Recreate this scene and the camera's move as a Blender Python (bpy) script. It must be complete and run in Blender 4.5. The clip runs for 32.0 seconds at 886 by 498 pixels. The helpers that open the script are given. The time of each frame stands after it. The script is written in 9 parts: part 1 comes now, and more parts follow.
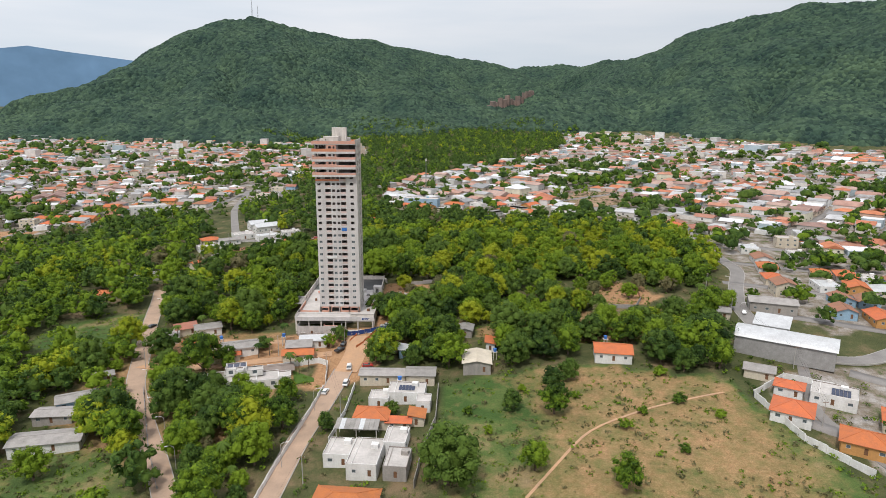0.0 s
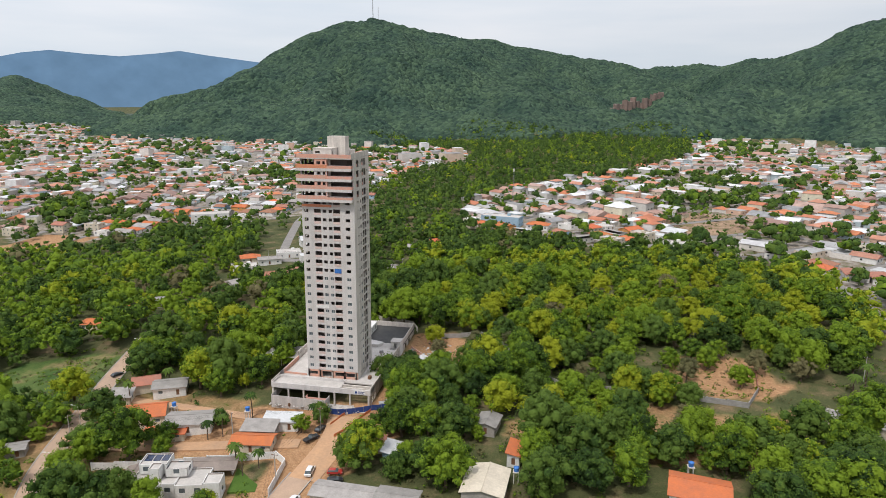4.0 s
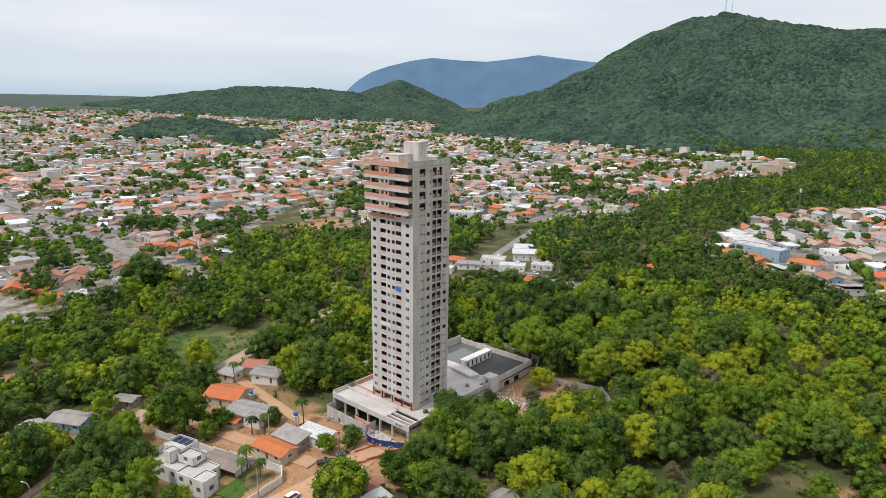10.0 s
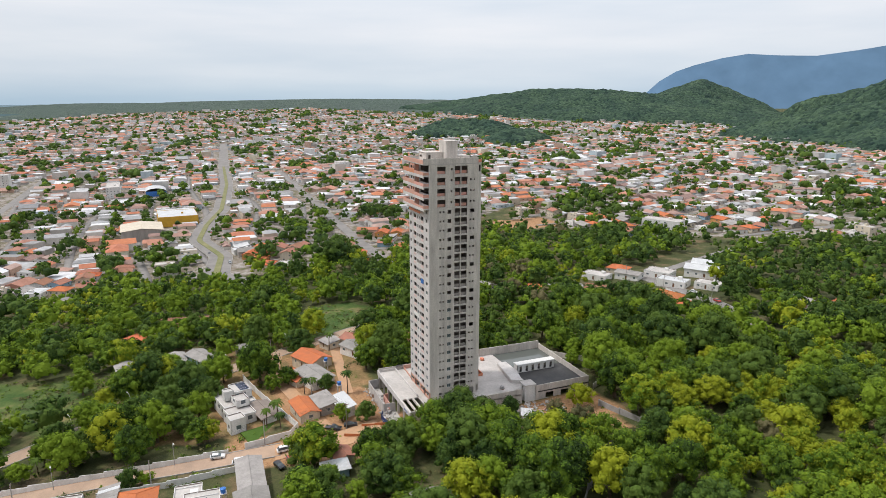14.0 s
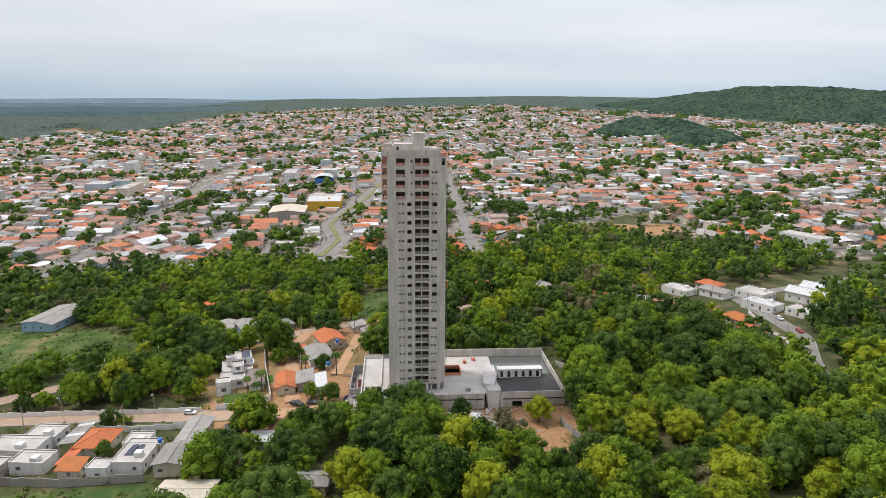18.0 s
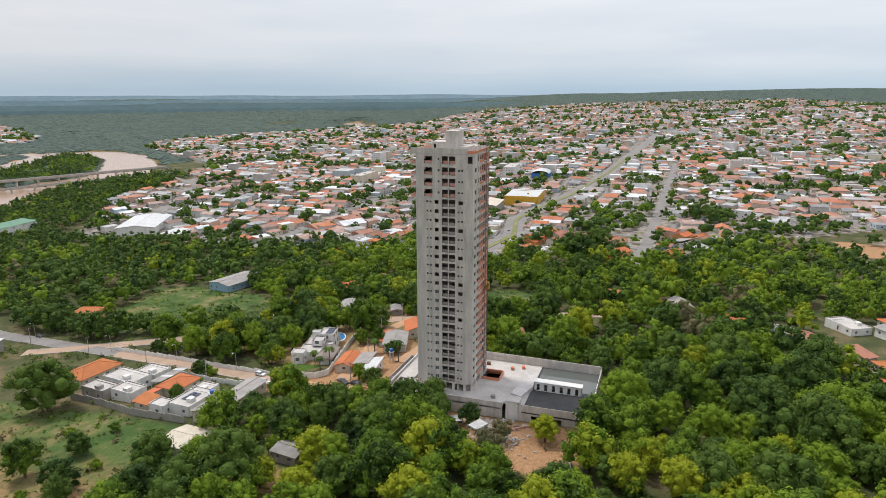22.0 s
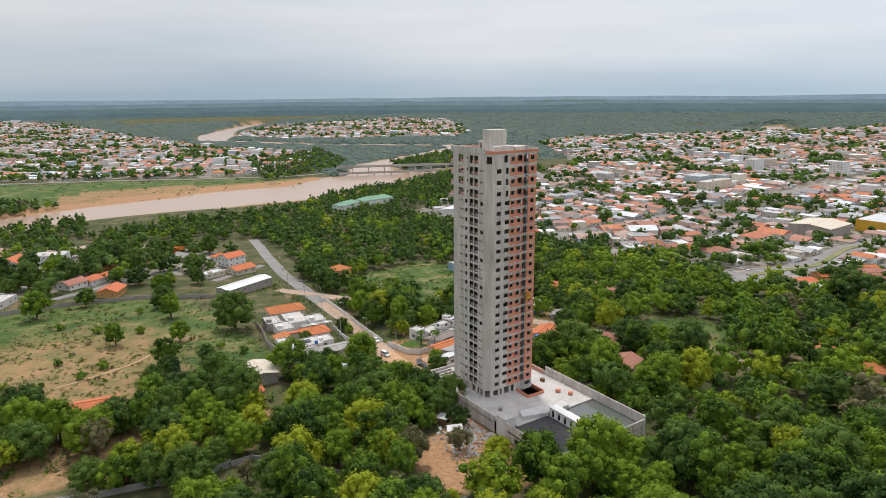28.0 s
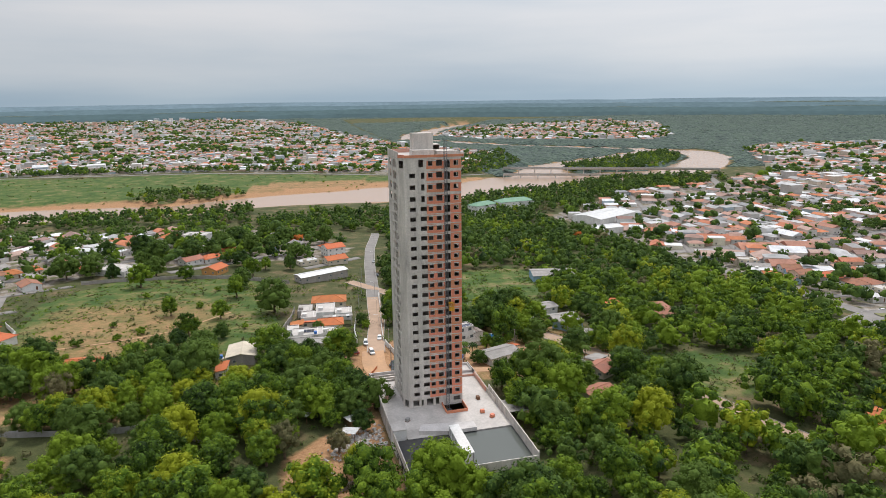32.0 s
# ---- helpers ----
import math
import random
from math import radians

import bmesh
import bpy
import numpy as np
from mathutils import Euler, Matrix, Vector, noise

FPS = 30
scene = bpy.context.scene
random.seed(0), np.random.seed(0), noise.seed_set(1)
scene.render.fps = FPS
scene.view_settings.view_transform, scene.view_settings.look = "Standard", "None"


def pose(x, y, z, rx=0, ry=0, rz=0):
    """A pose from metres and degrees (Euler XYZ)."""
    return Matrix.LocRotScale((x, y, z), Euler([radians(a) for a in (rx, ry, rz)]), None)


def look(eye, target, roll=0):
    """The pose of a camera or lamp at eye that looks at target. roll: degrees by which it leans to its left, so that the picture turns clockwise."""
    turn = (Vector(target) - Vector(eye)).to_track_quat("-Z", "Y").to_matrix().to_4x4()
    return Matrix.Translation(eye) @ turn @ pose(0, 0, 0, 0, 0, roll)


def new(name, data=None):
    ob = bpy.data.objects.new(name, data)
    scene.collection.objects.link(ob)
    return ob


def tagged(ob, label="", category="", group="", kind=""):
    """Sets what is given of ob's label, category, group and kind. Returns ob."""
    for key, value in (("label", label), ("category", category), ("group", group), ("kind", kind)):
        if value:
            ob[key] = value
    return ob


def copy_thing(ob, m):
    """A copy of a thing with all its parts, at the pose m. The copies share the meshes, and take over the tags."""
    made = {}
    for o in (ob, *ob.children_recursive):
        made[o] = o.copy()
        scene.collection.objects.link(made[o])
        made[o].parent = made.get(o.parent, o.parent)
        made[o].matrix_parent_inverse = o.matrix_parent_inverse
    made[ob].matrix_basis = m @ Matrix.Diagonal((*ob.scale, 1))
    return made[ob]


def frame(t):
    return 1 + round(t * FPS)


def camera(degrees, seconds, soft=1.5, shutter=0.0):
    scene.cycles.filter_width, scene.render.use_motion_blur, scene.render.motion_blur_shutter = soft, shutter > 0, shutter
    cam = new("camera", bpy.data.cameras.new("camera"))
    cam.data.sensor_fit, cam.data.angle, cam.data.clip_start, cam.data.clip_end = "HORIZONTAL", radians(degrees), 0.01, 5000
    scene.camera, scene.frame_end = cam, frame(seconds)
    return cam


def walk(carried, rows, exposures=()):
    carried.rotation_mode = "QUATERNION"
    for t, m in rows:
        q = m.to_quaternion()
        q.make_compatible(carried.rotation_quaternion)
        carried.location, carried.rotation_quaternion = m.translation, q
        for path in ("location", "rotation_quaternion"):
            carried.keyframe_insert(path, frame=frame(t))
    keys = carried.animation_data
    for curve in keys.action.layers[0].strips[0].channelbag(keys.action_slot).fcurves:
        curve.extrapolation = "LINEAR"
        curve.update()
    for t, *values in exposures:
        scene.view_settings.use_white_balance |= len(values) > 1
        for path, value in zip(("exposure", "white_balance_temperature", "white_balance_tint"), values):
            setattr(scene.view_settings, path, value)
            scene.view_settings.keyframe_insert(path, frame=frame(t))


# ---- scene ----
cam = camera(68.8, 32.0, soft=0.55)
PATH = [
    (0, (35.457, -284.953, 99.584), (35.475, -283.003, 99.139), 0.3),
    (0.5, (41.059, -275.039, 99.588), (40.981, -273.091, 99.142), 0.3),
    (1, (46.438, -264.942, 99.577), (46.246, -263.002, 99.131), 0.3),
    (1.5, (51.421, -254.626, 99.554), (51.21, -252.689, 99.106), 0.3),
    (2, (55.931, -244.13, 99.495), (55.674, -242.197, 99.049), 0.2),
    (2.5, (59.921, -233.585, 99.388), (59.64, -231.656, 98.942), 0.2),
    (3, (63.205, -222.964, 99.252), (62.905, -221.037, 98.807), 0.3),
    (3.5, (65.659, -212.311, 99.195), (65.329, -210.389, 98.752), 0.4),
    (5.5, (72.51, -170.8, 99.161), (72.084, -168.895, 98.723), 0.5),
    (6, (75.417, -164.581, 99.149), (74.971, -162.682, 98.709), 0.3),
    (6.5, (79.937, -161.48, 99.199), (79.436, -159.596, 98.751), 0.1),
    (7, (85.821, -159.573, 99.315), (85.194, -157.727, 98.869), 0.4),
    (7.5, (93.116, -157.155, 99.395), (92.349, -155.363, 98.947), 0.3),
    (8, (100.769, -154.075, 99.491), (99.86, -152.35, 99.045), 0.5),
    (8.5, (108.204, -150.429, 99.686), (107.187, -148.766, 99.239), 0.5),
    (9, (115.412, -146.291, 99.906), (114.299, -144.69, 99.461), 0.5),
    (9.5, (122.678, -141.326, 100.109), (121.489, -139.781, 99.663), 0.6),
    (10, (130.218, -135.558, 100.269), (128.936, -134.09, 99.822), 0.7),
    (10.5, (138.118, -129.069, 100.522), (136.779, -127.651, 100.078), 0.7),
    (11, (146.154, -122.025, 100.702), (144.763, -120.659, 100.258), 0.5),
    (11.5, (154.045, -114.292, 100.781), (152.576, -113.01, 100.338), 0.5),
    (12, (161.371, -105.967, 100.774), (159.815, -104.792, 100.329), 0.5),
    (12.5, (167.806, -97.209, 100.673), (166.17, -96.149, 100.226), 0.3),
    (13, (173.276, -88.224, 100.535), (171.57, -87.282, 100.086), 0.3),
    (13.5, (177.956, -79.135, 100.397), (176.186, -78.318, 99.95), 0.2),
    (14, (181.953, -70.079, 100.182), (180.15, -69.339, 99.734), 0.1),
    (14.5, (185.186, -61.137, 100.029), (183.36, -60.453, 99.582), 0.3),
    (16.5, (194.304, -24.905, 98.728), (192.411, -24.441, 98.28), 0.4),
    (17, (195.728, -15.869, 98.669), (193.815, -15.503, 98.219), 0.3),
    (17.5, (196.395, -6.747, 98.752), (194.463, -6.492, 98.299), 0.5),
    (18, (196.779, 2.405, 98.799), (194.838, 2.551, 98.341), 0.5),
    (18.5, (197.024, 11.297, 98.83), (195.078, 11.343, 98.371), 0.5),
    (19, (197.031, 20.07, 98.844), (195.086, 20.016, 98.384), 0.4),
    (19.5, (196.708, 29.007, 98.923), (194.768, 28.851, 98.46), 0.2),
    (20, (195.854, 38.158, 99.078), (193.926, 37.899, 98.613), 0.0),
    (20.5, (194.196, 47.14, 99.244), (192.286, 46.778, 98.775), 0.0),
    (21, (191.96, 55.864, 99.413), (190.072, 55.404, 98.941), -0.0),
    (21.5, (189.027, 64.616, 99.629), (187.165, 64.062, 99.156), 0.0),
    (22, (185.216, 73.456, 99.891), (183.382, 72.816, 99.415), -0.1),
    (22.5, (180.943, 82.203, 100.049), (179.142, 81.476, 99.571), -0.1),
    (23, (176.532, 91.013, 100.159), (174.766, 90.205, 99.681), -0.1),
    (23.5, (171.834, 99.804, 100.221), (170.11, 98.913, 99.74), -0.2),
    (24, (166.757, 108.433, 100.28), (165.075, 107.463, 99.799), -0.2),
    (24.5, (161.481, 116.557, 100.255), (159.845, 115.511, 99.774), -0.1),
    (25, (155.839, 124.459, 100.222), (154.26, 123.329, 99.742), -0.3),
    (25.5, (149.699, 132.202, 100.106), (148.193, 130.976, 99.625), -0.3),
    (27.5, (123.21, 160.449, 98.954), (122.043, 158.895, 98.483), -0.6),
    (28, (115.608, 166.548, 98.757), (114.527, 164.932, 98.289), -0.5),
    (28.5, (106.848, 172.023, 98.634), (105.852, 170.353, 98.169), -0.5),
    (29, (97.473, 176.799, 98.529), (96.568, 175.077, 98.066), -0.5),
    (29.5, (87.735, 180.976, 98.499), (86.92, 179.209, 98.036), -0.2),
    (30, (77.715, 184.853, 98.464), (76.985, 183.05, 98.003), -0.3),
    (30.5, (67.22, 188.798, 98.347), (66.563, 186.966, 97.885), -0.4),
    (31, (56.375, 192.41, 98.273), (55.795, 190.552, 97.813), -0.2),
    (31.5, (45.283, 195.665, 98.241), (44.76, 193.789, 97.784), -0.4),
    (32, (34.172, 198.686, 98.19), (33.684, 196.801, 97.732), -0.7),
]
walk(cam, [(t, look(eye, target, roll)) for t, eye, target, roll in PATH])
SUN_AZ, SUN_EL, SUN_POWER = -112.0, 60.0, 2.5
SUN_ROT = 90.0 - SUN_AZ

# ---------------------------------------------------------------- world, sun
def build_world():
    w = bpy.data.worlds.new("sky")
    scene.world = w
    w.use_nodes = True
    nt = w.node_tree
    nt.nodes.clear()
    out = nt.nodes.new("ShaderNodeOutputWorld")
    sky = nt.nodes.new("ShaderNodeTexSky")
    sky.sky_type, sky.sun_disc = "NISHITA", False
    sky.sun_elevation, sky.sun_rotation = radians(SUN_EL), radians(SUN_ROT)
    sky.dust_density, sky.air_density, sky.ozone_density = 4.0, 1.2, 1.0
    bg1 = nt.nodes.new("ShaderNodeBackground")
    bg1.inputs[1].default_value = 0.09
    nt.links.new(sky.outputs[0], bg1.inputs[0])
    # thin overcast layer: paler overhead, blue-grey towards the horizon
    tc = nt.nodes.new("ShaderNodeTexCoord")
    sep = nt.nodes.new("ShaderNodeSeparateXYZ")
    nt.links.new(tc.outputs["Generated"], sep.inputs[0])
    ramp = nt.nodes.new("ShaderNodeValToRGB")
    r = ramp.color_ramp
    r.elements[0].position, r.elements[0].color = 0.0, (0.50, 0.64, 0.75, 1)
    r.elements[1].position, r.elements[1].color = 1.0, (1.22, 1.29, 1.40, 1)
    e = r.elements.new(0.22)
    e.color = (0.93, 0.95, 0.98, 1)
    e = r.elements.new(0.5)
    e.color = (1.08, 1.12, 1.19, 1)
    e = r.elements.new(0.035)
    e.color = (0.66, 0.75, 0.83, 1)
    e = r.elements.new(0.10)
    e.color = (0.77, 0.82, 0.88, 1)
    nt.links.new(sep.outputs[2], ramp.inputs[0])
    mp = nt.nodes.new("ShaderNodeMapping")
    mp.inputs["Scale"].default_value = (1.2, 1.2, 9.0)
    nt.links.new(tc.outputs["Generated"], mp.inputs[0])
    nz = nt.nodes.new("ShaderNodeTexNoise")
    nz.inputs["Scale"].default_value, nz.inputs["Detail"].default_value = 1.6, 5.0
    nt.links.new(mp.outputs[0], nz.inputs[0])
    cr = nt.nodes.new("ShaderNodeValToRGB")
    cr.color_ramp.elements[0].position, cr.color_ramp.elements[0].color = 0.3, (0.84, 0.88, 0.93, 1)
    cr.color_ramp.elements[1].position, cr.color_ramp.elements[1].color = 0.7, (1.12, 1.065, 1.045, 1)
    nt.links.new(nz.outputs[0], cr.inputs[0])
    mul = nt.nodes.new("ShaderNodeMix")
    mul.data_type, mul.blend_type = "RGBA", "MULTIPLY"
    mul.inputs[0].default_value = 1.0
    nt.links.new(ramp.outputs[0], mul.inputs[6])
    nt.links.new(cr.outputs[0], mul.inputs[7])
    # the cloud is thinner towards the north-west
    dot = nt.nodes.new("ShaderNodeVectorMath")
    dot.operation = "DOT_PRODUCT"
    dot.inputs[1].default_value = (-0.15, 0.10, 0.0)
    nt.links.new(tc.outputs["Generated"], dot.inputs[0])
    one = nt.nodes.new("ShaderNodeMath")
    one.inputs[1].default_value = 0.92
    nt.links.new(dot.outputs["Value"], one.inputs[0])
    thin = nt.nodes.new("ShaderNodeMix")
    thin.data_type, thin.blend_type = "RGBA", "MULTIPLY"
    thin.inputs[0].default_value = 1.0
    nt.links.new(mul.outputs[2], thin.inputs[6])
    nt.links.new(one.outputs[0], thin.inputs[7])
    bg2 = nt.nodes.new("ShaderNodeBackground")
    bg2.inputs[1].default_value = 1.04
    nt.links.new(thin.outputs[2], bg2.inputs[0])
    mix = nt.nodes.new("ShaderNodeMixShader")
    mix.inputs[0].default_value = 0.86
    nt.links.new(bg1.outputs[0], mix.inputs[1])
    nt.links.new(bg2.outputs[0], mix.inputs[2])
    nt.links.new(mix.outputs[0], out.inputs[0])
    sun = new("sun", bpy.data.lights.new("sun", "SUN"))
    sun.data.energy, sun.data.angle, sun.data.color = SUN_POWER, radians(8), (1.0, 0.955, 0.90)
    az, el = radians(SUN_AZ), radians(SUN_EL)
    way = Vector((math.cos(az) * math.cos(el), math.sin(az) * math.cos(el), math.sin(el)))
    sun.matrix_world = look(way * 100, (0, 0, 0))


build_world()


# ---------------------------------------------------------------- materials
def mat(name, base, second=None, rough=0.85, scale=3.0, fine=40.0, bump=0.2, metal=0.0, vary=0.0, spec=0.3, island=False, stain=None, streak=False):
    """Two-scale procedural surface. second: the colour towards which large patches drift; vary: value shift from piece to piece."""
    m = bpy.data.materials.new(name)
    m.use_nodes = True
    nt = m.node_tree
    b = nt.nodes["Principled BSDF"]
    b.inputs["Roughness"].default_value, b.inputs["Metallic"].default_value = rough, metal
    b.inputs["Specular IOR Level"].default_value = spec
    second = second or tuple(c * 0.72 for c in base)
    geo = nt.nodes.new("ShaderNodeNewGeometry")
    pos = geo.outputs["Position"]
    if streak:
        mp = nt.nodes.new("ShaderNodeMapping")
        mp.inputs["Scale"].default_value = (1, 1, 0.18)
        nt.links.new(pos, mp.inputs[0])
        pos = mp.outputs[0]
    n1 = nt.nodes.new("ShaderNodeTexNoise")
    n1.inputs["Scale"].default_value, n1.inputs["Detail"].default_value = 1.0 / scale, 6.0
    n1.inputs["Roughness"].default_value = 0.62
    nt.links.new(pos, n1.inputs[0])
    n2 = nt.nodes.new("ShaderNodeTexNoise")
    n2.inputs["Scale"].default_value, n2.inputs["Detail"].default_value = fine / 10.0, 3.0
    nt.links.new(geo.outputs["Position"], n2.inputs[0])
    ramp = nt.nodes.new("ShaderNodeValToRGB")
    ramp.color_ramp.elements[0].position, ramp.color_ramp.elements[0].color = 0.34, (*second, 1)
    ramp.color_ramp.elements[1].position, ramp.color_ramp.elements[1].color = 0.66, (*base, 1)
    if stain:
        e = ramp.color_ramp.elements.new(0.22)
        e.color = (*stain, 1)
    nt.links.new(n1.outputs[0], ramp.inputs[0])
    mul = nt.nodes.new("ShaderNodeMix")
    mul.data_type, mul.blend_type = "RGBA", "MULTIPLY"
    mul.inputs[0].default_value = 1.0
    grain = nt.nodes.new("ShaderNodeMapRange")
    grain.inputs[3].default_value, grain.inputs[4].default_value = 0.78, 1.2
    nt.links.new(n2.outputs[0], grain.inputs[0])
    nt.links.new(ramp.outputs[0], mul.inputs[6])
    nt.links.new(grain.outputs[0], mul.inputs[7])
    col = mul.outputs[2]
    if vary:
        src = geo.outputs["Random Per Island"] if island else nt.nodes.new("ShaderNodeObjectInfo").outputs["Random"]
        vr = nt.nodes.new("ShaderNodeMapRange")
        vr.inputs[3].default_value, vr.inputs[4].default_value = 1 - vary, 1 + vary
        nt.links.new(src, vr.inputs[0])
        hs = nt.nodes.new("ShaderNodeHueSaturation")
        hr = nt.nodes.new("ShaderNodeMapRange")
        hr.inputs[3].default_value, hr.inputs[4].default_value = 0.5 + vary * 0.07, 0.5 - vary * 0.07
        nt.links.new(src, hr.inputs[0])
        nt.links.new(hr.outputs[0], hs.inputs["Hue"])
        nt.links.new(vr.outputs[0], hs.inputs["Value"])
        nt.links.new(col, hs.inputs["Color"])
        col = hs.outputs[0]
    nt.links.new(col, b.inputs["Base Color"])
    if bump:
        bp = nt.nodes.new("ShaderNodeBump")
        bp.inputs["Strength"].default_value, bp.inputs["Distance"].default_value = bump, 0.1
        nt.links.new(n2.outputs[0], bp.inputs["Height"])
        nt.links.new(bp.outputs[0], b.inputs["Normal"])
    return m


def palette_mat(name, colours, rough=0.8, grime=0.25, scale=4.0):
    """Joined pieces, each island with one colour out of a list of paints, all weathered."""
    m = mat(name, (1, 1, 1), (1 - grime,) * 3, rough, scale, 12.0, 0.1)
    nt = m.node_tree
    geo = [n for n in nt.nodes if n.type == "NEW_GEOMETRY"][0]
    b = nt.nodes["Principled BSDF"]
    link = [l for l in nt.links if l.to_socket == b.inputs["Base Color"]][0]
    src = link.from_socket
    ramp = nt.nodes.new("ShaderNodeValToRGB")
    ramp.color_ramp.interpolation = "CONSTANT"
    els = ramp.color_ramp.elements
    for i, c in enumerate(colours):
        e = els[i] if i < 2 else els.new(i / len(colours))
        e.position = i / len(colours)
        e.color = (*c, 1)
    nt.links.new(geo.outputs["Random Per Island"], ramp.inputs[0])
    mul = nt.nodes.new("ShaderNodeMix")
    mul.data_type, mul.blend_type = "RGBA", "MULTIPLY"
    mul.inputs[0].default_value = 1.0
    nt.links.new(ramp.outputs[0], mul.inputs[6])
    nt.links.new(src, mul.inputs[7])
    nt.links.new(mul.outputs[2], b.inputs["Base Color"])
    return m


def leaf_mat(name, base, dark, bright, island=True, scale=8.0, joined=None):
    m = bpy.data.materials.new(name)
    m.use_nodes = True
    nt = m.node_tree
    b = nt.nodes["Principled BSDF"]
    b.inputs["Roughness"].default_value = 0.75
    b.inputs["Specular IOR Level"].default_value = 0.12
    geo = nt.nodes.new("ShaderNodeNewGeometry")
    info = nt.nodes.new("ShaderNodeObjectInfo")
    nz = nt.nodes.new("ShaderNodeTexNoise")
    nz.inputs["Scale"].default_value, nz.inputs["Detail"].default_value = 1.0 / scale, 3.0
    nt.links.new(geo.outputs["Position"], nz.inputs[0])
    fine = nt.nodes.new("ShaderNodeTexNoise")
    fine.inputs["Scale"].default_value, fine.inputs["Detail"].default_value = 1.5, 4.0
    nt.links.new(geo.outputs["Position"], fine.inputs[0])

    def weighed(src, weight, onto):
        k = nt.nodes.new("ShaderNodeMath")
        k.operation = "MULTIPLY_ADD"
        k.inputs[1].default_value = weight
        nt.links.new(src, k.inputs[0])
        if isinstance(onto, float):
            k.inputs[2].default_value = onto
        else:
            nt.links.new(onto, k.inputs[2])
        return k.outputs[0]

    grain = weighed(fine.outputs[0], 0.75, -0.45)
    grain = weighed(nz.outputs[0], 0.9, grain)
    add = weighed(geo.outputs["Random Per Island"] if island else nz.outputs[0], 0.34, grain)
    add2 = nt.nodes.new("ShaderNodeMath")
    add2.operation = "MULTIPLY_ADD"
    add2.inputs[1].default_value = 0.50
    if joined is not None:
        # woods in one mesh: each tree has one of a few materials instead
        add2.inputs[0].default_value = joined
    else:
        nt.links.new(info.outputs["Random"], add2.inputs[0])
    nt.links.new(add, add2.inputs[2])
    ramp = nt.nodes.new("ShaderNodeValToRGB")
    els = ramp.color_ramp.elements
    els[0].position, els[0].color = 0.36, (*dark, 1)
    els[1].position, els[1].color = 0.86, (*bright, 1)
    e = els.new(0.60)
    e.color = (*base, 1)
    nt.links.new(add2.outputs[0], ramp.inputs[0])
    nt.links.new(ramp.outputs[0], b.inputs["Base Color"])
    rough = nt.nodes.new("ShaderNodeBump")
    rough.inputs["Strength"].default_value, rough.inputs["Distance"].default_value = 0.8, 0.5
    nt.links.new(fine.outputs[0], rough.inputs["Height"])
    nt.links.new(rough.outputs[0], b.inputs["Normal"])
    tr = nt.nodes.new("ShaderNodeBsdfTranslucent")
    nt.links.new(ramp.outputs[0], tr.inputs[0])
    mx = nt.nodes.new("ShaderNodeMixShader")
    mx.inputs[0].default_value = 0.14
    nt.links.new(b.outputs[0], mx.inputs[1])
    nt.links.new(tr.outputs[0], mx.inputs[2])
    nt.links.new(mx.outputs[0], nt.nodes["Material Output"].inputs[0])
    return m


RENDER_PALE = mat("pale_cement_render", (0.61, 0.58, 0.56), (0.48, 0.455, 0.44), 0.9, 3.4, 25.0, 0.15, stain=(0.36, 0.34, 0.325), streak=True)
CONCRETE = mat("raw_concrete", (0.64, 0.59, 0.54), (0.44, 0.405, 0.37), 0.9, 1.9, 25.0, 0.25, stain=(0.24, 0.225, 0.21), streak=True)
CONCRETE_DECK = mat("concrete_deck", (0.54, 0.505, 0.475), (0.40, 0.375, 0.35), 0.9, 6.0, 15.0, 0.15, stain=(0.26, 0.25, 0.23))
YARD_RENDER = mat("splashed_render", (0.50, 0.47, 0.45), (0.36, 0.34, 0.33), 0.9, 2.0, 20.0, 0.2, stain=(0.22, 0.21, 0.20), streak=True)
BLOCKWORK = mat("cement_blockwork", (0.34, 0.33, 0.32), (0.26, 0.25, 0.24), 0.95, 2.0, 30.0, 0.3)
BRICK_DUSTY = mat("dust_covered_brick", (0.60, 0.44, 0.39), (0.55, 0.46, 0.43), 0.9, 1.8, 60.0, 0.3, vary=0.12)
BRICK = mat("clay_brick", (0.70, 0.25, 0.145), (0.60, 0.24, 0.15), 0.9, 1.5, 60.0, 0.3, vary=0.12)
BRICK_PALE = mat("mortar_smeared_brick", (0.66, 0.31, 0.235), (0.56, 0.36, 0.30), 0.9, 1.8, 60.0, 0.3, vary=0.12)
# inner faces: the dimness of unlit rooms is put into this dark colour
INSIDE = mat("shade_dark_inside", (0.26, 0.22, 0.19), (0.20, 0.17, 0.15), 0.95, 3.0, 20.0, 0.1)
STEEL = mat("galvanised_steel", (0.30, 0.31, 0.32), (0.20, 0.20, 0.21), 0.5, 1.0, 30.0, 0.1, metal=0.7)
MAST_STEEL = mat("dull_mast_steel", (0.22, 0.225, 0.24), (0.14, 0.14, 0.15), 0.5, 1.0, 30.0, 0.1, metal=0.5)
YELLOW = mat("yellow_paint", (0.62, 0.33, 0.03), (0.50, 0.25, 0.03), 0.5, 1.0, 30.0, 0.1)
BLUE = mat("blue_sheet", (0.03, 0.07, 0.24), (0.02, 0.045, 0.16), 0.5, 2.0, 30.0, 0.1)
BLUE_TARP = mat("blue_tarpaulin", (0.06, 0.20, 0.55), (0.04, 0.14, 0.42), 0.5, 1.0, 20.0, 0.3)
DUSTY = mat("dust_covered_asphalt", (0.45, 0.315, 0.225), (0.33, 0.238, 0.175), 0.95, 8.0, 30.0, 0.2, stain=(0.25, 0.205, 0.17))
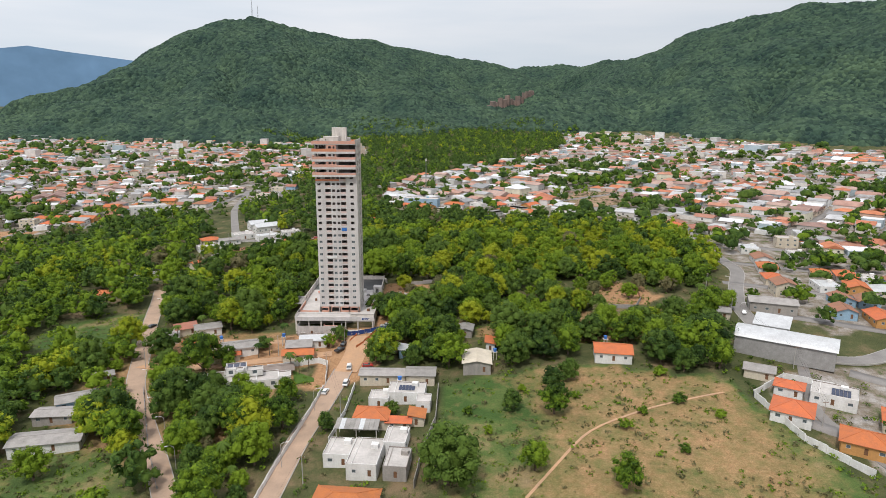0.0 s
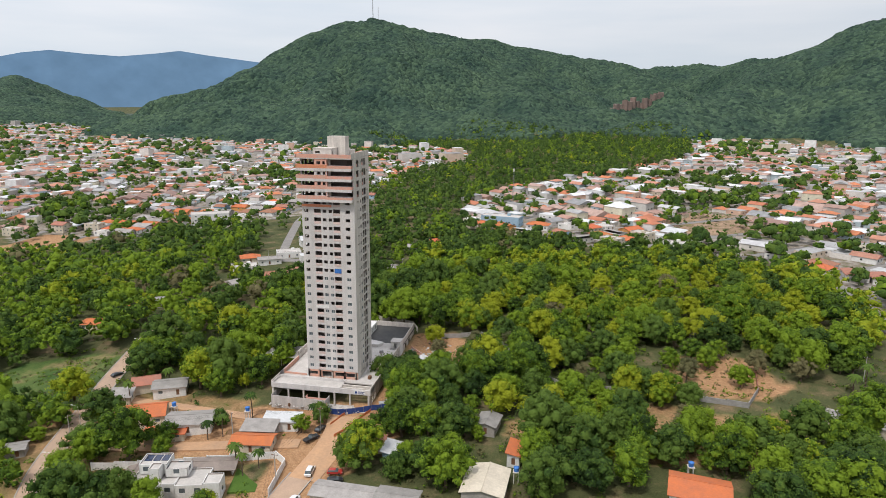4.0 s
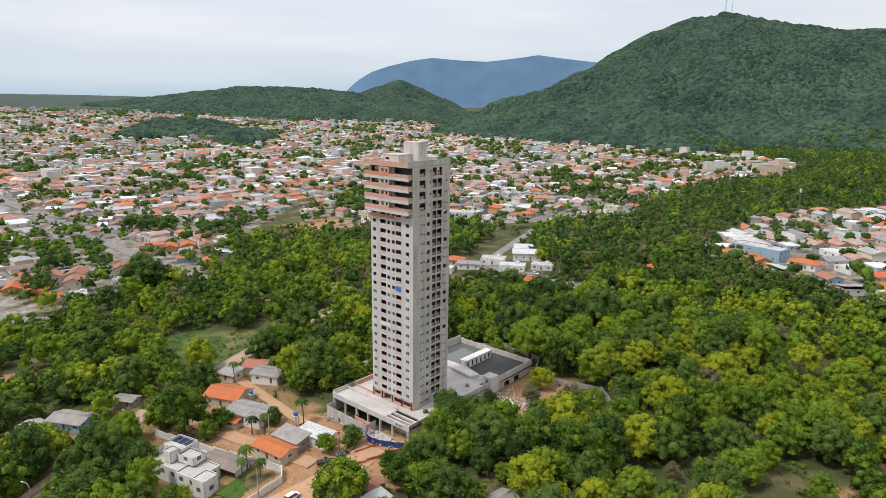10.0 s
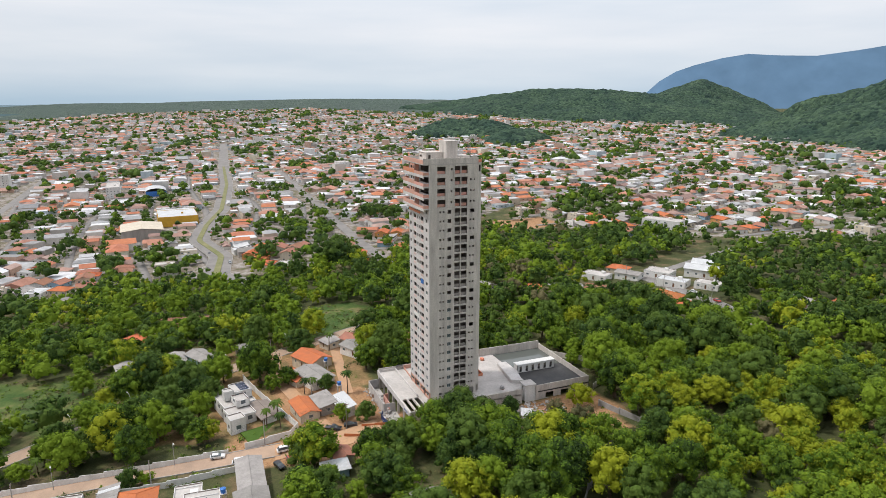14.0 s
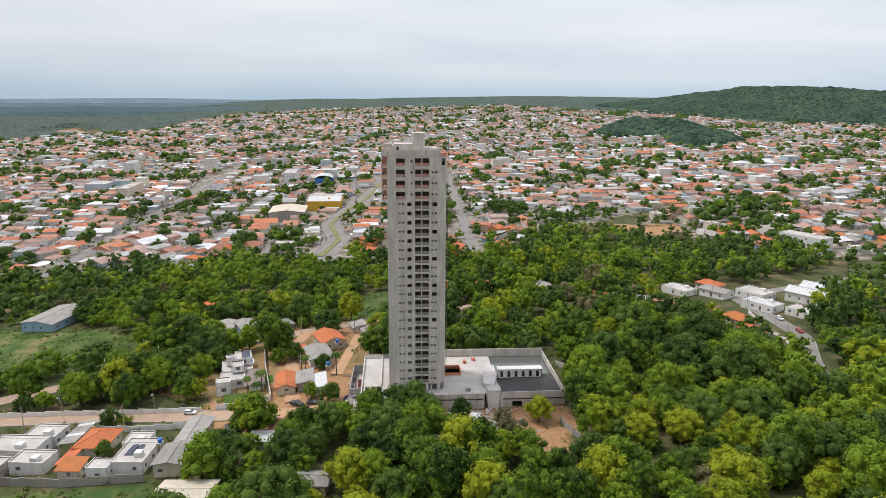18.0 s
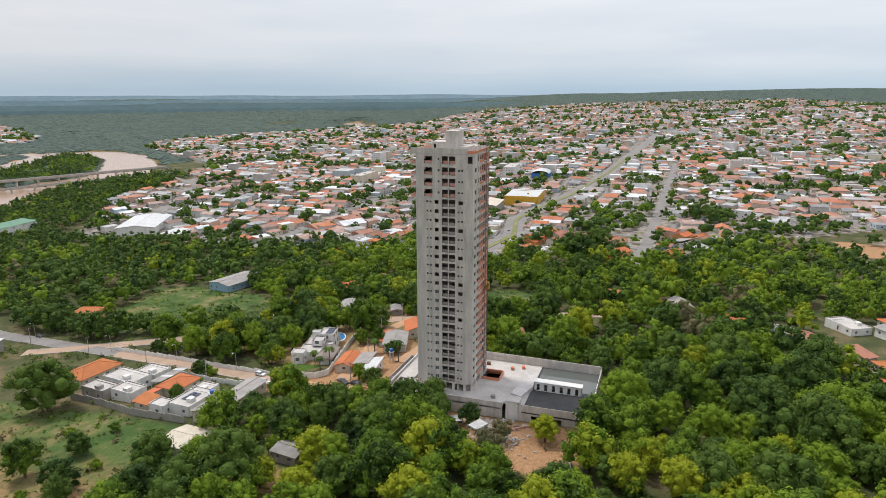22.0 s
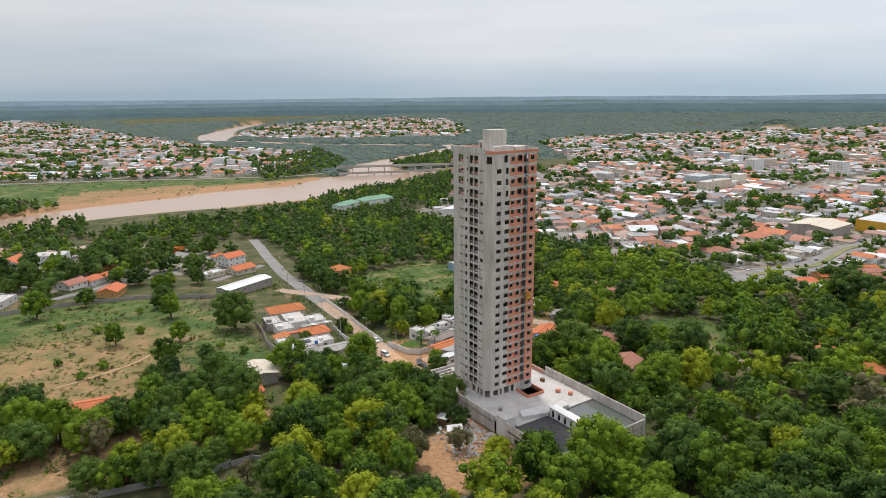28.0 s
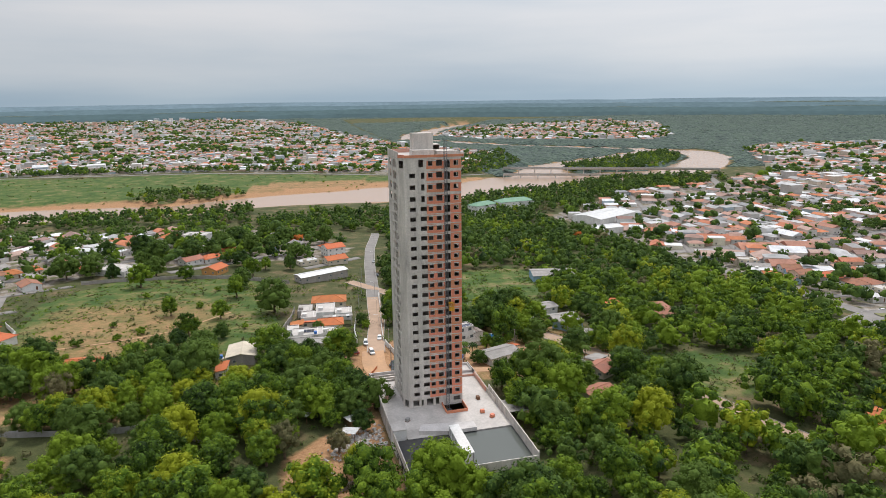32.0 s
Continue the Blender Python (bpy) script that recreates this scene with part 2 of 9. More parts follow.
ASPHALT = mat("worn_asphalt", (0.26, 0.243, 0.228), (0.19, 0.178, 0.168), 0.9, 9.0, 30.0, 0.2, stain=(0.27, 0.21, 0.165))
BITUMEN = mat("bitumen_membrane", (0.045, 0.045, 0.047), (0.07, 0.068, 0.066), 0.65, 4.0, 12.0, 0.1)
DIRT_ROAD = mat("packed_orange_earth", (0.50, 0.30, 0.17), (0.40, 0.255, 0.16), 0.95, 7.0, 12.0, 0.3, stain=(0.36, 0.28, 0.21))
KERB = mat("kerb_concrete", (0.42, 0.40, 0.37), (0.30, 0.28, 0.26), 0.9, 2.0, 30.0, 0.2)
SAND = mat("river_sand", (0.50, 0.36, 0.22), (0.40, 0.29, 0.18), 0.95, 25.0, 5.0, 0.2)
WHITE = mat("white_paint", (0.74, 0.73, 0.71), (0.60, 0.585, 0.56), 0.7, 3.0, 20.0, 0.08, stain=(0.44, 0.42, 0.39), streak=True)
CREAM = mat("cream_paint", (0.62, 0.55, 0.44), (0.50, 0.44, 0.35), 0.75, 3.0, 20.0, 0.08, streak=True)
OCHRE = mat("ochre_paint", (0.58, 0.30, 0.10), (0.46, 0.24, 0.09), 0.75, 3.0, 20.0, 0.08, streak=True)
TEAL = mat("pale_blue_paint", (0.30, 0.45, 0.58), (0.25, 0.37, 0.47), 0.75, 3.0, 20.0, 0.08, streak=True)
GREYWALL = mat("bare_render", (0.36, 0.33, 0.30), (0.27, 0.25, 0.23), 0.9, 2.5, 20.0, 0.2, streak=True)
TILE = mat("orange_clay_tiles", (0.52, 0.155, 0.055), (0.41, 0.135, 0.06), 0.85, 2.5, 30.0, 0.3, vary=0.12, stain=(0.27, 0.11, 0.06))
TILE_OLD = mat("weathered_clay_tiles", (0.36, 0.16, 0.10), (0.27, 0.14, 0.10), 0.9, 2.5, 30.0, 0.3, vary=0.12, stain=(0.17, 0.11, 0.085))
FIBRE = mat("fibre_cement_sheet", (0.33, 0.31, 0.29), (0.24, 0.225, 0.21), 0.9, 3.0, 25.0, 0.2, vary=0.15, stain=(0.14, 0.13, 0.12))
ZINC = mat("pale_metal_roof", (0.62, 0.63, 0.63), (0.50, 0.50, 0.50), 0.45, 4.0, 20.0, 0.05, metal=0.25)
DARK = mat("unlit_window_dark", (0.045, 0.04, 0.038), (0.03, 0.03, 0.03), 0.8, 1.0, 10.0, 0.0)
TIMBER = mat("door_timber", (0.20, 0.10, 0.05), (0.14, 0.07, 0.04), 0.7, 0.8, 30.0, 0.1)
BARK = mat("grey_brown_bark", (0.16, 0.115, 0.08), (0.10, 0.075, 0.055), 0.95, 1.2, 30.0, 0.5)
BLACK = mat("black_rubber", (0.02, 0.02, 0.02), (0.03, 0.03, 0.03), 0.8, 1.0, 20.0, 0.05)
RUBBLE = mat("broken_concrete", (0.48, 0.45, 0.42), (0.33, 0.31, 0.29), 0.95, 0.8, 30.0, 0.4, vary=0.2, island=True)
ROCK = mat("red_sandstone", (0.22, 0.155, 0.13), (0.13, 0.105, 0.095), 0.95, 20.0, 2.0, 0.4)
GREENS = (0.068, 0.126, 0.014), (0.018, 0.037, 0.008), (0.156, 0.234, 0.018)
MANGO = (0.040, 0.080, 0.016), (0.014, 0.030, 0.009), (0.088, 0.142, 0.024)
LIMES = (0.120, 0.194, 0.014), (0.046, 0.098, 0.010), (0.265, 0.300, 0.018)
LEAF = leaf_mat("mixed_leaves", *GREENS)
LEAF_WOODS = leaf_mat("woodland_leaves", *GREENS, joined=0.45)
LEAF_DEEP = leaf_mat("woodland_deep_leaves", *GREENS, joined=0.12)
LEAF_FRESH = leaf_mat("woodland_fresh_leaves", *GREENS, joined=0.85)
MANGO_WOODS = leaf_mat("woodland_dark_leaves", *MANGO, joined=0.35)
LIME_WOODS = leaf_mat("woodland_lime_leaves", *LIMES, joined=0.4)
LEAF_DARK = leaf_mat("mango_leaves", *MANGO)
LEAF_LIME = leaf_mat("lime_leaves", *LIMES)
LEAF_DRY = leaf_mat("half_bare_leaves", (0.100, 0.105, 0.044), (0.060, 0.066, 0.028), (0.155, 0.140, 0.066))
LEAF_FLAME = leaf_mat("flame_tree_leaves", (0.42, 0.11, 0.03), (0.16, 0.085, 0.025), (0.55, 0.18, 0.04))


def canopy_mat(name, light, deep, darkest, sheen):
    """Closed woods seen from afar: rounded crowns of varied greens, with bare and rocky patches. The sheen pales them
    like haze.
    """
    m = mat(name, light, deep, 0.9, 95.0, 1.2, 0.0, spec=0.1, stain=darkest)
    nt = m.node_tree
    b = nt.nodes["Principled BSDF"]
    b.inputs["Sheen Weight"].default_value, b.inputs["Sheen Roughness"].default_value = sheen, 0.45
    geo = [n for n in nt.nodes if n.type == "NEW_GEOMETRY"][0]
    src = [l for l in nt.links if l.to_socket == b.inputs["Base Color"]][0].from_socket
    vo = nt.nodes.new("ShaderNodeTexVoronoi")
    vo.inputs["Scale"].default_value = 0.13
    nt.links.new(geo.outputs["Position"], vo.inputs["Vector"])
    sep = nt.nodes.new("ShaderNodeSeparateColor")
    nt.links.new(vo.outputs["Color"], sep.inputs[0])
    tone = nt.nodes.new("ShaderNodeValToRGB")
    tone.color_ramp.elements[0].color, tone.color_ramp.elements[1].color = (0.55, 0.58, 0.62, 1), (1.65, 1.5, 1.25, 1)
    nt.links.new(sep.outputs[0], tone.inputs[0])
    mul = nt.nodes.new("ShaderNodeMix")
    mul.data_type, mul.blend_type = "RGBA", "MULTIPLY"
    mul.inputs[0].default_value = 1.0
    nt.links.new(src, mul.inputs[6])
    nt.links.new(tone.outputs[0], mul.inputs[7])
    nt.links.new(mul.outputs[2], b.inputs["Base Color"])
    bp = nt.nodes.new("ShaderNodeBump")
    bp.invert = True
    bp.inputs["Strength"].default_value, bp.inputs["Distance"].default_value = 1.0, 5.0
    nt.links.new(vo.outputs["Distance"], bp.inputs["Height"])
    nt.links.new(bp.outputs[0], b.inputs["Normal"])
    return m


# bluer than the leaves: distance haze is mixed into both canopy colours
CANOPY = canopy_mat("hazed_hill_canopy", (0.050, 0.088, 0.060), (0.026, 0.053, 0.044), (0.016, 0.037, 0.032), 0.0)
CANOPY_PLAIN = canopy_mat("hazed_plain_canopy", (0.056, 0.088, 0.074), (0.044, 0.073, 0.065), (0.034, 0.059, 0.056), 0.11)



def glass_mat():
    m = bpy.data.materials.new("window_glass")
    m.use_nodes = True
    b = m.node_tree.nodes["Principled BSDF"]
    b.inputs["Base Color"].default_value = (0.10, 0.12, 0.13, 1)
    b.inputs["Roughness"].default_value = 0.08
    b.inputs["Specular IOR Level"].default_value = 0.6
    return m


GLASS = glass_mat()


def water_mat(name, colour, rough):
    m = bpy.data.materials.new(name)
    m.use_nodes = True
    nt = m.node_tree
    b = nt.nodes["Principled BSDF"]
    b.inputs["Base Color"].default_value = (*colour, 1)
    b.inputs["Roughness"].default_value = rough
    geo = nt.nodes.new("ShaderNodeNewGeometry")
    nz = nt.nodes.new("ShaderNodeTexNoise")
    nz.inputs["Scale"].default_value, nz.inputs["Detail"].default_value = 0.35, 4.0
    nt.links.new(geo.outputs["Position"], nz.inputs[0])
    bp = nt.nodes.new("ShaderNodeBump")
    bp.inputs["Strength"].default_value, bp.inputs["Distance"].default_value = 0.12, 0.3
    nt.links.new(nz.outputs[0], bp.inputs["Height"])
    nt.links.new(bp.outputs[0], b.inputs["Normal"])
    return m


RIVER = water_mat("muddy_river_water", (0.36, 0.24, 0.165), 0.22)
POND = water_mat("rain_water_on_membrane", (0.10, 0.11, 0.10), 0.06)
POOL = water_mat("pool_water", (0.05, 0.22, 0.50), 0.08)


# ---------------------------------------------------------------- mesh helpers
class Build:
    """Collects faces for one mesh."""

    def __init__(self):
        self.v, self.f, self.m = [], [], []

    def face(self, pts, k=0):
        n = len(self.v)
        self.v.extend(tuple(p) for p in pts)
        self.f.append(tuple(range(n, n + len(pts))))
        self.m.append(k)

    def box(self, x0, y0, z0, x1, y1, z1, k=0):
        self.hexa([(x0, y0, z0), (x1, y0, z0), (x1, y1, z0), (x0, y1, z0)], [(x0, y0, z1), (x1, y0, z1), (x1, y1, z1), (x0, y1, z1)], k)

    def hexa(self, a, b, k=0):
        n, c = len(self.v), len(a)
        self.v.extend(tuple(p) for p in a)
        self.v.extend(tuple(p) for p in b)
        self.f.append(tuple(n + c - 1 - i for i in range(c)))
        self.f.append(tuple(n + c + i for i in range(c)))
        for i in range(c):
            j = (i + 1) % c
            self.f.append((n + i, n + j, n + c + j, n + c + i))
        self.m.extend([k] * (c + 2))

    def bar(self, p, q, r, k=0, sides=4):
        """A round or square bar from p to q, r thick at both ends or (r0, r1)."""
        p, q = Vector(p), Vector(q)
        r0, r1 = r if isinstance(r, tuple) else (r, r)
        d = (q - p).normalized()
        u = d.orthogonal().normalized()
        w = d.cross(u)
        ring = [(math.cos(a), math.sin(a)) for a in (2 * math.pi * (i + 0.5) / sides for i in range(sides))]
        self.hexa([p + (u * c + w * s) * r0 for c, s in ring], [q + (u * c + w * s) * r1 for c, s in ring], k)

    def skin(self, rows, k=0):
        """One closed body through a row of rings."""
        n, c = len(self.v), len(rows[0])
        for ring in rows:
            self.v.extend(tuple(p) for p in ring)
        for i in range(len(rows) - 1):
            for j in range(c):
                a, e = n + i * c + j, n + i * c + (j + 1) % c
                self.f.append((a, e, e + c, a + c))
        last = n + (len(rows) - 1) * c
        self.f += [tuple(n + c - 1 - j for j in range(c)), tuple(last + j for j in range(c))]
        self.m.extend([k] * ((len(rows) - 1) * c + 2))

    def wall(self, p, q, z0, z1, thick, holes=(), k=0, reveal=0):
        """An upright wall from p to q in plan whose outer face lies on that line (outside to the right of it), with openings (u0, u1, v0, v1)."""
        p, q = Vector((*p, 0)), Vector((*q, 0))
        d = q - p
        long = d.length
        d.normalize()
        n = Vector((-d.y, d.x, 0)) * thick
        h = z1 - z0
        us = sorted({0.0, long, *(c for o in holes for c in o[:2])})
        vs = sorted({0.0, h, *(c for o in holes for c in o[2:])})

        def at(u, v, t):
            return p + d * u + n * t + Vector((0, 0, z0 + v))

        for u0, u1 in zip(us, us[1:]):
            for v0, v1 in zip(vs, vs[1:]):
                um, vm = (u0 + u1) / 2, (v0 + v1) / 2
                if any(o[0] < um < o[1] and o[2] < vm < o[3] for o in holes):
                    continue
                self.face([at(u0, v0, 0), at(u1, v0, 0), at(u1, v1, 0), at(u0, v1, 0)], k)
                self.face([at(u1, v0, 1), at(u0, v0, 1), at(u0, v1, 1), at(u1, v1, 1)], reveal)
        for u0, u1, v0, v1 in holes:
            self.face([at(u0, v0, 0), at(u0, v1, 0), at(u0, v1, 1), at(u0, v0, 1)], k)
            self.face([at(u1, v0, 0), at(u1, v0, 1), at(u1, v1, 1), at(u1, v1, 0)], k)
            self.face([at(u0, v0, 0), at(u0, v0, 1), at(u1, v0, 1), at(u1, v0, 0)], k)
            self.face([at(u0, v1, 0), at(u1, v1, 0), at(u1, v1, 1), at(u0, v1, 1)], k)
        self.face([at(0, h, 0), at(long, h, 0), at(long, h, 1), at(0, h, 1)], k)
        self.face([at(0, 0, 0), at(0, h, 0), at(0, h, 1), at(0, 0, 1)], k)
        self.face([at(long, 0, 0), at(long, 0, 1), at(long, h, 1), at(long, h, 0)], k)

    def mesh(self, name, mats, smooth=False):
        me = bpy.data.meshes.new(name)
        me.from_pydata(self.v, [], self.f)
        for m in mats if isinstance(mats, (list, tuple)) else [mats]:
            me.materials.append(m)
        me.polygons.foreach_set("material_index", self.m)
        if smooth:
            me.polygons.foreach_set("use_smooth", [True] * len(self.f))
        me.update()
        return me


def part(name, b, mats, parent=None, label="", smooth=False):
    """One mesh object under a thing or a part."""
    me = b if isinstance(b, bpy.types.Mesh) else b.mesh(name, mats, smooth)
    ob = new(name, me)
    ob.parent = parent
    return tagged(ob, label)


def thing(name, label, category, m=None, group="", kind=""):
    ob = new(name)
    ob.empty_display_size = 0.5
    if m is not None:
        ob.matrix_basis = m
    return tagged(ob, label, category, group, kind)


def array_mesh(name, verts, faces, mats, midx=None, smooth=None):
    """A mesh out of numpy arrays; faces (n, 3) or (n, 4)."""
    me = bpy.data.meshes.new(name)
    n, c = faces.shape
    me.vertices.add(len(verts))
    me.vertices.foreach_set("co", np.asarray(verts, np.float32).ravel())
    me.loops.add(n * c)
    me.loops.foreach_set("vertex_index", faces.astype(np.int32).ravel())
    me.polygons.add(n)
    me.polygons.foreach_set("loop_start", np.arange(0, n * c, c, dtype=np.int32))
    for m in mats:
        me.materials.append(m)
    if midx is not None:
        me.polygons.foreach_set("material_index", np.asarray(midx, np.int32))
    if smooth is not None:
        me.polygons.foreach_set("use_smooth", np.full(n, smooth))
    me.update(calc_edges=True)
    me.validate()
    return me


# ---------------------------------------------------------------- lie of the land
RIDGES = [
    # x, y, height of crest, half width
    [(-1080, 1400, 14, 150), (-950, 1540, 70, 300), (-821, 1590, 160, 430), (-682, 1650, 248, 570), (-521, 1765, 335, 780),
     (-230, 1900, 268, 760), (-15, 2065, 243, 720), (150, 1990, 206, 560), (247, 1790, 150, 330), (330, 1640, 108, 210)],
    [(240, 1200, 34, 120), (289, 1258, 55, 180), (399, 1400, 88, 290), (505, 1530, 122, 360), (599, 1640, 154, 420), (700, 1740, 190, 460), (787, 1850, 244, 560),
     (883, 1746, 290, 720), (1024, 1569, 316, 780), (1148, 1438, 318, 800), (1500, 1150, 330, 800), (1900, 600, 300, 700)],
    [(-100, 2660, 225, 420), (72, 2656, 222, 420), (191, 2653, 212, 420), (378, 2638, 197, 420), (512, 2620, 210, 420), (622, 2498, 203, 400), (716, 2374, 219, 400), (780, 2253, 225, 420)],
    [(40, 1520, 62, 300), (130, 1800, 110, 380)],
    [(-2350, 2300, 110, 400), (-2080, 2080, 145, 420), (-1960, 1900, 95, 360)],
    [(-2600, 1100, 30, 260), (-2200, 1300, 92, 440), (-1900, 1500, 98, 430), (-1700, 1750, 72, 380)],
    [(-1400, 590, 40, 125), (-1330, 680, 36, 115)],
    [(-1120, 620, 26, 80), (-1150, 690, 24, 80)],
]
RIVER_LINE = [(1500, -540, 80), (900, -600, 80), (500, -618, 80), (330, -620, 82), (250, -612, 84), (150, -604, 76), (70, -640, 84), (-10, -650, 98), (-120, -662, 135), (-220, -655, 125), (-320, -705, 145),
              (-430, -730, 90), (-600, -735, 80), (-720, -830, 85), (-840, -960, 80), (-880, -1070, 75), (-800, -1180, 70), (-560, -1420, 60), (-380, -1750, 70), (-440, -1960, 110), (-560, -2250, 70), (-850, -2720, 110)]
SIDE_CHANNEL = [(-330, -720, 90), (-390, -790, 90), (-440, -900, 60), (-640, -1020, 50), (-820, -1130, 60)]
FAR_REACH = [(-2250, -1150, 60), (-2000, -1050, 110), (-1850, -900, 60)]
WATER_Z = -28.5


def seg_eval(x, y, line, cols):
    """Distance to a polyline, and its values carried along it."""
    best = np.full(np.shape(x), 1e9)
    vals = [np.zeros(np.shape(x)) for _ in range(cols)]
    for a, b in zip(line, line[1:]):
        dx, dy = b[0] - a[0], b[1] - a[1]
        t = np.clip(((x - a[0]) * dx + (y - a[1]) * dy) / (dx * dx + dy * dy), 0, 1)
        d = np.hypot(x - a[0] - t * dx, y - a[1] - t * dy)
        near = d < best
        best = np.where(near, d, best)
        for i in range(cols):
            vals[i] = np.where(near, a[2 + i] + t * (b[2 + i] - a[2 + i]), vals[i])
    return best, vals


def wave(x, y, s, seed):
    """Cheap smooth noise, about -1 to 1."""
    r = np.random.RandomState(seed)
    out = 0.0
    for i in range(5):
        a, p, q = r.rand() * 6.28, r.rand() * 6.28, 0.7 + 0.75 * i
        out = out + np.sin((x * math.cos(a) + y * math.sin(a)) / s * q * 2.2 + p + 1.3 * np.sin((x * math.sin(a) - y * math.cos(a)) / s * q * 1.4 + p * 2)) / (1 + 0.5 * i)
    return out / 2.6


def hills(x, y):
    out = np.zeros(np.shape(x))
    for n, ridge in enumerate(RIDGES):
        best = np.zeros(np.shape(x))
        for a, b in zip(ridge, ridge[1:]):
            dx, dy = b[0] - a[0], b[1] - a[1]
            t = np.clip(((x - a[0]) * dx + (y - a[1]) * dy) / (dx * dx + dy * dy), 0, 1)
            d = np.hypot(x - a[0] - t * dx, y - a[1] - t * dy)
            h, w = a[2] + t * (b[2] - a[2]), a[3] + t * (b[3] - a[3])
            w = w * (1 + 0.16 * wave(x, y, 330, 7 + n))
            u = np.clip(1 - d / w, 0, 1)
            gully = 0.17 * h * 4 * u * (1 - u) * (1 - np.minimum(np.abs(wave(x, y, 300, 41 + n)) * 2.0, 1))
            best = np.maximum(best, h * (0.55 * u + 0.45 * u * u * (3 - 2 * u)) - gully)
        out = np.maximum(out, best)
    return out * (1 + 0.05 * wave(x, y, 160, 3))


def river_gap(x, y):
    """Metres from the water's edge, negative on the water."""
    out = np.full(np.shape(x), 1e9)
    for line in (RIVER_LINE, SIDE_CHANNEL, FAR_REACH):
        d, (w,) = seg_eval(x, y, line, 1)
        out = np.minimum(out, d - w / 2 * (1 + 0.12 * wave(x, y, 60, 5)))
    return out


def smooth(a, b, v):
    u = np.clip((v - a) / (b - a), 0, 1)
    return u * u * (3 - 2 * u)


def gz(x, y):
    """Height of the ground."""
    x, y = np.asarray(x, float), np.asarray(y, float)
    y1 = np.maximum(y, -230)
    z = np.where(y1 < 0, 0.068 * y1, 0.026 * np.minimum(y1, 900))
    xm = np.clip(x, -330, 130)
    z = z + 0.045 * xm
    z = z - 15 * smooth(-270, -500, y)
    z = -27 + np.logaddexp(0, (z + 27) / 4) * 4
    z = z + 36 * smooth(900, 2700, -x) * smooth(-1500, -300, y) * smooth(3200, 1200, np.abs(y))
    r = np.hypot(x, y)
    z = z + smooth(1900, 4600, r) * (62 + 10 * wave(x, y, 1500, 11))
    z = z + hills(x, y)
    g = river_gap(x, y)
    z = np.where(g < 30, np.minimum(z, WATER_Z - 1.5 + np.maximum(g + 12, -3) * 0.12 + np.clip(g, 0, 30) * 0.02), z)
    return z


NEAR_STEP, NEAR_SPAN = 4.0, 420.0
NEAR_C = np.arange(-NEAR_SPAN, NEAR_SPAN + 0.1, NEAR_STEP)
NEAR_Z = gz(*np.meshgrid(NEAR_C, NEAR_C, indexing="ij"))


def gh(x, y):
    """The ground under one point."""
    u, v = (x + NEAR_SPAN) / NEAR_STEP, (y + NEAR_SPAN) / NEAR_STEP
    i, j = int(u), int(v)
    if not (0 <= i < len(NEAR_C) - 1 and 0 <= j < len(NEAR_C) - 1) or u < 0 or v < 0:
        return float(gz(x, y))
    a, b = u - i, v - j
    return float((NEAR_Z[i, j] * (1 - a) + NEAR_Z[i + 1, j] * a) * (1 - b) + (NEAR_Z[i, j + 1] * (1 - a) + NEAR_Z[i + 1, j + 1] * a) * b)


def inside(x, y, poly):
    """Which points lie in a polygon."""
    x, y = np.asarray(x, float), np.asarray(y, float)
    res = np.zeros(x.shape, bool)
    for (x0, y0), (x1, y1) in zip(poly, poly[1:] + poly[:1]):
        if y0 == y1:
            continue
        res ^= ((y0 > y) != (y1 > y)) & (x < (x1 - x0) * (y - y0) / (y1 - y0) + x0)
    return res


# zones of the plan
DRY_FIELD = [(40, -62), (58, -56), (100, -52), (140, -66), (150, -105), (158, -165), (146, -195), (120, -232), (48, -208), (38, -150), (36, -95)]
SITE_SAND = [(-34, -12), (-30, -22), (-70, -28), (-92, -8), (-96, -22), (-40, -45), (-14, -40), (-12, -62), (4, -62), (12, -40), (22, -22), (14, -14), (16, 18), (28, 26), (40, 40), (34, 54), (8, 57), (7, -9)]
YARDS = [(-22, -20), (-14, -62), (-28, -96), (-64, -108), (-92, -92), (-104, -52), (-98, -14), (-64, -4), (-34, -8)]
CLEARING = [(105, 22), (118, 8), (132, 7), (146, 20), (142, 38), (120, 46), (106, 40)]
WALL_YARD = [(50, -14), (75, 4), (128, -2), (150, 10), (140, -30), (110, -34), (60, -30)]
GRASS_W = [(-150, -12), (-146, 12), (-112, 26), (-103, 4), (-96, -20), (-116, -26)]
GRASS_SW = [(-121, -222), (-131, -200), (-122, -165), (-112, -130), (-88, -116), (-70, -118), (-56, -142), (-40, -167), (-60, -200)]
GRASS_BOT = [(-96, -100), (-66, -96), (-52, -122), (-80, -140), (-110, -130)]
FLOOD_PLAIN = [(900, -625), (420, -645), (262, -645), (153, -635), (81, -670), (-11, -690), (-127, -716), (-218, -706), (-285, -770), (-165, -840), (-1, -912), (129, -938), (400, -972), (900, -990)]
SANDBAR = [(72, -688), (5, -695), (-65, -735), (-145, -728), (-219, -706), (-280, -764), (-190, -792), (-60, -800), (30, -812), (70, -765)]
SPIT = [(196, -648), (80, -672), (66, -690), (110, -722), (190, -735), (215, -690)]
NE_FIELD = [(150, 255), (205, 262), (215, 330), (165, 345), (140, 300)]
MUD_LOT = [(-352, 190), (-300, 200), (-290, 240), (-345, 250)]
SPORT_N = [(-640, 900), (-560, 930), (-580, 990), (-660, 960)]

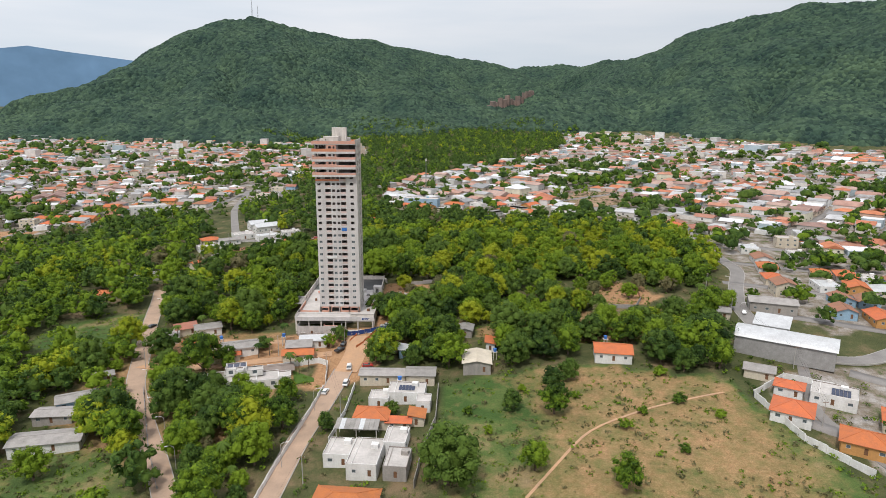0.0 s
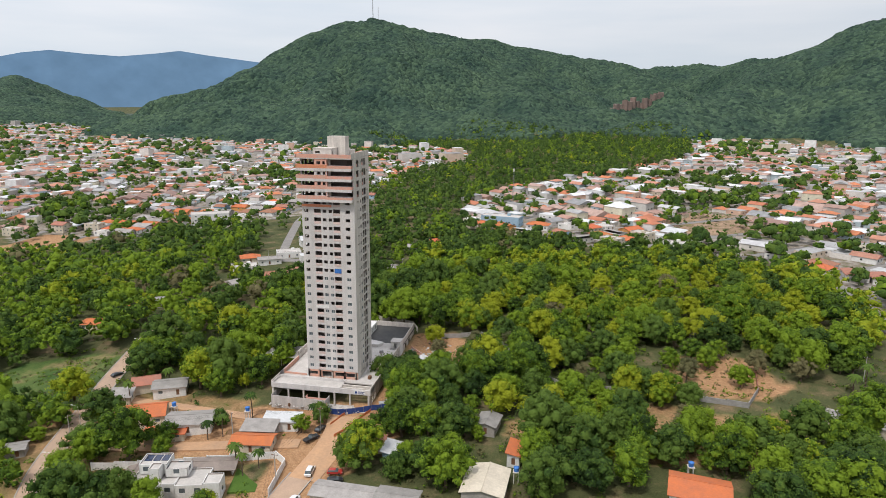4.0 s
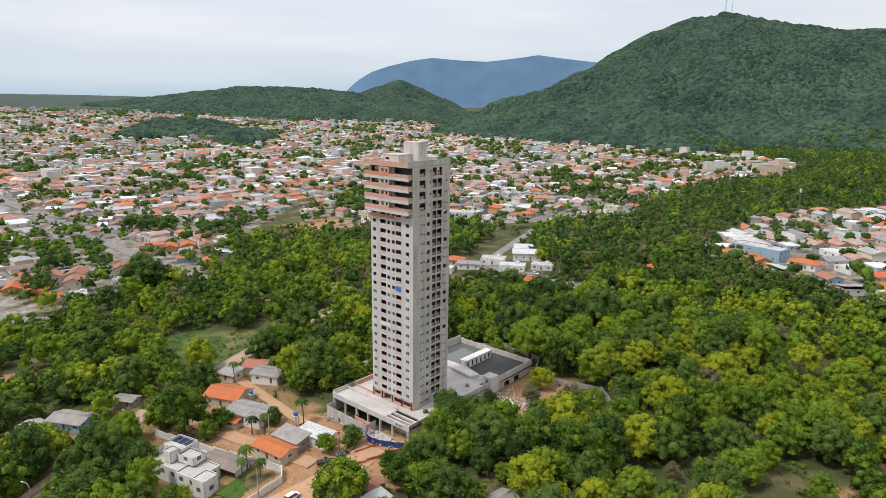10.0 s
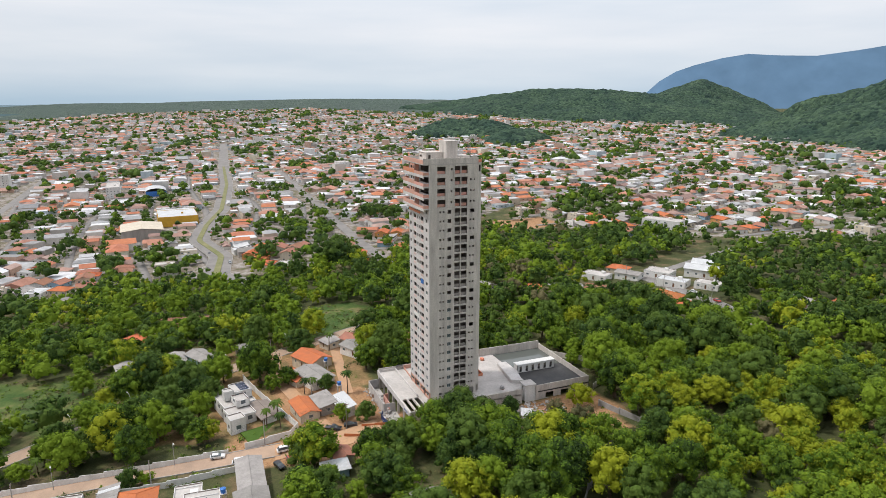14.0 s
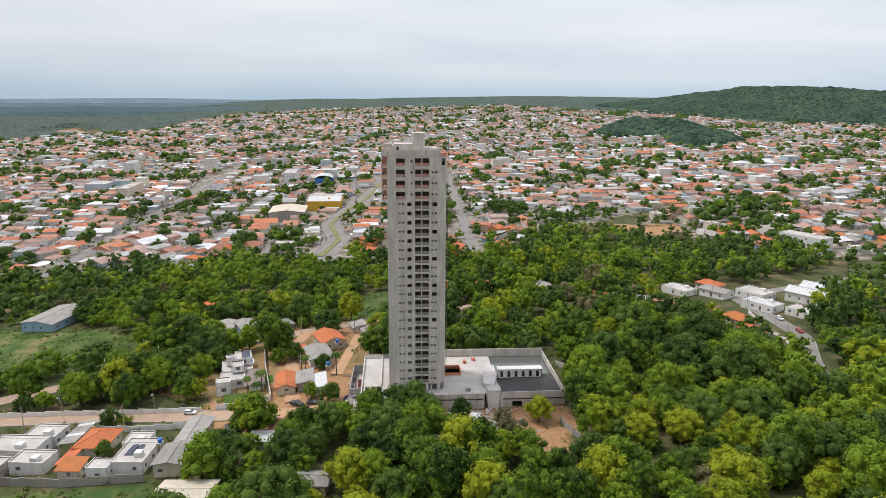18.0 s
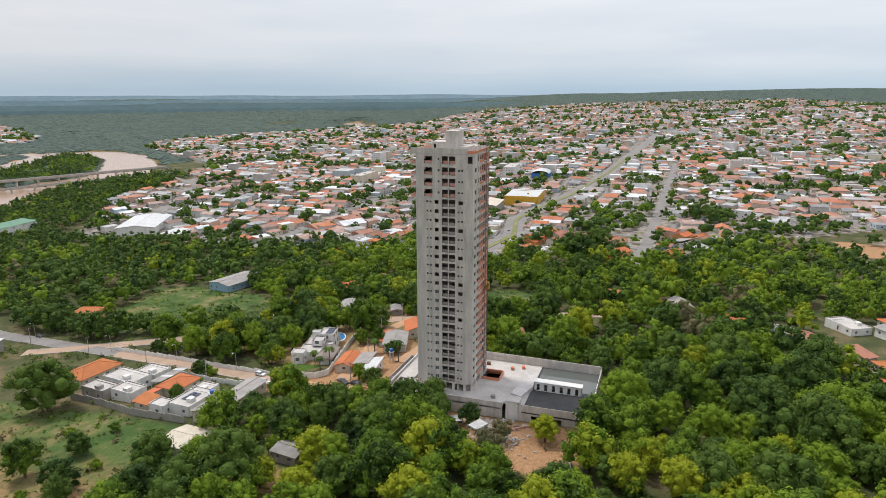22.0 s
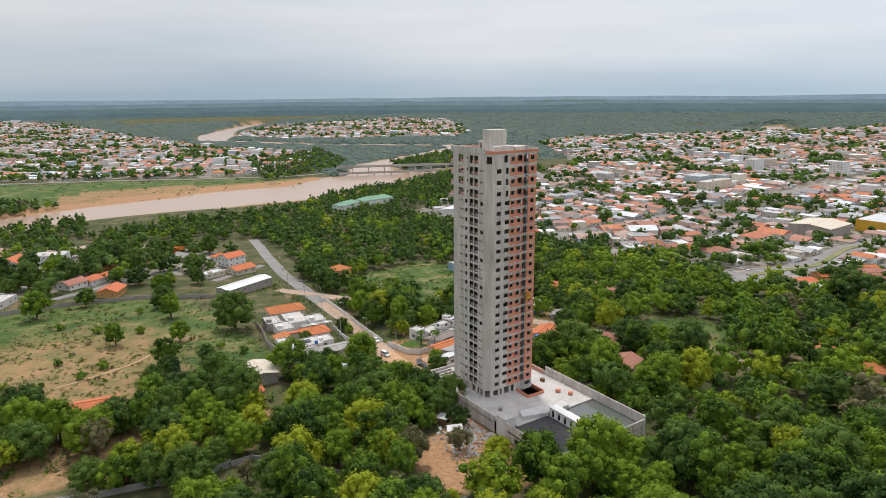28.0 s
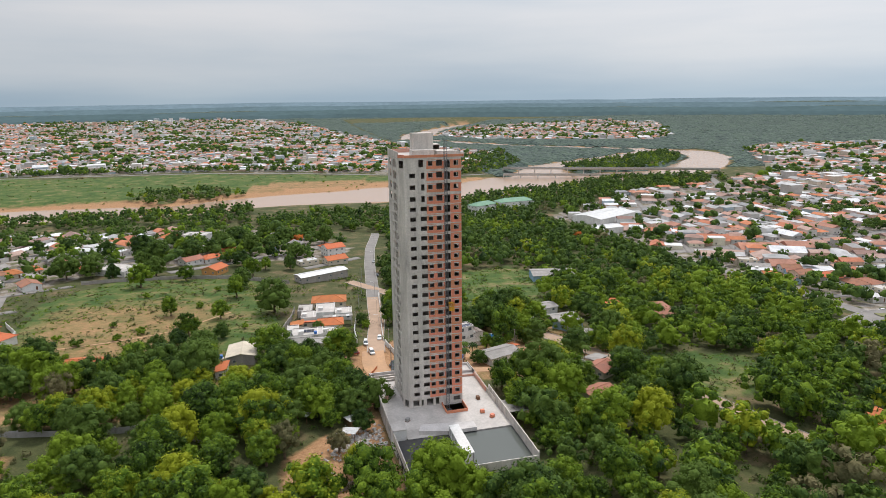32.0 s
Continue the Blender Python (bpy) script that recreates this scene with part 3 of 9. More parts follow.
TOWN_W = [(-248, -430), (-262, -250), (-255, -150), (-270, -70), (-246, -20), (-250, 60), (-290, 110), (-330, 140), (-420, 250), (-470, 420), (-700, 700), (-950, 950), (-1080, 1240), (-1250, 1500), (-1500, 1600), (-1620, 1400),
          (-1750, 1150), (-2300, 900), (-3000, 500), (-3100, -300), (-2600, -700), (-1900, -760), (-1680, -950), (-1350, -1120), (-1130, -1150), (-980, -1050), (-920, -940), (-760, -690), (-600, -600), (-420, -560), (-330, -490)]
TOWN_NW = [(-330, 200), (-255, 252), (-215, 262), (-172, 315), (-112, 375), (-135, 500), (-115, 640), (-70, 720), (-90, 850), (-190, 980), (-330, 1070), (-520, 1120), (-800, 1180), (-1000, 1150), (-940, 940), (-700, 700), (-470, 420), (-400, 260)]
TOWN_NE = [(-10, 300), (20, 268), (70, 222), (120, 200), (190, 185), (206, 150), (205, 70), (190, 40), (186, 12), (205, -30), (225, -20), (420, -40), (700, 200), (760, 600), (560, 900), (420, 1150), (300, 1150),
           (250, 800), (160, 620), (60, 520), (-20, 430)]
TOWN_SE = [(150, -72), (178, -58), (206, -60), (400, -60), (420, -200), (330, -440), (150, -440), (40, -430), (-20, -300), (-10, -262), (60, -260), (150, -250), (190, -185), (165, -120)]
TOWN_S = [(-260, -860), (-165, -880), (0, -958), (130, -985), (420, -1015), (950, -1020), (1500, -1060), (1900, -2300), (1500, -3300), (400, -3300), (-100, -2800), (-250, -1900), (-300, -1500), (-450, -1200), (-330, -950)]
TOWN_FAR_S = [(-560, -1650), (-1000, -1420), (-1180, -1600), (-1500, -2200), (-1350, -2450), (-780, -2350), (-480, -1950)]
SETTLE = [(-138, 140), (-120, 98), (-100, 103), (-80, 138), (-45, 142), (-30, 163), (-60, 186), (-80, 215), (-132, 228)]
TOWNS = [TOWN_W, TOWN_NW, TOWN_NE, TOWN_SE, TOWN_S, TOWN_FAR_S]


def ground_sheet():
    near = np.arange(-330, 330.1, 5.0)
    out = [330.0]
    while out[-1] < 4900:
        out.append(out[-1] + min(max(5.0, (out[-1] - 280) * 0.06), 150))
    out = np.array(out[1:])
    c = np.concatenate([-out[::-1], near, out])
    n = len(c)
    gx, gy = np.meshgrid(c, c, indexing="ij")
    z = gz(gx, gy)
    near_all = np.hypot(gx, gy) < 400
    z = z - 20 * smooth(14, 60, hills(gx, gy))
    z = z + np.where(near_all, 0.10 * wave(gx, gy, 14, 2), 0)
    verts = np.stack([gx, gy, z], -1).reshape(-1, 3)
    idx = np.arange(n * n).reshape(n, n)
    faces = np.stack([idx[:-1, :-1], idx[1:, :-1], idx[1:, 1:], idx[:-1, 1:]], -1).reshape(-1, 4)
    me = array_mesh("ground", verts, faces, [ground_mat()], smooth=True)
    soil = np.zeros(n * n)
    dry = np.zeros(n * n)
    urban = np.zeros(n * n)
    x, y = verts[:, 0], verts[:, 1]
    for poly, s, d in ((YARDS, 0.55, 0.5), (DRY_FIELD, 0.42, 0.95), (SITE_SAND, 1, 0), (CLEARING, 0.85, 0.4), (WALL_YARD, 0.6, 0.5), (GRASS_W, 0.1, 0.75), (GRASS_SW, 0.05, 0.85), (GRASS_BOT, 0.2, 0.6),
                       (FLOOD_PLAIN, 0.12, 0.8), (SANDBAR, 0.6, 0.5), (SPIT, 0.0, 0.3), (NE_FIELD, 0.5, 0.6), (MUD_LOT, 1, 0), (SPORT_N, 0, 0.5)):
        k = inside(x, y, poly)
        soil[k], dry[k] = s, d
        if poly is DRY_FIELD:
            soil[k] = 0.24 + 0.28 * smooth(52, 82, x[k]) * smooth(152, 134, x[k]) * smooth(-185, -125, y[k])
    for poly in TOWNS:
        urban[inside(x, y, poly)] = 1
    g = river_gap(x, y)
    soil[(g < 8)] = 0.7
    soil[(g < 20) & inside(x, y, FLOOD_PLAIN)] = 1.0
    col = np.stack([soil, dry, urban, np.ones(n * n)], -1).astype(np.float32)
    att = me.color_attributes.new("zone", "FLOAT_COLOR", "POINT")
    att.data.foreach_set("color", col.ravel())
    return tagged(new("ground", me), "rolling earth with woods, dry grass and bare soil", "ground", kind="structure")


def ground_mat():
    m = bpy.data.materials.new("earth_and_grass")
    m.use_nodes = True
    nt = m.node_tree
    b = nt.nodes["Principled BSDF"]
    b.inputs["Roughness"].default_value, b.inputs["Specular IOR Level"].default_value = 0.95, 0.15
    att = nt.nodes.new("ShaderNodeAttribute")
    att.attribute_name = "zone"
    sep = nt.nodes.new("ShaderNodeSeparateColor")
    nt.links.new(att.outputs["Color"], sep.inputs[0])
    geo = nt.nodes.new("ShaderNodeNewGeometry")

    def noise_at(scale, detail=5.0):
        k = nt.nodes.new("ShaderNodeTexNoise")
        k.inputs["Scale"].default_value, k.inputs["Detail"].default_value, k.inputs["Roughness"].default_value = scale, detail, 0.65
        nt.links.new(geo.outputs["Position"], k.inputs[0])
        return k.outputs[0]

    def ramp(src, *stops):
        k = nt.nodes.new("ShaderNodeValToRGB")
        for i, (p, c) in enumerate(stops):
            e = k.color_ramp.elements[i] if i < 2 else k.color_ramp.elements.new(p)
            e.position, e.color = p, (*c, 1)
        nt.links.new(src, k.inputs[0])
        return k.outputs[0]

    def mix(f, a, c):
        k = nt.nodes.new("ShaderNodeMix")
        k.data_type = "RGBA"
        nt.links.new(f, k.inputs[0])
        nt.links.new(a, k.inputs[6])
        nt.links.new(c, k.inputs[7])
        return k.outputs[2]

    def masked(mask, src, lo=0.35):
        """A zone's edge broken up by noise."""
        k = nt.nodes.new("ShaderNodeMath")
        k.operation = "ADD"
        nt.links.new(mask, k.inputs[0])
        nt.links.new(src, k.inputs[1])
        r = nt.nodes.new("ShaderNodeMapRange")
        r.inputs[1].default_value, r.inputs[2].default_value = 0.5 + lo, 1.0 + lo
        nt.links.new(k.outputs[0], r.inputs[0])
        return r.outputs[0]

    big, mid, small = noise_at(0.012), noise_at(0.07), noise_at(0.9)
    wood = ramp(mid, (0.32, (0.046, 0.058, 0.022)), (0.52, (0.082, 0.088, 0.036)), (0.68, (0.19, 0.135, 0.080)))
    grass = ramp(mid, (0.40, (0.050, 0.094, 0.024)), (0.55, (0.092, 0.128, 0.036)), (0.68, (0.22, 0.175, 0.085)))
    soil = ramp(small, (0.3, (0.28, 0.150, 0.074)), (0.7, (0.44, 0.265, 0.145)))
    col = mix(masked(sep.outputs[1], mid, 0.15), wood, grass)
    patch = noise_at(0.13, 8.0)
    town = ramp(patch, (0.36, (0.085, 0.105, 0.040)), (0.46, (0.20, 0.165, 0.125)), (0.62, (0.34, 0.315, 0.29)))
    col = mix(masked(sep.outputs[2], mid, 0.2), col, town)
    col = mix(masked(sep.outputs[0], patch, 0.25), col, soil)
    mul = nt.nodes.new("ShaderNodeMix")
    mul.data_type, mul.blend_type = "RGBA", "MULTIPLY"
    mul.inputs[0].default_value = 1.0
    nt.links.new(col, mul.inputs[6])
    nt.links.new(ramp(noise_at(2.5, 2.0), (0.3, (0.72, 0.72, 0.72)), (0.7, (1.2, 1.2, 1.2))), mul.inputs[7])
    nt.links.new(mul.outputs[2], b.inputs["Base Color"])
    bp = nt.nodes.new("ShaderNodeBump")
    bp.inputs["Strength"].default_value, bp.inputs["Distance"].default_value = 0.5, 0.4
    nt.links.new(small, bp.inputs["Height"])
    nt.links.new(bp.outputs[0], b.inputs["Normal"])
    return m


ground_sheet()


def river():
    for line, name in ((RIVER_LINE, "water"), (SIDE_CHANNEL, "water"), (FAR_REACH, "water")):
        b = Build()
        pts = []
        for a, c in zip(line, line[1:]):
            n = max(2, int(math.dist(a[:2], c[:2]) / 40))
            pts += [tuple(a[i] + (c[i] - a[i]) * k / n for i in range(3)) for k in range(n)]
        pts.append(line[-1])
        rows = []
        for i, p in enumerate(pts):
            q0, q1 = pts[max(i - 1, 0)], pts[min(i + 1, len(pts) - 1)]
            d = Vector((q1[0] - q0[0], q1[1] - q0[1])).normalized()
            w = p[2] / 2 + 45
            z = WATER_Z + (0.02 if line is SIDE_CHANNEL else 0) + (max(0, gh(p[0], p[1]) - WATER_Z + 1.4))
            rows.append([(p[0] - d.y * w * s, p[1] + d.x * w * s, z) for s in (-1, 1)])
        for (a0, a1), (b0, b1) in zip(rows, rows[1:]):
            b.face([a0, b0, b1, a1])
        tagged(part(name, b, RIVER), "broad muddy brown river water", "river", kind="structure")


river()


# ---------------------------------------------------------------- roads
ROADS = []


def strip(name, pts, width, material, lift=0.16, label="", kerb=False, closed_z=None):
    ROADS.append((pts, width))
    b = Build()
    k = Build()
    dense = []
    for a, c in zip(pts, pts[1:]):
        n = max(1, int(math.dist(a, c) / 5))
        dense += [(a[0] + (c[0] - a[0]) * i / n, a[1] + (c[1] - a[1]) * i / n) for i in range(n)]
    dense.append(pts[-1])
    for _ in range(3):
        dense = [dense[0]] + [tuple((dense[i - 1][j] + 2 * dense[i][j] + dense[i + 1][j]) / 4 for j in (0, 1)) for i in range(1, len(dense) - 1)] + [dense[-1]]
    prev = None
    for i, p in enumerate(dense):
        q0, q1 = dense[max(i - 1, 0)], dense[min(i + 1, len(dense) - 1)]
        d = Vector((q1[0] - q0[0], q1[1] - q0[1])).normalized()
        z = max(gh(p[0] - d.y * w, p[1] + d.x * w) for w in (-width / 2, 0, width / 2)) + lift
        row = [(p[0] - d.y * w, p[1] + d.x * w, z + e) for w, e in ((-width / 2, -0.7), (-width / 2, 0), (width / 2, 0), (width / 2, -0.7))]
        edge = [[(p[0] - d.y * w, p[1] + d.x * w, z + e) for w, e in ((s * width / 2, -0.5), (s * width / 2, 0.14), (s * (width / 2 + 0.25), 0.14), (s * (width / 2 + 0.25), -0.5))] for s in (1, -1)]
        if prev:
            for j in range(3):
                b.face([prev[0][j], prev[0][j + 1], row[j + 1], row[j]][::-1])
                if kerb:
                    for s in (0, 1):
                        k.face([prev[1][s][j], prev[1][s][j + 1], edge[s][j + 1], edge[s][j]])
        prev = (row, edge)
    ob = tagged(part(name, b, material), label, "road", kind="structure")
    if kerb:
        part("kerb", k, KERB, ob, "worn concrete kerb")
    return ob


strip("road", [(-118, 62), (-112, 45), (-102, 12), (-94, -12), (-87, -34), (-80, -55), (-62, -86), (-48, -109), (-38, -128), (-16, -170), (-6, -190)], 6.5, DUSTY, label="narrow asphalt lane between trees", kerb=True)
strip("road", [(-1, -48), (-4, -70), (-9, -96), (-12, -126), (-14.5, -146)], 7.0, DUSTY, label="street covered in orange site dust", kerb=True)
strip("road", [(-14.5, -146), (-20, -190), (-26, -240), (-34, -293), (-44, -340), (-52, -380)], 7.0, ASPHALT, label="straight asphalt street with sandy edges", kerb=True)
strip("road", [(0, -17), (3, -28), (0, -50)], 9.0, DIRT_ROAD, label="wide track of packed orange earth", lift=0.12)
strip("road", [(-8, -33), (-40, -38), (-66, -42), (-86, -37)], 5.0, DIRT_ROAD, label="side track of packed orange earth", lift=0.1)
strip("road", [(-30, -20), (-60, -16), (-92, -12)], 4.0, DIRT_ROAD, label="sandy track beside the building site", lift=0.1)
strip("road", [(206, 150), (205, 66), (190, 36), (177, 6), (174, -20), (178, -48), (200, -54), (222, -42), (300, -30), (420, -40)], 7.0, ASPHALT, label="asphalt street with kerbs", kerb=True)
strip("road", [(178, -48), (160, -90), (168, -130), (186, -200)], 4.0, ASPHALT, label="narrow lane beside a white wall")
strip("road", [(-110, 176), (-72, 174), (-45, 172), (-17, 156), (0, 150)], 7.0, ASPHALT, label="asphalt street bending along the trees", kerb=True)
strip("road", [(-110, 176), (-128, 230), (-150, 300), (-170, 420)], 6.0, ASPHALT, label="asphalt street between houses")
strip("road", [(-228, -36), (-262, -52), (-330, -44), (-400, -58), (-470, -48), (-552, -29), (-760, -8), (-1020, 6), (-1500, 40)], 17.0, ASPHALT, label="wide divided avenue curving through the town", kerb=True)
strip("road", [(-224, 58), (-300, 62), (-400, 66), (-609, 73), (-900, 84)], 9.0, ASPHALT, label="straight asphalt town street")
strip("road", [(-250, -240), (-400, -250), (-700, -262), (-1100, -270)], 9.0, ASPHALT, label="straight asphalt town street")
strip("road", [(-250, -330), (-300, -410), (-420, -470), (-560, -560), (-624, -680)], 11.0, ASPHALT, label="asphalt street towards the bridge")
strip("road", [(-262, -52), (-266, -150), (-256, -250), (-250, -340)], 9.0, ASPHALT, label="asphalt street along the edge of the woods")
strip("road", [(900, -1005), (400, -988), (129, -955), (-1, -928), (-165, -852), (-260, -815), (-345, -822)], 8.0, ASPHALT, label="riverside road on the far bank")
strip("path", [(60, -128), (84, -96), (108, -84), (136, -76)], 0.9, DIRT_ROAD, 0.10, label="foot-worn path across the dry field")

# ---------------------------------------------------------------- the tower under construction
X0, X1, Y0, Y1 = -18.3, 0.0, 0.0, 18.15
CUT_Y, CUT_X = 16.4, -1.42
DECK = 4.5
FLOORS = [7.25 + 2.89 * i for i in range(21)] + [67.9 + 3.38 * i for i in range(5)]
THICK = 0.28


def tower():
    t = thing("apartment_tower", "tall unfinished apartment tower of bare concrete and orange brick", "building", pose(0, 0, 0))
    south = [(0.8, 2.2, 1.0, 2.1), (4.2, 6.6, 0.95, 2.3), (7.2, 8.5, 1.0, 2.1), (9.3, 10.5, 1.0, 2.1), (10.9, 13.3, 0.95, 2.3), (15.2, 16.7, 1.0, 2.1)]
    east = [(3.4, 3.95, 1.25, 1.85), (4.5, 5.05, 1.25, 1.85), (6.1, 7.4, 0.9, 2.1), (8.5, 10.4, 0.12, 2.45), (10.7, 12.8, 0.12, 2.45)]
    east_pair = east + [(13.6, 14.15, 1.25, 1.85), (14.7, 15.25, 1.25, 1.85)]
    east_wide = east + [(13.8, 15.3, 0.9, 2.1)]
    north = [(1.5, 3.2, 0.9, 2.1), (4.6, 6.5, 0.9, 2.2), (7.0, 8.3, 0.9, 2.1), (9.4, 10.9, 0.9, 2.2), (11.8, 13.5, 0.3, 2.4), (14.6, 16.0, 0.9, 2.1)]
    west = [(3.0, 4.6, 0.9, 2.1), (7.5, 9.5, 0.9, 2.2), (11.0, 13.0, 0.9, 2.2), (15.0, 16.4, 0.9, 2.1)]

    def side(name, p, q, h, holes, m, parent_z, label=""):
        """One storey of a face; the long sides run between the south and north walls."""
        b = Build()
        (px, py), (qx, qy) = p, q
        if px == qx:
            s = 1 if qy > py else -1
            trim = THICK + 0.003
            py += s * trim
            qy -= s * (trim if s < 0 else 0)
            holes = [(u0 - trim, u1 - trim, v0, v1) for u0, u1, v0, v1 in holes]
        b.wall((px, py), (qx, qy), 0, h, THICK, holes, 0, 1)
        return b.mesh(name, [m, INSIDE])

    cache = {}

    def put(key, make, name, z, label=""):
        if key not in cache:
            cache[key] = make()
        ob = part(name, cache[key], None, t, label)
        ob.location.z = z
        return ob

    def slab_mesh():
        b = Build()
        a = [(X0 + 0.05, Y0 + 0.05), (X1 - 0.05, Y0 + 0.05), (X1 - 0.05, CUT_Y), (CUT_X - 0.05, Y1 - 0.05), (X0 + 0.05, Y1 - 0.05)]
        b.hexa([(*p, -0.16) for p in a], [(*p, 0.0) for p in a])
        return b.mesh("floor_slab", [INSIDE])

    def filler_mesh(h):
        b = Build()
        # solid filler added to stop daylight showing through the storey
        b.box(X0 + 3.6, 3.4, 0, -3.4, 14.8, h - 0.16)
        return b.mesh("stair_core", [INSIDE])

    def panel(u0, u1, v0, v1, face, proud=0.0, thick=0.14):
        """A thin upright panel in one of the faces."""
        b = Build()
        if face == "s":
            b.box(X0 + u0, -proud, v0, X0 + u1, thick - proud, v1)
        elif face == "e":
            b.box(X1 - thick + proud, u0, v0, X1 + proud, u1, v1)
        else:
            b.box(CUT_X - u1, Y1 - thick + proud, v0, CUT_X - u0, Y1 + proud, v1)
        return b

    def frame_mesh(u0, u1, v0, v1, face):
        b = Build()
        w = 0.07
        for a in ((u0, u1, v0, v0 + w), (u0, u1, v1 - w, v1), (u0, u0 + w, v0 + w, v1 - w), (u1 - w, u1, v0 + w, v1 - w), ((u0 + u1) / 2 - w / 2, (u0 + u1) / 2 + w / 2, v0 + w, v1 - w)):
            if face == "s":
                b.box(X0 + a[0], 0.1, a[2], X0 + a[1], 0.16, a[3])
            else:
                b.box(X1 - 0.16, a[0], a[2], X1 - 0.1, a[1], a[3])
        return b.mesh("window_frame", [ALU])

    def pane_mesh(u0, u1, v0, v1, face):
        b = Build()
        if face == "s":
            b.box(X0 + u0 + 0.06, 0.125, v0 + 0.06, X0 + u1 - 0.06, 0.135, v1 - 0.06)
        else:
            b.box(X1 - 0.135, u0 + 0.06, v0 + 0.06, X1 - 0.125, u1 - 0.06, v1 - 0.06)
        return b.mesh("pane", [GLASS])

    wide_rows = {5, 8, 11, 14, 15, 18}
    for i, z in enumerate(FLOORS[:-1]):
        row = 25 - i
        h = FLOORS[i + 1] - z
        put(("slab",), slab_mesh, "floor_slab", z)
        put(("part", round(h, 2)), lambda: filler_mesh(h), "stair_core", z)
        if row >= 5:
            put(("s", row == 5), lambda: side("south_wall", (X0, Y0), (X1, Y0), h, south, RENDER_PALE, z), "south_wall", z, "pale cement-rendered wall with window openings")
            wide = row in wide_rows
            put(("e", wide), lambda: side("east_wall", (X1, Y0), (X1, CUT_Y), h, east_wide if wide else east_pair, CONCRETE, z), "east_wall", z, "bare grey concrete wall with openings")
            put(("n",), lambda: side("north_wall", (CUT_X, Y1), (X0, Y1), h, north, CONCRETE, z), "north_wall", z, "concrete wall with rough openings")
            for n, (u0, u1, v0, v1) in enumerate((south[1], south[4])):
                ob = put(("bs", n), lambda: panel(u0, u1, 0.2, 0.95, "s", 0.05).mesh("balcony_parapet", [BRICK_DUSTY]), "balcony_parapet", z, "mortar-smeared brick balcony parapet")
            for n, (u0, u1, v0, v1) in enumerate((east[3], east[4])):
                # darker grey than the wall, to paint in the shade of the recess
                put(("be", n), lambda: panel(u0, u1, 0.12, 1.0, "e", -0.55).mesh("balcony_parapet", [GREYWALL]), "balcony_parapet", z, "grey balcony parapet with its recess's shade in the colour")
        else:
            top_s = [(0.5, 4.8, 0.9, 2.75), (6.0, 7.2, 0.9, 2.4), (7.6, 8.8, 0.9, 2.4), (10.4, 17.9, 0.9, 2.75)]
            top_e = [(2.7, 5.4, 0.25, 2.5), (7.1, 7.7, 1.3, 2.0), (8.5, 10.4, 0.2, 2.6), (10.7, 12.8, 0.2, 2.6)] + ([(13.6, 14.2, 1.4, 2.0), (14.7, 15.3, 1.4, 2.0)] if row > 1 else [])
            top_n = [(1.5, 3.2, 1.0, 2.3), (4.9, 5.9, 0.7, 2.5), (7.0, 8.3, 1.0, 2.3), (9.4, 11.2, 0.9, 2.6), (11.8, 13.5, 0.3, 2.6), (14.6, 16.0, 1.0, 2.3)]
            put(("s4",), lambda: side("south_wall", (X0, Y0), (X1, Y0), h, top_s, RENDER_PALE, z), "south_wall", z, "pale cement-rendered wall with wide openings")
            put(("e4", row > 1), lambda: side("east_wall", (X1, Y0), (X1, CUT_Y), h, top_e, CONCRETE, z), "east_wall", z, "bare grey concrete wall with openings")
            put(("n4", row > 1), lambda: side("north_wall", (CUT_X, Y1), (X0, Y1), h, top_n if row > 1 else [(4.2, 5.6, 0.7, 2.8)] + top_n[2:], CONCRETE, z), "north_wall", z, "concrete wall with rough openings")
            put(("b4",), lambda: panel(2.7, 5.4, 0.25, 1.1, "e", -0.6).mesh("balcony_parapet", [BRICK_PALE]), "balcony_parapet", z, "mortar-smeared brick parapet")
            for n, (u0, u1) in enumerate(((8.5, 10.4), (10.7, 12.8))):
                put(("be4", n), lambda: panel(u0, u1, 0.2, 1.15, "e", -0.8).mesh("balcony_parapet", [BRICK_PALE]), "balcony_parapet", z, "mortar-smeared brick parapet")
        put(("c", round(h, 2), row == 1), lambda: side("corner_wall", (X1, CUT_Y), (CUT_X, Y1), h, [(0.3, 1.9, 0.5, 2.6)] if row == 1 else [], CONCRETE, z), "corner_wall", z, "slanting concrete corner wall")
        put(("w", round(h, 2)), lambda: side("west_wall", (X0, Y1), (X0, Y0), h, west, CONCRETE, z), "west_wall", z)
        # brick infill of the north face, between the slab edges
        for n, (u0, u1, v0, v1) in enumerate(((6.5, 11.8, 0.1, 0.89), (6.55, 6.98, 0.9, 2.28), (8.34, 9.36, 0.9, 2.28), (11.2, 11.78, 0.9, 2.28), (6.5, 11.76, 2.62, 2.74), (13.55, 16.85, 0.1, 0.89), (13.55, 14.56, 0.9, 2.72), (14.6, 16.0, 2.32, 2.72), (16.04, 16.85, 0.9, 2.72))):
            put(("bn", n), lambda: panel(u0, u1, v0, v1, "n", 0.02, 0.1).mesh("brick_infill", [BRICK]), "brick_infill", z, "orange clay brick infill")
        b = None
        put(("lip",), lambda: lip_mesh(), "slab_edge", z)
        if row >= 14:
            for n in (0, 2, 3, 5):
                if row == 17 and n == 3:
                    continue
                f = put(("fs", n), lambda: frame_mesh(*south[n], "s"), "window_frame", z, "grey aluminium window frame")
                p = part("pane", cache.setdefault(("ps", n), pane_mesh(*south[n], "s")), None, f)
        if row >= 15:
            f = put(("fe",), lambda: frame_mesh(*east[2], "e"), "window_frame", z, "grey aluminium window frame")
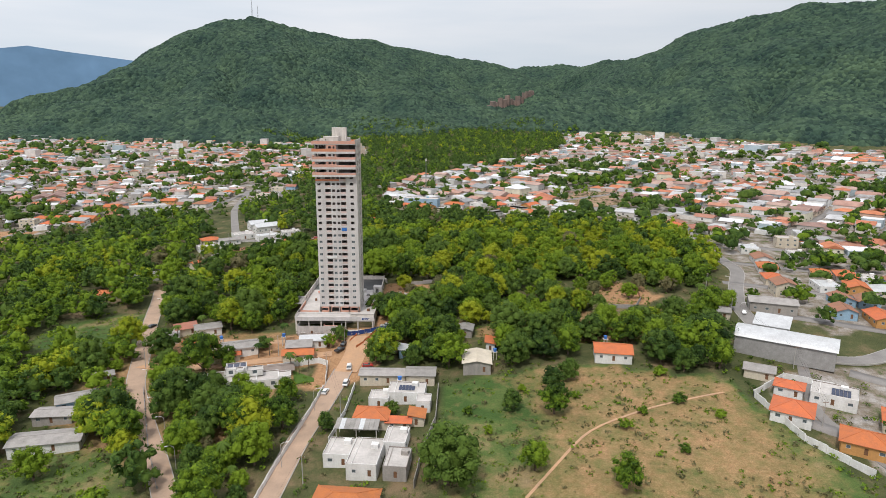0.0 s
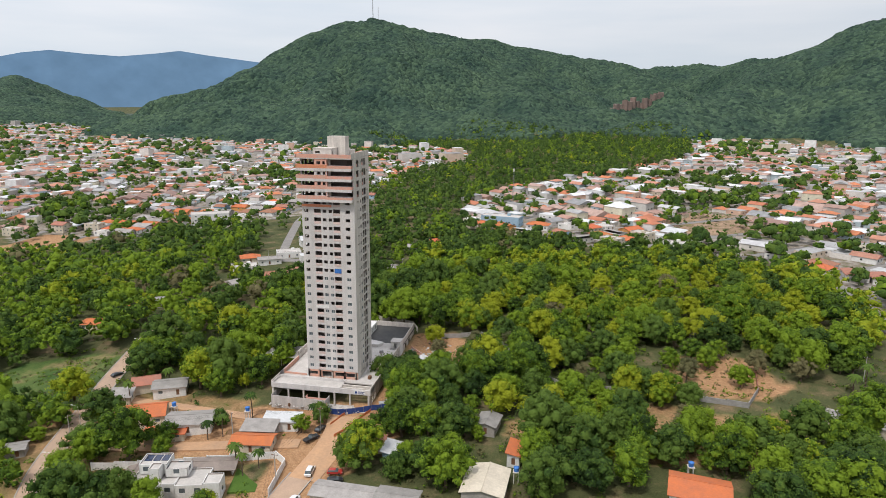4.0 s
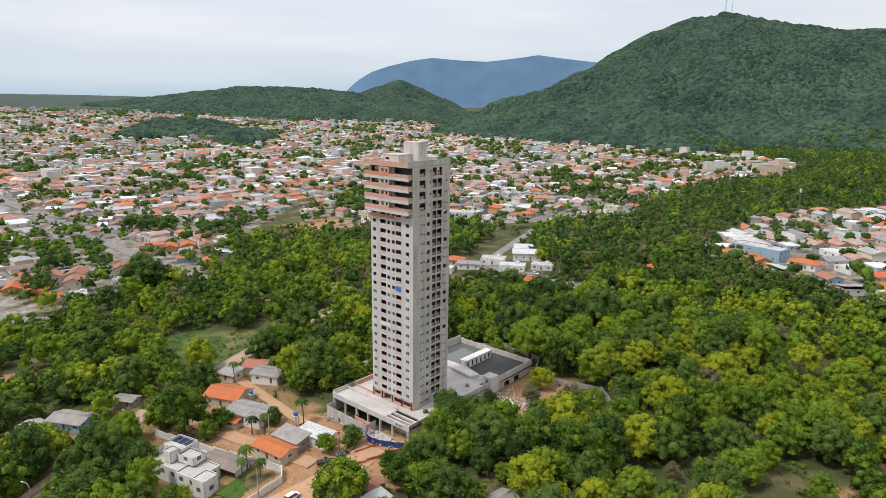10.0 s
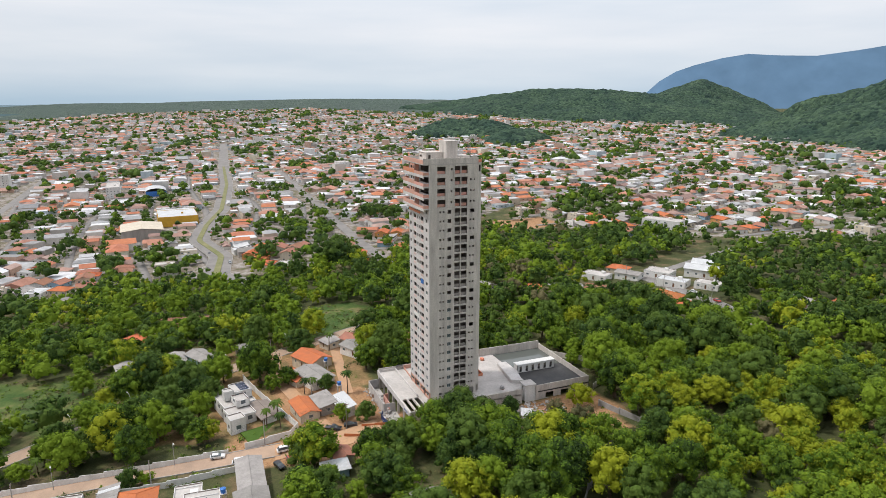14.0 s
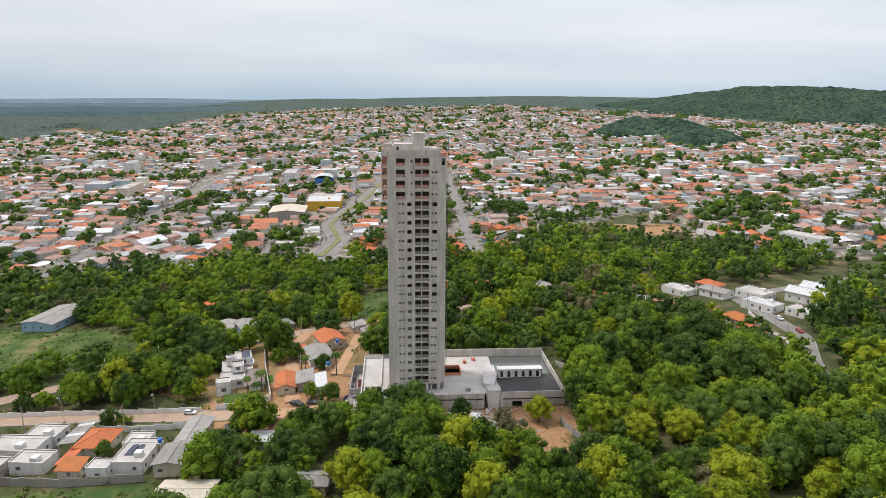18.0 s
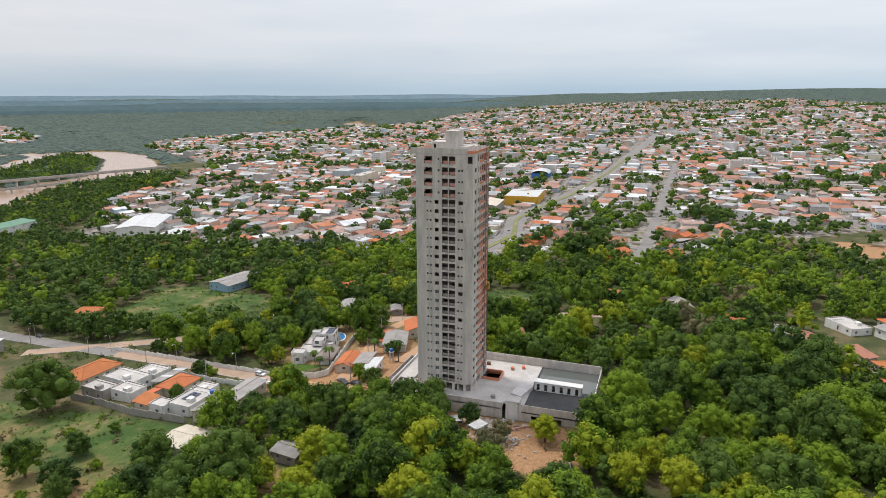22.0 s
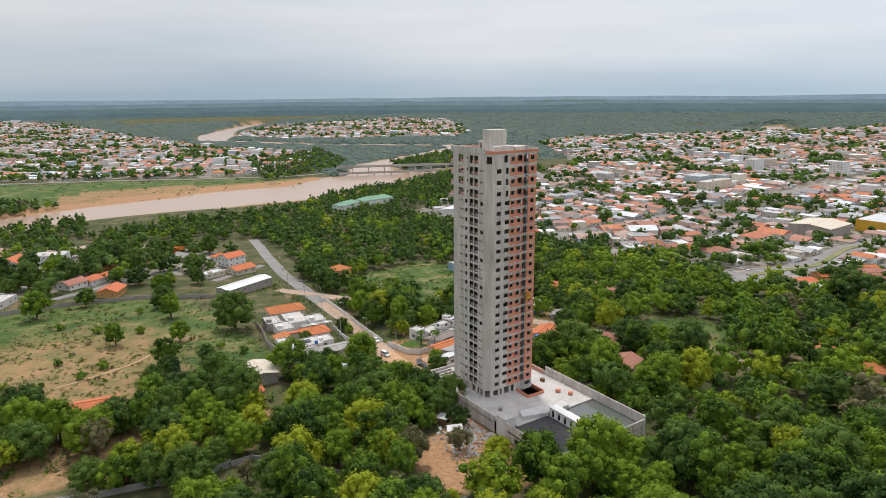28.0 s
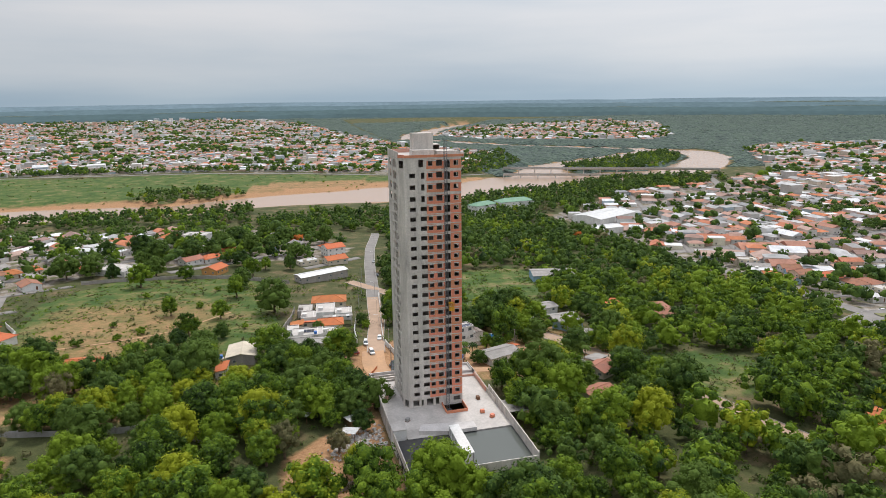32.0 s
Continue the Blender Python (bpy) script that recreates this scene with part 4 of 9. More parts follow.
            part("pane", cache.setdefault(("pe",), pane_mesh(*east[2], "e")), None, f)
    # brick band under the lowest wide balcony, blue sheet over one balcony
    part("brick_band", panel(0.0, 10.4, 65.1, 65.95, "s", 0.06, 0.1), BRICK, t, "orange brick band")
    part("tarpaulin", panel(10.9, 13.3, FLOORS[12] + 0.75, FLOORS[12] + 2.25, "s", 0.12, 0.05), BLUE_TARP, t, "blue plastic sheet tied over a balcony")
    part("white_sheet", panel(3.9, 8.6, FLOORS[8] - 0.3, FLOORS[8] + 0.75, "s", 0.1, 0.04), WHITE, t, "pale sheet hung below a balcony")

    # wide balconies of the four upper storeys and the roof edge
    for i in range(4):
        z = FLOORS[21 + i]
        b = Build()
        b.box(X0 - 0.9, -1.75, z - 0.42, X1 - 0.25, 0.0, z + 0.05)
        b.box(X0 - 0.9, -1.75, z - 0.85, X1 - 0.25, -1.55, z - 0.42)
        b.box(X0 - 0.9, 0.0, z - 0.42, X0, 3.2, z + 0.05)
        part("balcony_slab", b, RENDER_PALE, t, "pale projecting balcony slab")
        b = Build()
        b.box(X0 - 0.9, -1.75, z + 0.05, X0 + 9.8, -1.6, z + 1.25)
        b.box(X0 - 0.9, -1.6, z + 0.05, X0 - 0.75, 3.2, z + 1.25)
        part("balcony_parapet", b, BRICK_PALE if i != 3 else BRICK, t, "orange brick balcony parapet")
        b = Build()
        b.box(X0 + 9.8, -1.75, z + 0.05, X1 - 0.25, -1.6, z + (0.95 if i else 0.8))
        b.box(X1 - 0.4, -1.6, z + 0.05, X1 - 0.25, 0.0, z + 0.9)
        part("balcony_parapet", b, BRICK_PALE, t, "orange brick balcony parapet")
        b = Build()
        b.box(X0 + 9.2, -1.6, z + 0.05, X0 + 9.5, 0, z + 3.0)
        part("balcony_divider", b, BRICK_PALE, t)
        b = Build()
        top = FLOORS[22 + i] - (0.86 if i < 3 else 0.31)
        b.wall((X0 + 5.4, -1.585), (X0 + 9.75, -1.585), z + 1.26, top, 0.14, [(0.9, 2.2, 0.1, 1.05), (2.9, 4.0, 0.1, 1.05)])
        part("balcony_wall", b, BRICK_PALE if i in (1, 3) else RENDER_PALE, t, "balcony front wall with two window openings")
    z = FLOORS[25]
    b = Build()
    a = [(X0 - 0.9, -1.75), (X1 - 0.25, -1.75), (X1 + 0.04, 0), (X1 + 0.04, CUT_Y + 0.02), (CUT_X + 0.02, Y1 + 0.06), (X0 - 0.9, Y1 + 0.06)]
    b.hexa([(*p, z - 0.3) for p in a], [(*p, z) for p in a])
    part("roof_slab", b, CONCRETE_DECK, t, "bare concrete roof slab")
    for name, p, q, m, h in (("roof_parapet", a[0], a[1], BRICK_PALE, 1.2), ("roof_parapet", a[1], a[2], CONCRETE, 1.65), ("roof_parapet", a[2], a[3], CONCRETE, 1.65), ("roof_parapet", a[3], a[4], BRICK, 0.9),
                             ("roof_parapet", a[4], a[5], BRICK, 0.75), ("roof_parapet", a[5], a[0], CONCRETE, 1.1)):
        b = Build()
        b.wall(p, q, z, z + h, 0.2)
        part(name, b, m, t)
    b = Build()
    b.box(-11.6, 7.9, z, -5.4, 11.7, z + 6.5)
    part("water_tank_block", b, CONCRETE, t, "bare concrete water tank block on the roof")
    b = Build()
    b.wall((-14.6, 2.2), (-8.2, 2.2), z, z + 2.7, 0.2, [(0.8, 2.4, 1.2, 1.9)], 0, 1)
    b.wall((-8.2, 2.41), (-8.2, 7.8), z, z + 2.7, 0.2, [(0.5, 1.3, 0.1, 2.1)], 0, 1)
    b.wall((-14.6, 7.8), (-14.6, 2.41), z, z + 2.7, 0.2, (), 0, 1)
    b.box(-14.7, 2.1, z + 2.7, -8.1, 7.85, z + 2.9)
    part("stair_head", b, [CONCRETE, INSIDE], t, "low concrete stair head with small openings")
    b = Build()
    b.box(-11.0, 11.8, z, -4.4, 15.6, z + 1.9)
    b.box(-17.5, 9.5, z, -12.0, 15.5, z + 1.5)
    part("plant_room", b, CONCRETE, t)
    for k in range(7):
        b = Build()
        x, y = X0 + 0.3 + 0.15 * k, 1.0 + 2.4 * k
        b.bar((x, y, z), (x, y, z + 1.9 + 0.3 * (k % 3)), 0.05)
        part("starter_bar", b, MAST_STEEL, t)
    # lobby storey on columns
    for x in (X0 + 0.3, X0 + 4.5, X0 + 9.0, X0 + 13.5, X1 - 0.6):
        for y in (0.3, 4.6, 9.2, 13.8, 17.7):
            if x > -2 and y > 15:
                x = -2.2
            b = Build()
            b.box(x - 0.35, y - 0.3, DECK, x + 0.35, y + 0.3, 7.25)
            part("column", b, CONCRETE, t)
    b = Build()
    b.wall((X0, Y0), (X1, Y0), DECK, 7.25, THICK, [(0.6, 3.6, 0.9, 2.0), (5.2, 9.0, 0.1, 2.3), (10.0, 13.2, 0.8, 2.2), (14.0, 17.6, 0.8, 2.2)])
    part("lobby_wall", b, BRICK_PALE, t, "unrendered brick lobby wall")
    b = Build()
    b.wall((X1, Y0 + 0.283), (X1, CUT_Y), DECK, 7.25, THICK, [(3.0, 4.4, 1.2, 2.0), (5.4, 7.0, 1.3, 1.9), (9.4, 11.6, 0.1, 2.4), (12.6, 15.4, 0.1, 2.4)])
    b.wall((CUT_X, Y1), (X0, Y1), DECK, 7.25, THICK, [(1.0, 4.4, 0.3, 2.3), (5.4, 9.4, 0.1, 2.4), (14.0, 16.2, 0.8, 2.2)])
    b.wall((X1, CUT_Y), (CUT_X, Y1), DECK, 7.25, THICK, [(0.3, 1.9, 0.1, 2.4)])
    b.wall((X0, Y1 - 0.283), (X0, Y0 + 0.283), DECK, 7.25, THICK, [(3, 6, 0.8, 2.2), (12, 15, 0.8, 2.2)])
    part("lobby_wall", b, CONCRETE, t)
    put(("slab",), slab_mesh, "floor_slab", FLOORS[25] - 0.45)
    return t


def lip_mesh():
    """The slab edge that shows as a thin line on the outside."""
    b = Build()
    b.box(CUT_X - 16.8, Y1 - 0.05, -0.14, CUT_X, Y1 + 0.05, 0.09)
    return b.mesh("slab_edge", [CONCRETE])


ALU = mat("dull_aluminium", (0.50, 0.51, 0.52), (0.42, 0.43, 0.44), 0.5, 1.0, 20.0, 0.02)
tower()


def hoist():
    t = thing("construction_hoist", "dark lattice hoist mast with a yellow cage against the brick side", "hoist", pose(CUT_X - 11.9, Y1 + 1.1, DECK - 2.0))
    b = Build()
    s = 0.4
    for x in (-s, s):
        for y in (-s, s):
            b.bar((x, y, 0), (x, y, 3.0), 0.05)
    for z in (0, 1.0, 2.0):
        for p, q in (((-s, -s), (s, -s)), ((s, -s), (s, s)), ((s, s), (-s, s)), ((-s, s), (-s, -s))):
            b.bar((*p, z), (*q, z), 0.02)
            b.bar((*p, z), (*q, z + 1.0), 0.02)
    me = b.mesh("mast_section", [MAST_STEEL])
    for i in range(28):
        part("mast_section", me, None, t).location.z = 3.0 * i
    for w in (-1, 1):
        tie = Build()
        tie.bar((w * s, -s, 0), (w * 1.0, -1.1, 0), 0.05)
        tm = tie.mesh("wall_tie", [MAST_STEEL])
        for i in range(9):
            part("wall_tie", tm, None, t).location.z = 6 + 8.7 * i
    x0, x1, y0, y1, z0, z1 = -2.1, -0.55, -0.75, 0.75, 33.0, 35.4
    b = Build()
    b.box(x0, y0, z0, x1, y1, z0 + 0.12)
    cage = part("cage", b, YELLOW, t, "yellow wire cage")

    def cage_part(name, *corners):
        b = Build()
        b.box(*corners)
        part(name, b, YELLOW, cage)

    for x in (x0, x1 - 0.1):
        for y in (y0, y1 - 0.1):
            cage_part("post", x, y, z0 + 0.12, x + 0.1, y + 0.1, z1 - 0.1)
    cage_part("roof", x0, y0, z1 - 0.1, x1, y1, z1)
    cage_part("panel", x0 + 0.1, y1 - 0.04, z0 + 0.12, x1 - 0.1, y1, z0 + 1.3)
    cage_part("panel", x0, y0 + 0.1, z0 + 0.12, x0 + 0.04, y1 - 0.1, z0 + 1.3)
    cage_part("panel", x1 - 0.04, y0 + 0.1, z0 + 0.12, x1, y1 - 0.1, z0 + 1.3)
    for k in range(4):
        cage_part("rail", x0 + 0.1, y1 - 0.05, z0 + 1.42 + 0.22 * k, x1 - 0.1, y1, z0 + 1.47 + 0.22 * k)
    base = Build()
    base.box(-1.2, -0.9, 0, 1.2, 1.2, 0.25)
    part("base_frame", base, STEEL, t)


hoist()


# ---------------------------------------------------------------- podium
def podium():
    t = thing("parking_podium", "raw concrete parking podium round the tower's foot", "podium", pose(0, 0, 0))
    west, east, front, back = -28.0, 7.0, -9.0, 57.0

    def slab(name, x0, y0, x1, y1, z0, z1, m, label=""):
        b = Build()
        b.box(x0, y0, z0, x1, y1, z1)
        return part(name, b, m, t, label)

    # deck in pieces, open over the beams of the forecourt and the hoist pit
    slab("deck", west, front, -4.0, -0.5, 4.1, DECK, CONCRETE_DECK, "pale concrete deck")
    slab("deck", -4.0, -2.6, east, -0.5, 4.1, DECK, CONCRETE_DECK)
    slab("deck", west, -0.5, east, 18.4, 4.1, DECK, CONCRETE_DECK)
    slab("deck", west, 18.4, -18.0, 36.5, 4.1, DECK, CONCRETE_DECK)
    slab("deck", -11.6, 18.4, east - 4.0, 36.5, 4.1, DECK, CONCRETE_DECK)
    slab("deck", -18.0, 24.6, -11.6, 36.5, 4.1, DECK, CONCRETE_DECK)
    slab("deck", 3.0, 18.4, east, 30.0, 4.1, DECK, CONCRETE_DECK)
    slab("membrane_deck", -11.0, 36.5, east, back, 4.0, DECK - 0.12, BITUMEN, "black bitumen membrane with puddles")
    slab("membrane_deck", west, 36.5, -11.0, back, 4.0, DECK - 0.3, BITUMEN)
    b = Build()
    b.face([(west + 0.3, 37.2, DECK - 0.22), (-11.6, 37.2, DECK - 0.22), (-11.6, back - 0.3, DECK - 0.22), (west + 0.3, back - 0.3, DECK - 0.22)])
    part("standing_water", b, POND, t, "shallow rain water on black membrane")
    # beams over the forecourt
    for y in (-8.6, -6.6, -4.6):
        slab("beam", -4.0, y, east, y + 0.45, 3.7, DECK, CONCRETE)
    slab("beam", east - 0.4, front, east, -2.6, 3.7, DECK, CONCRETE)
    # front band, columns and walls below
    slab("front_band", west, front - 0.35, east + 0.3, front, 3.55, 5.35, RENDER_PALE, "pale concrete front band")
    for x in (-27.6, -22, -16.5, -11, -5.5, 0, 6.5):
        slab("column", x - 0.25, front - 0.2, x + 0.25, front + 0.4, -1.5, 3.55, CONCRETE)
    slab("rear_wall", west, -0.9, east, -0.6, -1.5, 4.1, GREYWALL)
    b = Build()
    b.wall((-26.4, -13.2), (-7.0, -13.6), -2.2, 2.5, 0.2)
    part("front_wall", b, YARD_RENDER, t, "pale rendered boundary wall")
    b = Build()
    b.wall((-26.4, -9.4), (-26.4, -13.2), -2.2, 2.7, 0.2)
    part("yard_wall", b, YARD_RENDER, t)
    b = Build()
    b.wall((-7.0, -13.6), (-7.0, -9.5), -2.0, 2.5, 0.2, [(1.0, 2.2, 1.0, 3.1)])
    part("yard_wall", b, YARD_RENDER, t)
    b = Build()
    b.wall((-15.0, -11.2), (-7.3, -11.2), -1.2, 2.0, 0.2, [(0.6, 1.6, 0.3, 2.3), (4.0, 5.2, 0.9, 2.2)])
    b.wall((-15.0, -9.5), (-15.0, -11.2), -1.2, 2.2, 0.2)
    part("site_room", b, BRICK_PALE, t, "unfinished brick site room behind the front wall")
    b = Build()
    b.box(-26.2, -13.0, -1.0, -7.2, -9.4, -0.75)
    b.box(-7.0, -13.4, -0.9, 7.5, -9.4, -0.6)
    part("forecourt", b, CONCRETE_DECK, t, "dusty concrete forecourt")
    b = Build()
    b.wall((west, front), (-30 + 2.2, 22.0), 4.3, 5.9, 0.2)
    part("west_parapet", b, CONCRETE, t)
    # side and back walls with buttress piers
    b = Build()
    b.wall((east, front), (east, 9.0), -1.5, 5.5, 0.25, [(1.5, 3.6, 1.6, 3.9), (4.4, 6.6, 1.6, 3.9)])
    b.wall((east, 9.0), (east, 30.5), -1.5, 6.3, 0.25, [(3, 5.2, 1.8, 3.4)])
    part("east_wall", b, CONCRETE, t, "concrete side wall with garage openings")
    b = Build()
    b.wall((east, 35.6), (east - 0.3, back), 0.0, 6.6, 0.25, [(4, 7.2, 1.4, 3.4), (10, 13.2, 1.4, 3.4)])
    part("east_wall", b, CONCRETE, t, "grey block side wall above the membrane deck")
    b = Build()
    b.wall((east - 0.3, back), (west, back), -0.5, 6.4, 0.25, [(x, x + 3.2, 1.8, 3.6) for x in (2, 7, 12, 17, 22, 27)])
    part("back_wall", b, CONCRETE, t, "concrete back wall")
    b = Build()
    b.wall((west, back), (west - 0.5, 14.0), -1.5, 7.3, 0.25)
    part("west_wall", b, CONCRETE, t, "concrete side wall above the deck")
    b = Build()
    b.wall((west - 0.5, 14.0), (west, front), -2.5, 4.3, 0.25, [(4, 8, 2.2, 5.2), (12, 16, 2.2, 5.2)])
    part("west_wall", b, CONCRETE, t)
    for k in range(11):
        y = 15 + 4.1 * k
        slab("pier", west - 0.25, y, west + 0.1, y + 0.35, -1.5, 7.36, CONCRETE)
    for k in range(8):
        x = west + 1 + 4.4 * k
        slab("pier", x, back - 0.1, x + 0.35, back + 0.22, -0.5, 6.46, CONCRETE)
    for k in range(9):
        y = front + 1 + 4.4 * k
        slab("pier", east - 0.12, y, east + 0.12, y + 0.35, -1.5, 5.56 if y < 9 else 6.4, CONCRETE)
    # low wall across the deck, service room and hut
    b = Build()
    plan = [(-17.2, 33.4), (-2.0, 31.2), (-0.6, 34.6), (-8.4, 36.9), (-17.2, 36.9)]
    b.hexa([(*p, DECK - 0.02) for p in plan], [(*p, DECK + 1.15) for p in plan])
    part("raised_slab", b, RENDER_PALE, t, "low raised concrete slab on the deck")
    b = Build()
    b.wall((-8.8, 37.2), (-8.8, 52.6), DECK - 0.1, 7.3, 0.2, [(0.9 + 2.5 * k, 1.9 + 2.5 * k, 0.15, 2.3) for k in range(6)], 0, 1)
    b.wall((-8.8, 52.6), (-11.4, 52.6), DECK - 0.1, 7.3, 0.2, (), 0, 1)
    b.wall((-11.4, 52.6), (-11.4, 37.2), DECK - 0.1, 7.3, 0.2, (), 0, 1)
    b.wall((-11.4, 37.2), (-8.8, 37.2), DECK - 0.1, 7.3, 0.2, (), 0, 1)
    room = part("service_block", b, [WHITE, INSIDE], t, "white row of narrow service rooms with open doorways")
    b = Build()
    b.box(-11.55, 37.05, 7.3, -8.65, 52.75, 7.5)
    part("roof", b, WHITE, room)
    b = Build()
    b.wall((3.2, 31.6), (7.0, 31.6), DECK - 3, 7.1, 0.2, [(1.3, 2.3, 3.05, 5.0)])
    b.wall((7.0, 31.81), (7.0, 35.6), DECK - 4, 7.1, 0.2)
    b.wall((7.0, 35.6), (3.2, 35.6), DECK - 3, 7.1, 0.2)
    b.wall((3.2, 35.39), (3.2, 31.81), DECK - 3, 7.1, 0.2, [(1.2, 2.2, 3.05, 5.0)])
    hut = part("stair_hut", b, [WHITE], t, "small pale stair hut on the deck's edge")
    b = Build()
    b.box(3.0, 31.4, 7.1, 7.2, 35.8, 7.28)
    part("roof", b, CONCRETE_DECK, hut)
    # brick edge round the hoist pit and the brick fence west of the lobby
    b = Build()
    b.wall((-18, 18.6), (-18, 24.6), 3.9, DECK + 0.9, 0.2)
    b.wall((-18, 24.6), (-11.6, 24.6), 3.9, DECK + 0.9, 0.2)
    b.wall((-11.6, 24.6), (-11.6, 18.6), 3.9, DECK + 0.9, 0.2)
    part("pit_wall", b, BRICK, t, "low brick wall round the hoist pit")
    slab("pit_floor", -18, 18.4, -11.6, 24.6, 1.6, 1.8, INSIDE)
    b = Build()
    b.wall((-27.7, 13.5), (-27.7, 0.5), DECK, DECK + 1.5, 0.2)
    b.wall((-27.5, 0.5), (-19.0, 0.2), DECK, DECK + 0.7, 0.2)
    part("brick_fence", b, BRICK_PALE, t, "mortar-smeared brick wall on the deck")
    # upstand behind the front terrace, and the lowered strip before the lobby
    slab("terrace_upstand", west + 0.2, -2.9, -4.2, -2.6, DECK, DECK + 0.85, RENDER_PALE)
    slab("terrace_upstand", west + 0.01, front + 0.02, west + 0.3, -2.6, DECK, DECK + 0.85, RENDER_PALE)
    for k in range(6):
        slab("fence_post", west + 0.05, -2.2 + 0.45 * k, west + 0.17, -2.08 + 0.45 * k, DECK, DECK + 1.6, STEEL)
    slab("fence_rail", west + 0.04, -2.4, west + 0.1, 0.4, DECK + 1.1, DECK + 1.6, STEEL)
    return t


podium()


def blue_fence():
    t = thing("site_fence", "dark blue sheet-metal hoarding at the site's gate", "fence", pose(0, 0, 0), group="site fence")
    pts = [(-6.6, -14.0), (-4.4, -15.2), (-2.0, -15.4), (0.8, -14.9), (3.4, -13.9), (6.0, -12.9), (8.4, -11.6), (11.5, -10.8), (14.6, -10.3)]
    for a, c in zip(pts, pts[1:]):
        z = min(gh(*a), gh(*c)) - 0.1
        b = Build()
        d = Vector((c[0] - a[0], c[1] - a[1])).normalized()
        n = int(math.dist(a, c) / 0.125)
        rows = []
        for k in range(n + 1):
            w = (0.0, 0.0, 0.04, 0.04)[k % 4]
            p = Vector(a) + d * (math.dist(a, c) * k / n)
            rows.append([(p.x - d.y * o, p.y + d.x * o, z + e) for o, e in ((w, 0), (w, 2.1), (w + 0.02, 2.1), (w + 0.02, 0))])
        b.skin(rows)
        part("panel", b, BLUE, t)
        b = Build()
        b.bar((*a, z - 0.3), (*a, z + 2.2), 0.06)
        part("post", b, STEEL, t)


blue_fence()

# ---------------------------------------------------------------- houses
PLOTS = []  # x, y, half width, half depth, turn: ground that is taken


def plot(x, y, w, d, rot, room=1.0):
    PLOTS.append((x, y, w / 2 + room, d / 2 + room, radians(rot)))


def base_z(x, y, w, d, rot):
    c, s = math.cos(radians(rot)), math.sin(radians(rot))
    return max(gh(x + c * u - s * v, y + s * u + c * v) for u in (-w / 2, 0, w / 2) for v in (-d / 2, 0, d / 2))


def window_mesh(w, h):
    """A framed pane as one piece: the frame stands proud of the glass."""
    b = Build()
    f, o = 0.08, 0.06
    outer = [(-w / 2, 0), (w / 2, 0), (w / 2, h), (-w / 2, h)]
    inner = [(-w / 2 + f, f), (w / 2 - f, f), (w / 2 - f, h - f), (-w / 2 + f, h - f)]
    b.v = [(x, 0.05, z) for x, z in outer] + [(x, -o, z) for x, z in outer] + [(x, -o, z) for x, z in inner] + [(x, 0.0, z) for x, z in inner]
    for i in range(4):
        j = (i + 1) % 4
        b.f += [(i, j, 4 + j, 4 + i), (4 + i, 4 + j, 8 + j, 8 + i), (8 + i, 8 + j, 12 + j, 12 + i)]
        b.m += [0, 0, 0]
    b.f.append((12, 13, 14, 15))
    b.m.append(1)
    return b.mesh("window", [ALU, GLASS])


WINDOWS = {}


def roof_build(kind, w, d, h, eave=0.55, pitch=0.36, thick=0.14):
    """A roof over w x d whose eaves lie at h. The ridge runs along the longer side."""
    b = Build()
    turn = d > w
    if turn:
        w, d = d, w
    W, D = w / 2 + eave, d / 2 + eave
    rise = pitch * D

    def add(pts):
        pts = [(-p[1], p[0], p[2]) if turn else p for p in pts]
        a = Vector(pts[0])
        n = (Vector(pts[1]) - a).cross(Vector(pts[2]) - a).normalized()
        if n.z < 0:
            pts, n = pts[::-1], -n
        b.hexa([Vector(p) - Vector((0, 0, thick)) for p in pts], pts)

    z0 = h + 0.02 - pitch * eave + thick
    zr = z0 + rise
    if kind == "gable":
        add([(-W, -D, z0), (W, -D, z0), (W, 0, zr), (-W, 0, zr)])
        add([(W, D, z0), (-W, D, z0), (-W, 0, zr), (W, 0, zr)])
        cap = [(-W, 0, zr + 0.03), (W, 0, zr + 0.03)]
        cap = [(-p[1], p[0], p[2]) if turn else p for p in cap]
        b.bar(cap[0], cap[1], 0.12, 0, 6)
    elif kind == "hip":
        r = max(W - D, 0.3)
        add([(-W, -D, z0), (W, -D, z0), (r, 0, zr), (-r, 0, zr)])
        add([(W, D, z0), (-W, D, z0), (-r, 0, zr), (r, 0, zr)])
        add([(W, -D, z0), (W, D, z0), (r, 0, zr)])
        add([(-W, D, z0), (-W, -D, z0), (-r, 0, zr)])
        for p, q in (((-r, 0), (r, 0)), ((r, 0), (W, D)), ((r, 0), (W, -D)), ((-r, 0), (-W, D)), ((-r, 0), (-W, -D))):
            pts = [(*p, zr + 0.02), (*q, zr + 0.02 if q == (r, 0) else z0 + 0.02)]
            pts = [(-c[1], c[0], c[2]) if turn else c for c in pts]
            b.bar(pts[0], pts[1], 0.11, 0, 6)
    elif kind == "shed":
        add([(-W, -D, z0), (W, -D, z0), (W, D, z0 + 0.16 * 2 * D), (-W, D, z0 + 0.16 * 2 * D)])
    elif kind == "vault":
        n = 10
        s = D / math.cos(math.pi * 0.12)
        lo = s * math.sin(math.pi * 0.12)
        rows = []
        for i in range(n + 1):
            a = math.pi * (0.12 + 0.76 * i / n)
            y, z = -s * math.cos(a), h + 0.45 * (s * math.sin(a) - lo)
            ring = [(-W, y, z), (W, y, z), (W, y, z - thick), (-W, y, z - thick)]
            rows.append([(-p[1], p[0], p[2]) if turn else p for p in ring])
        b.skin(rows)
    return b


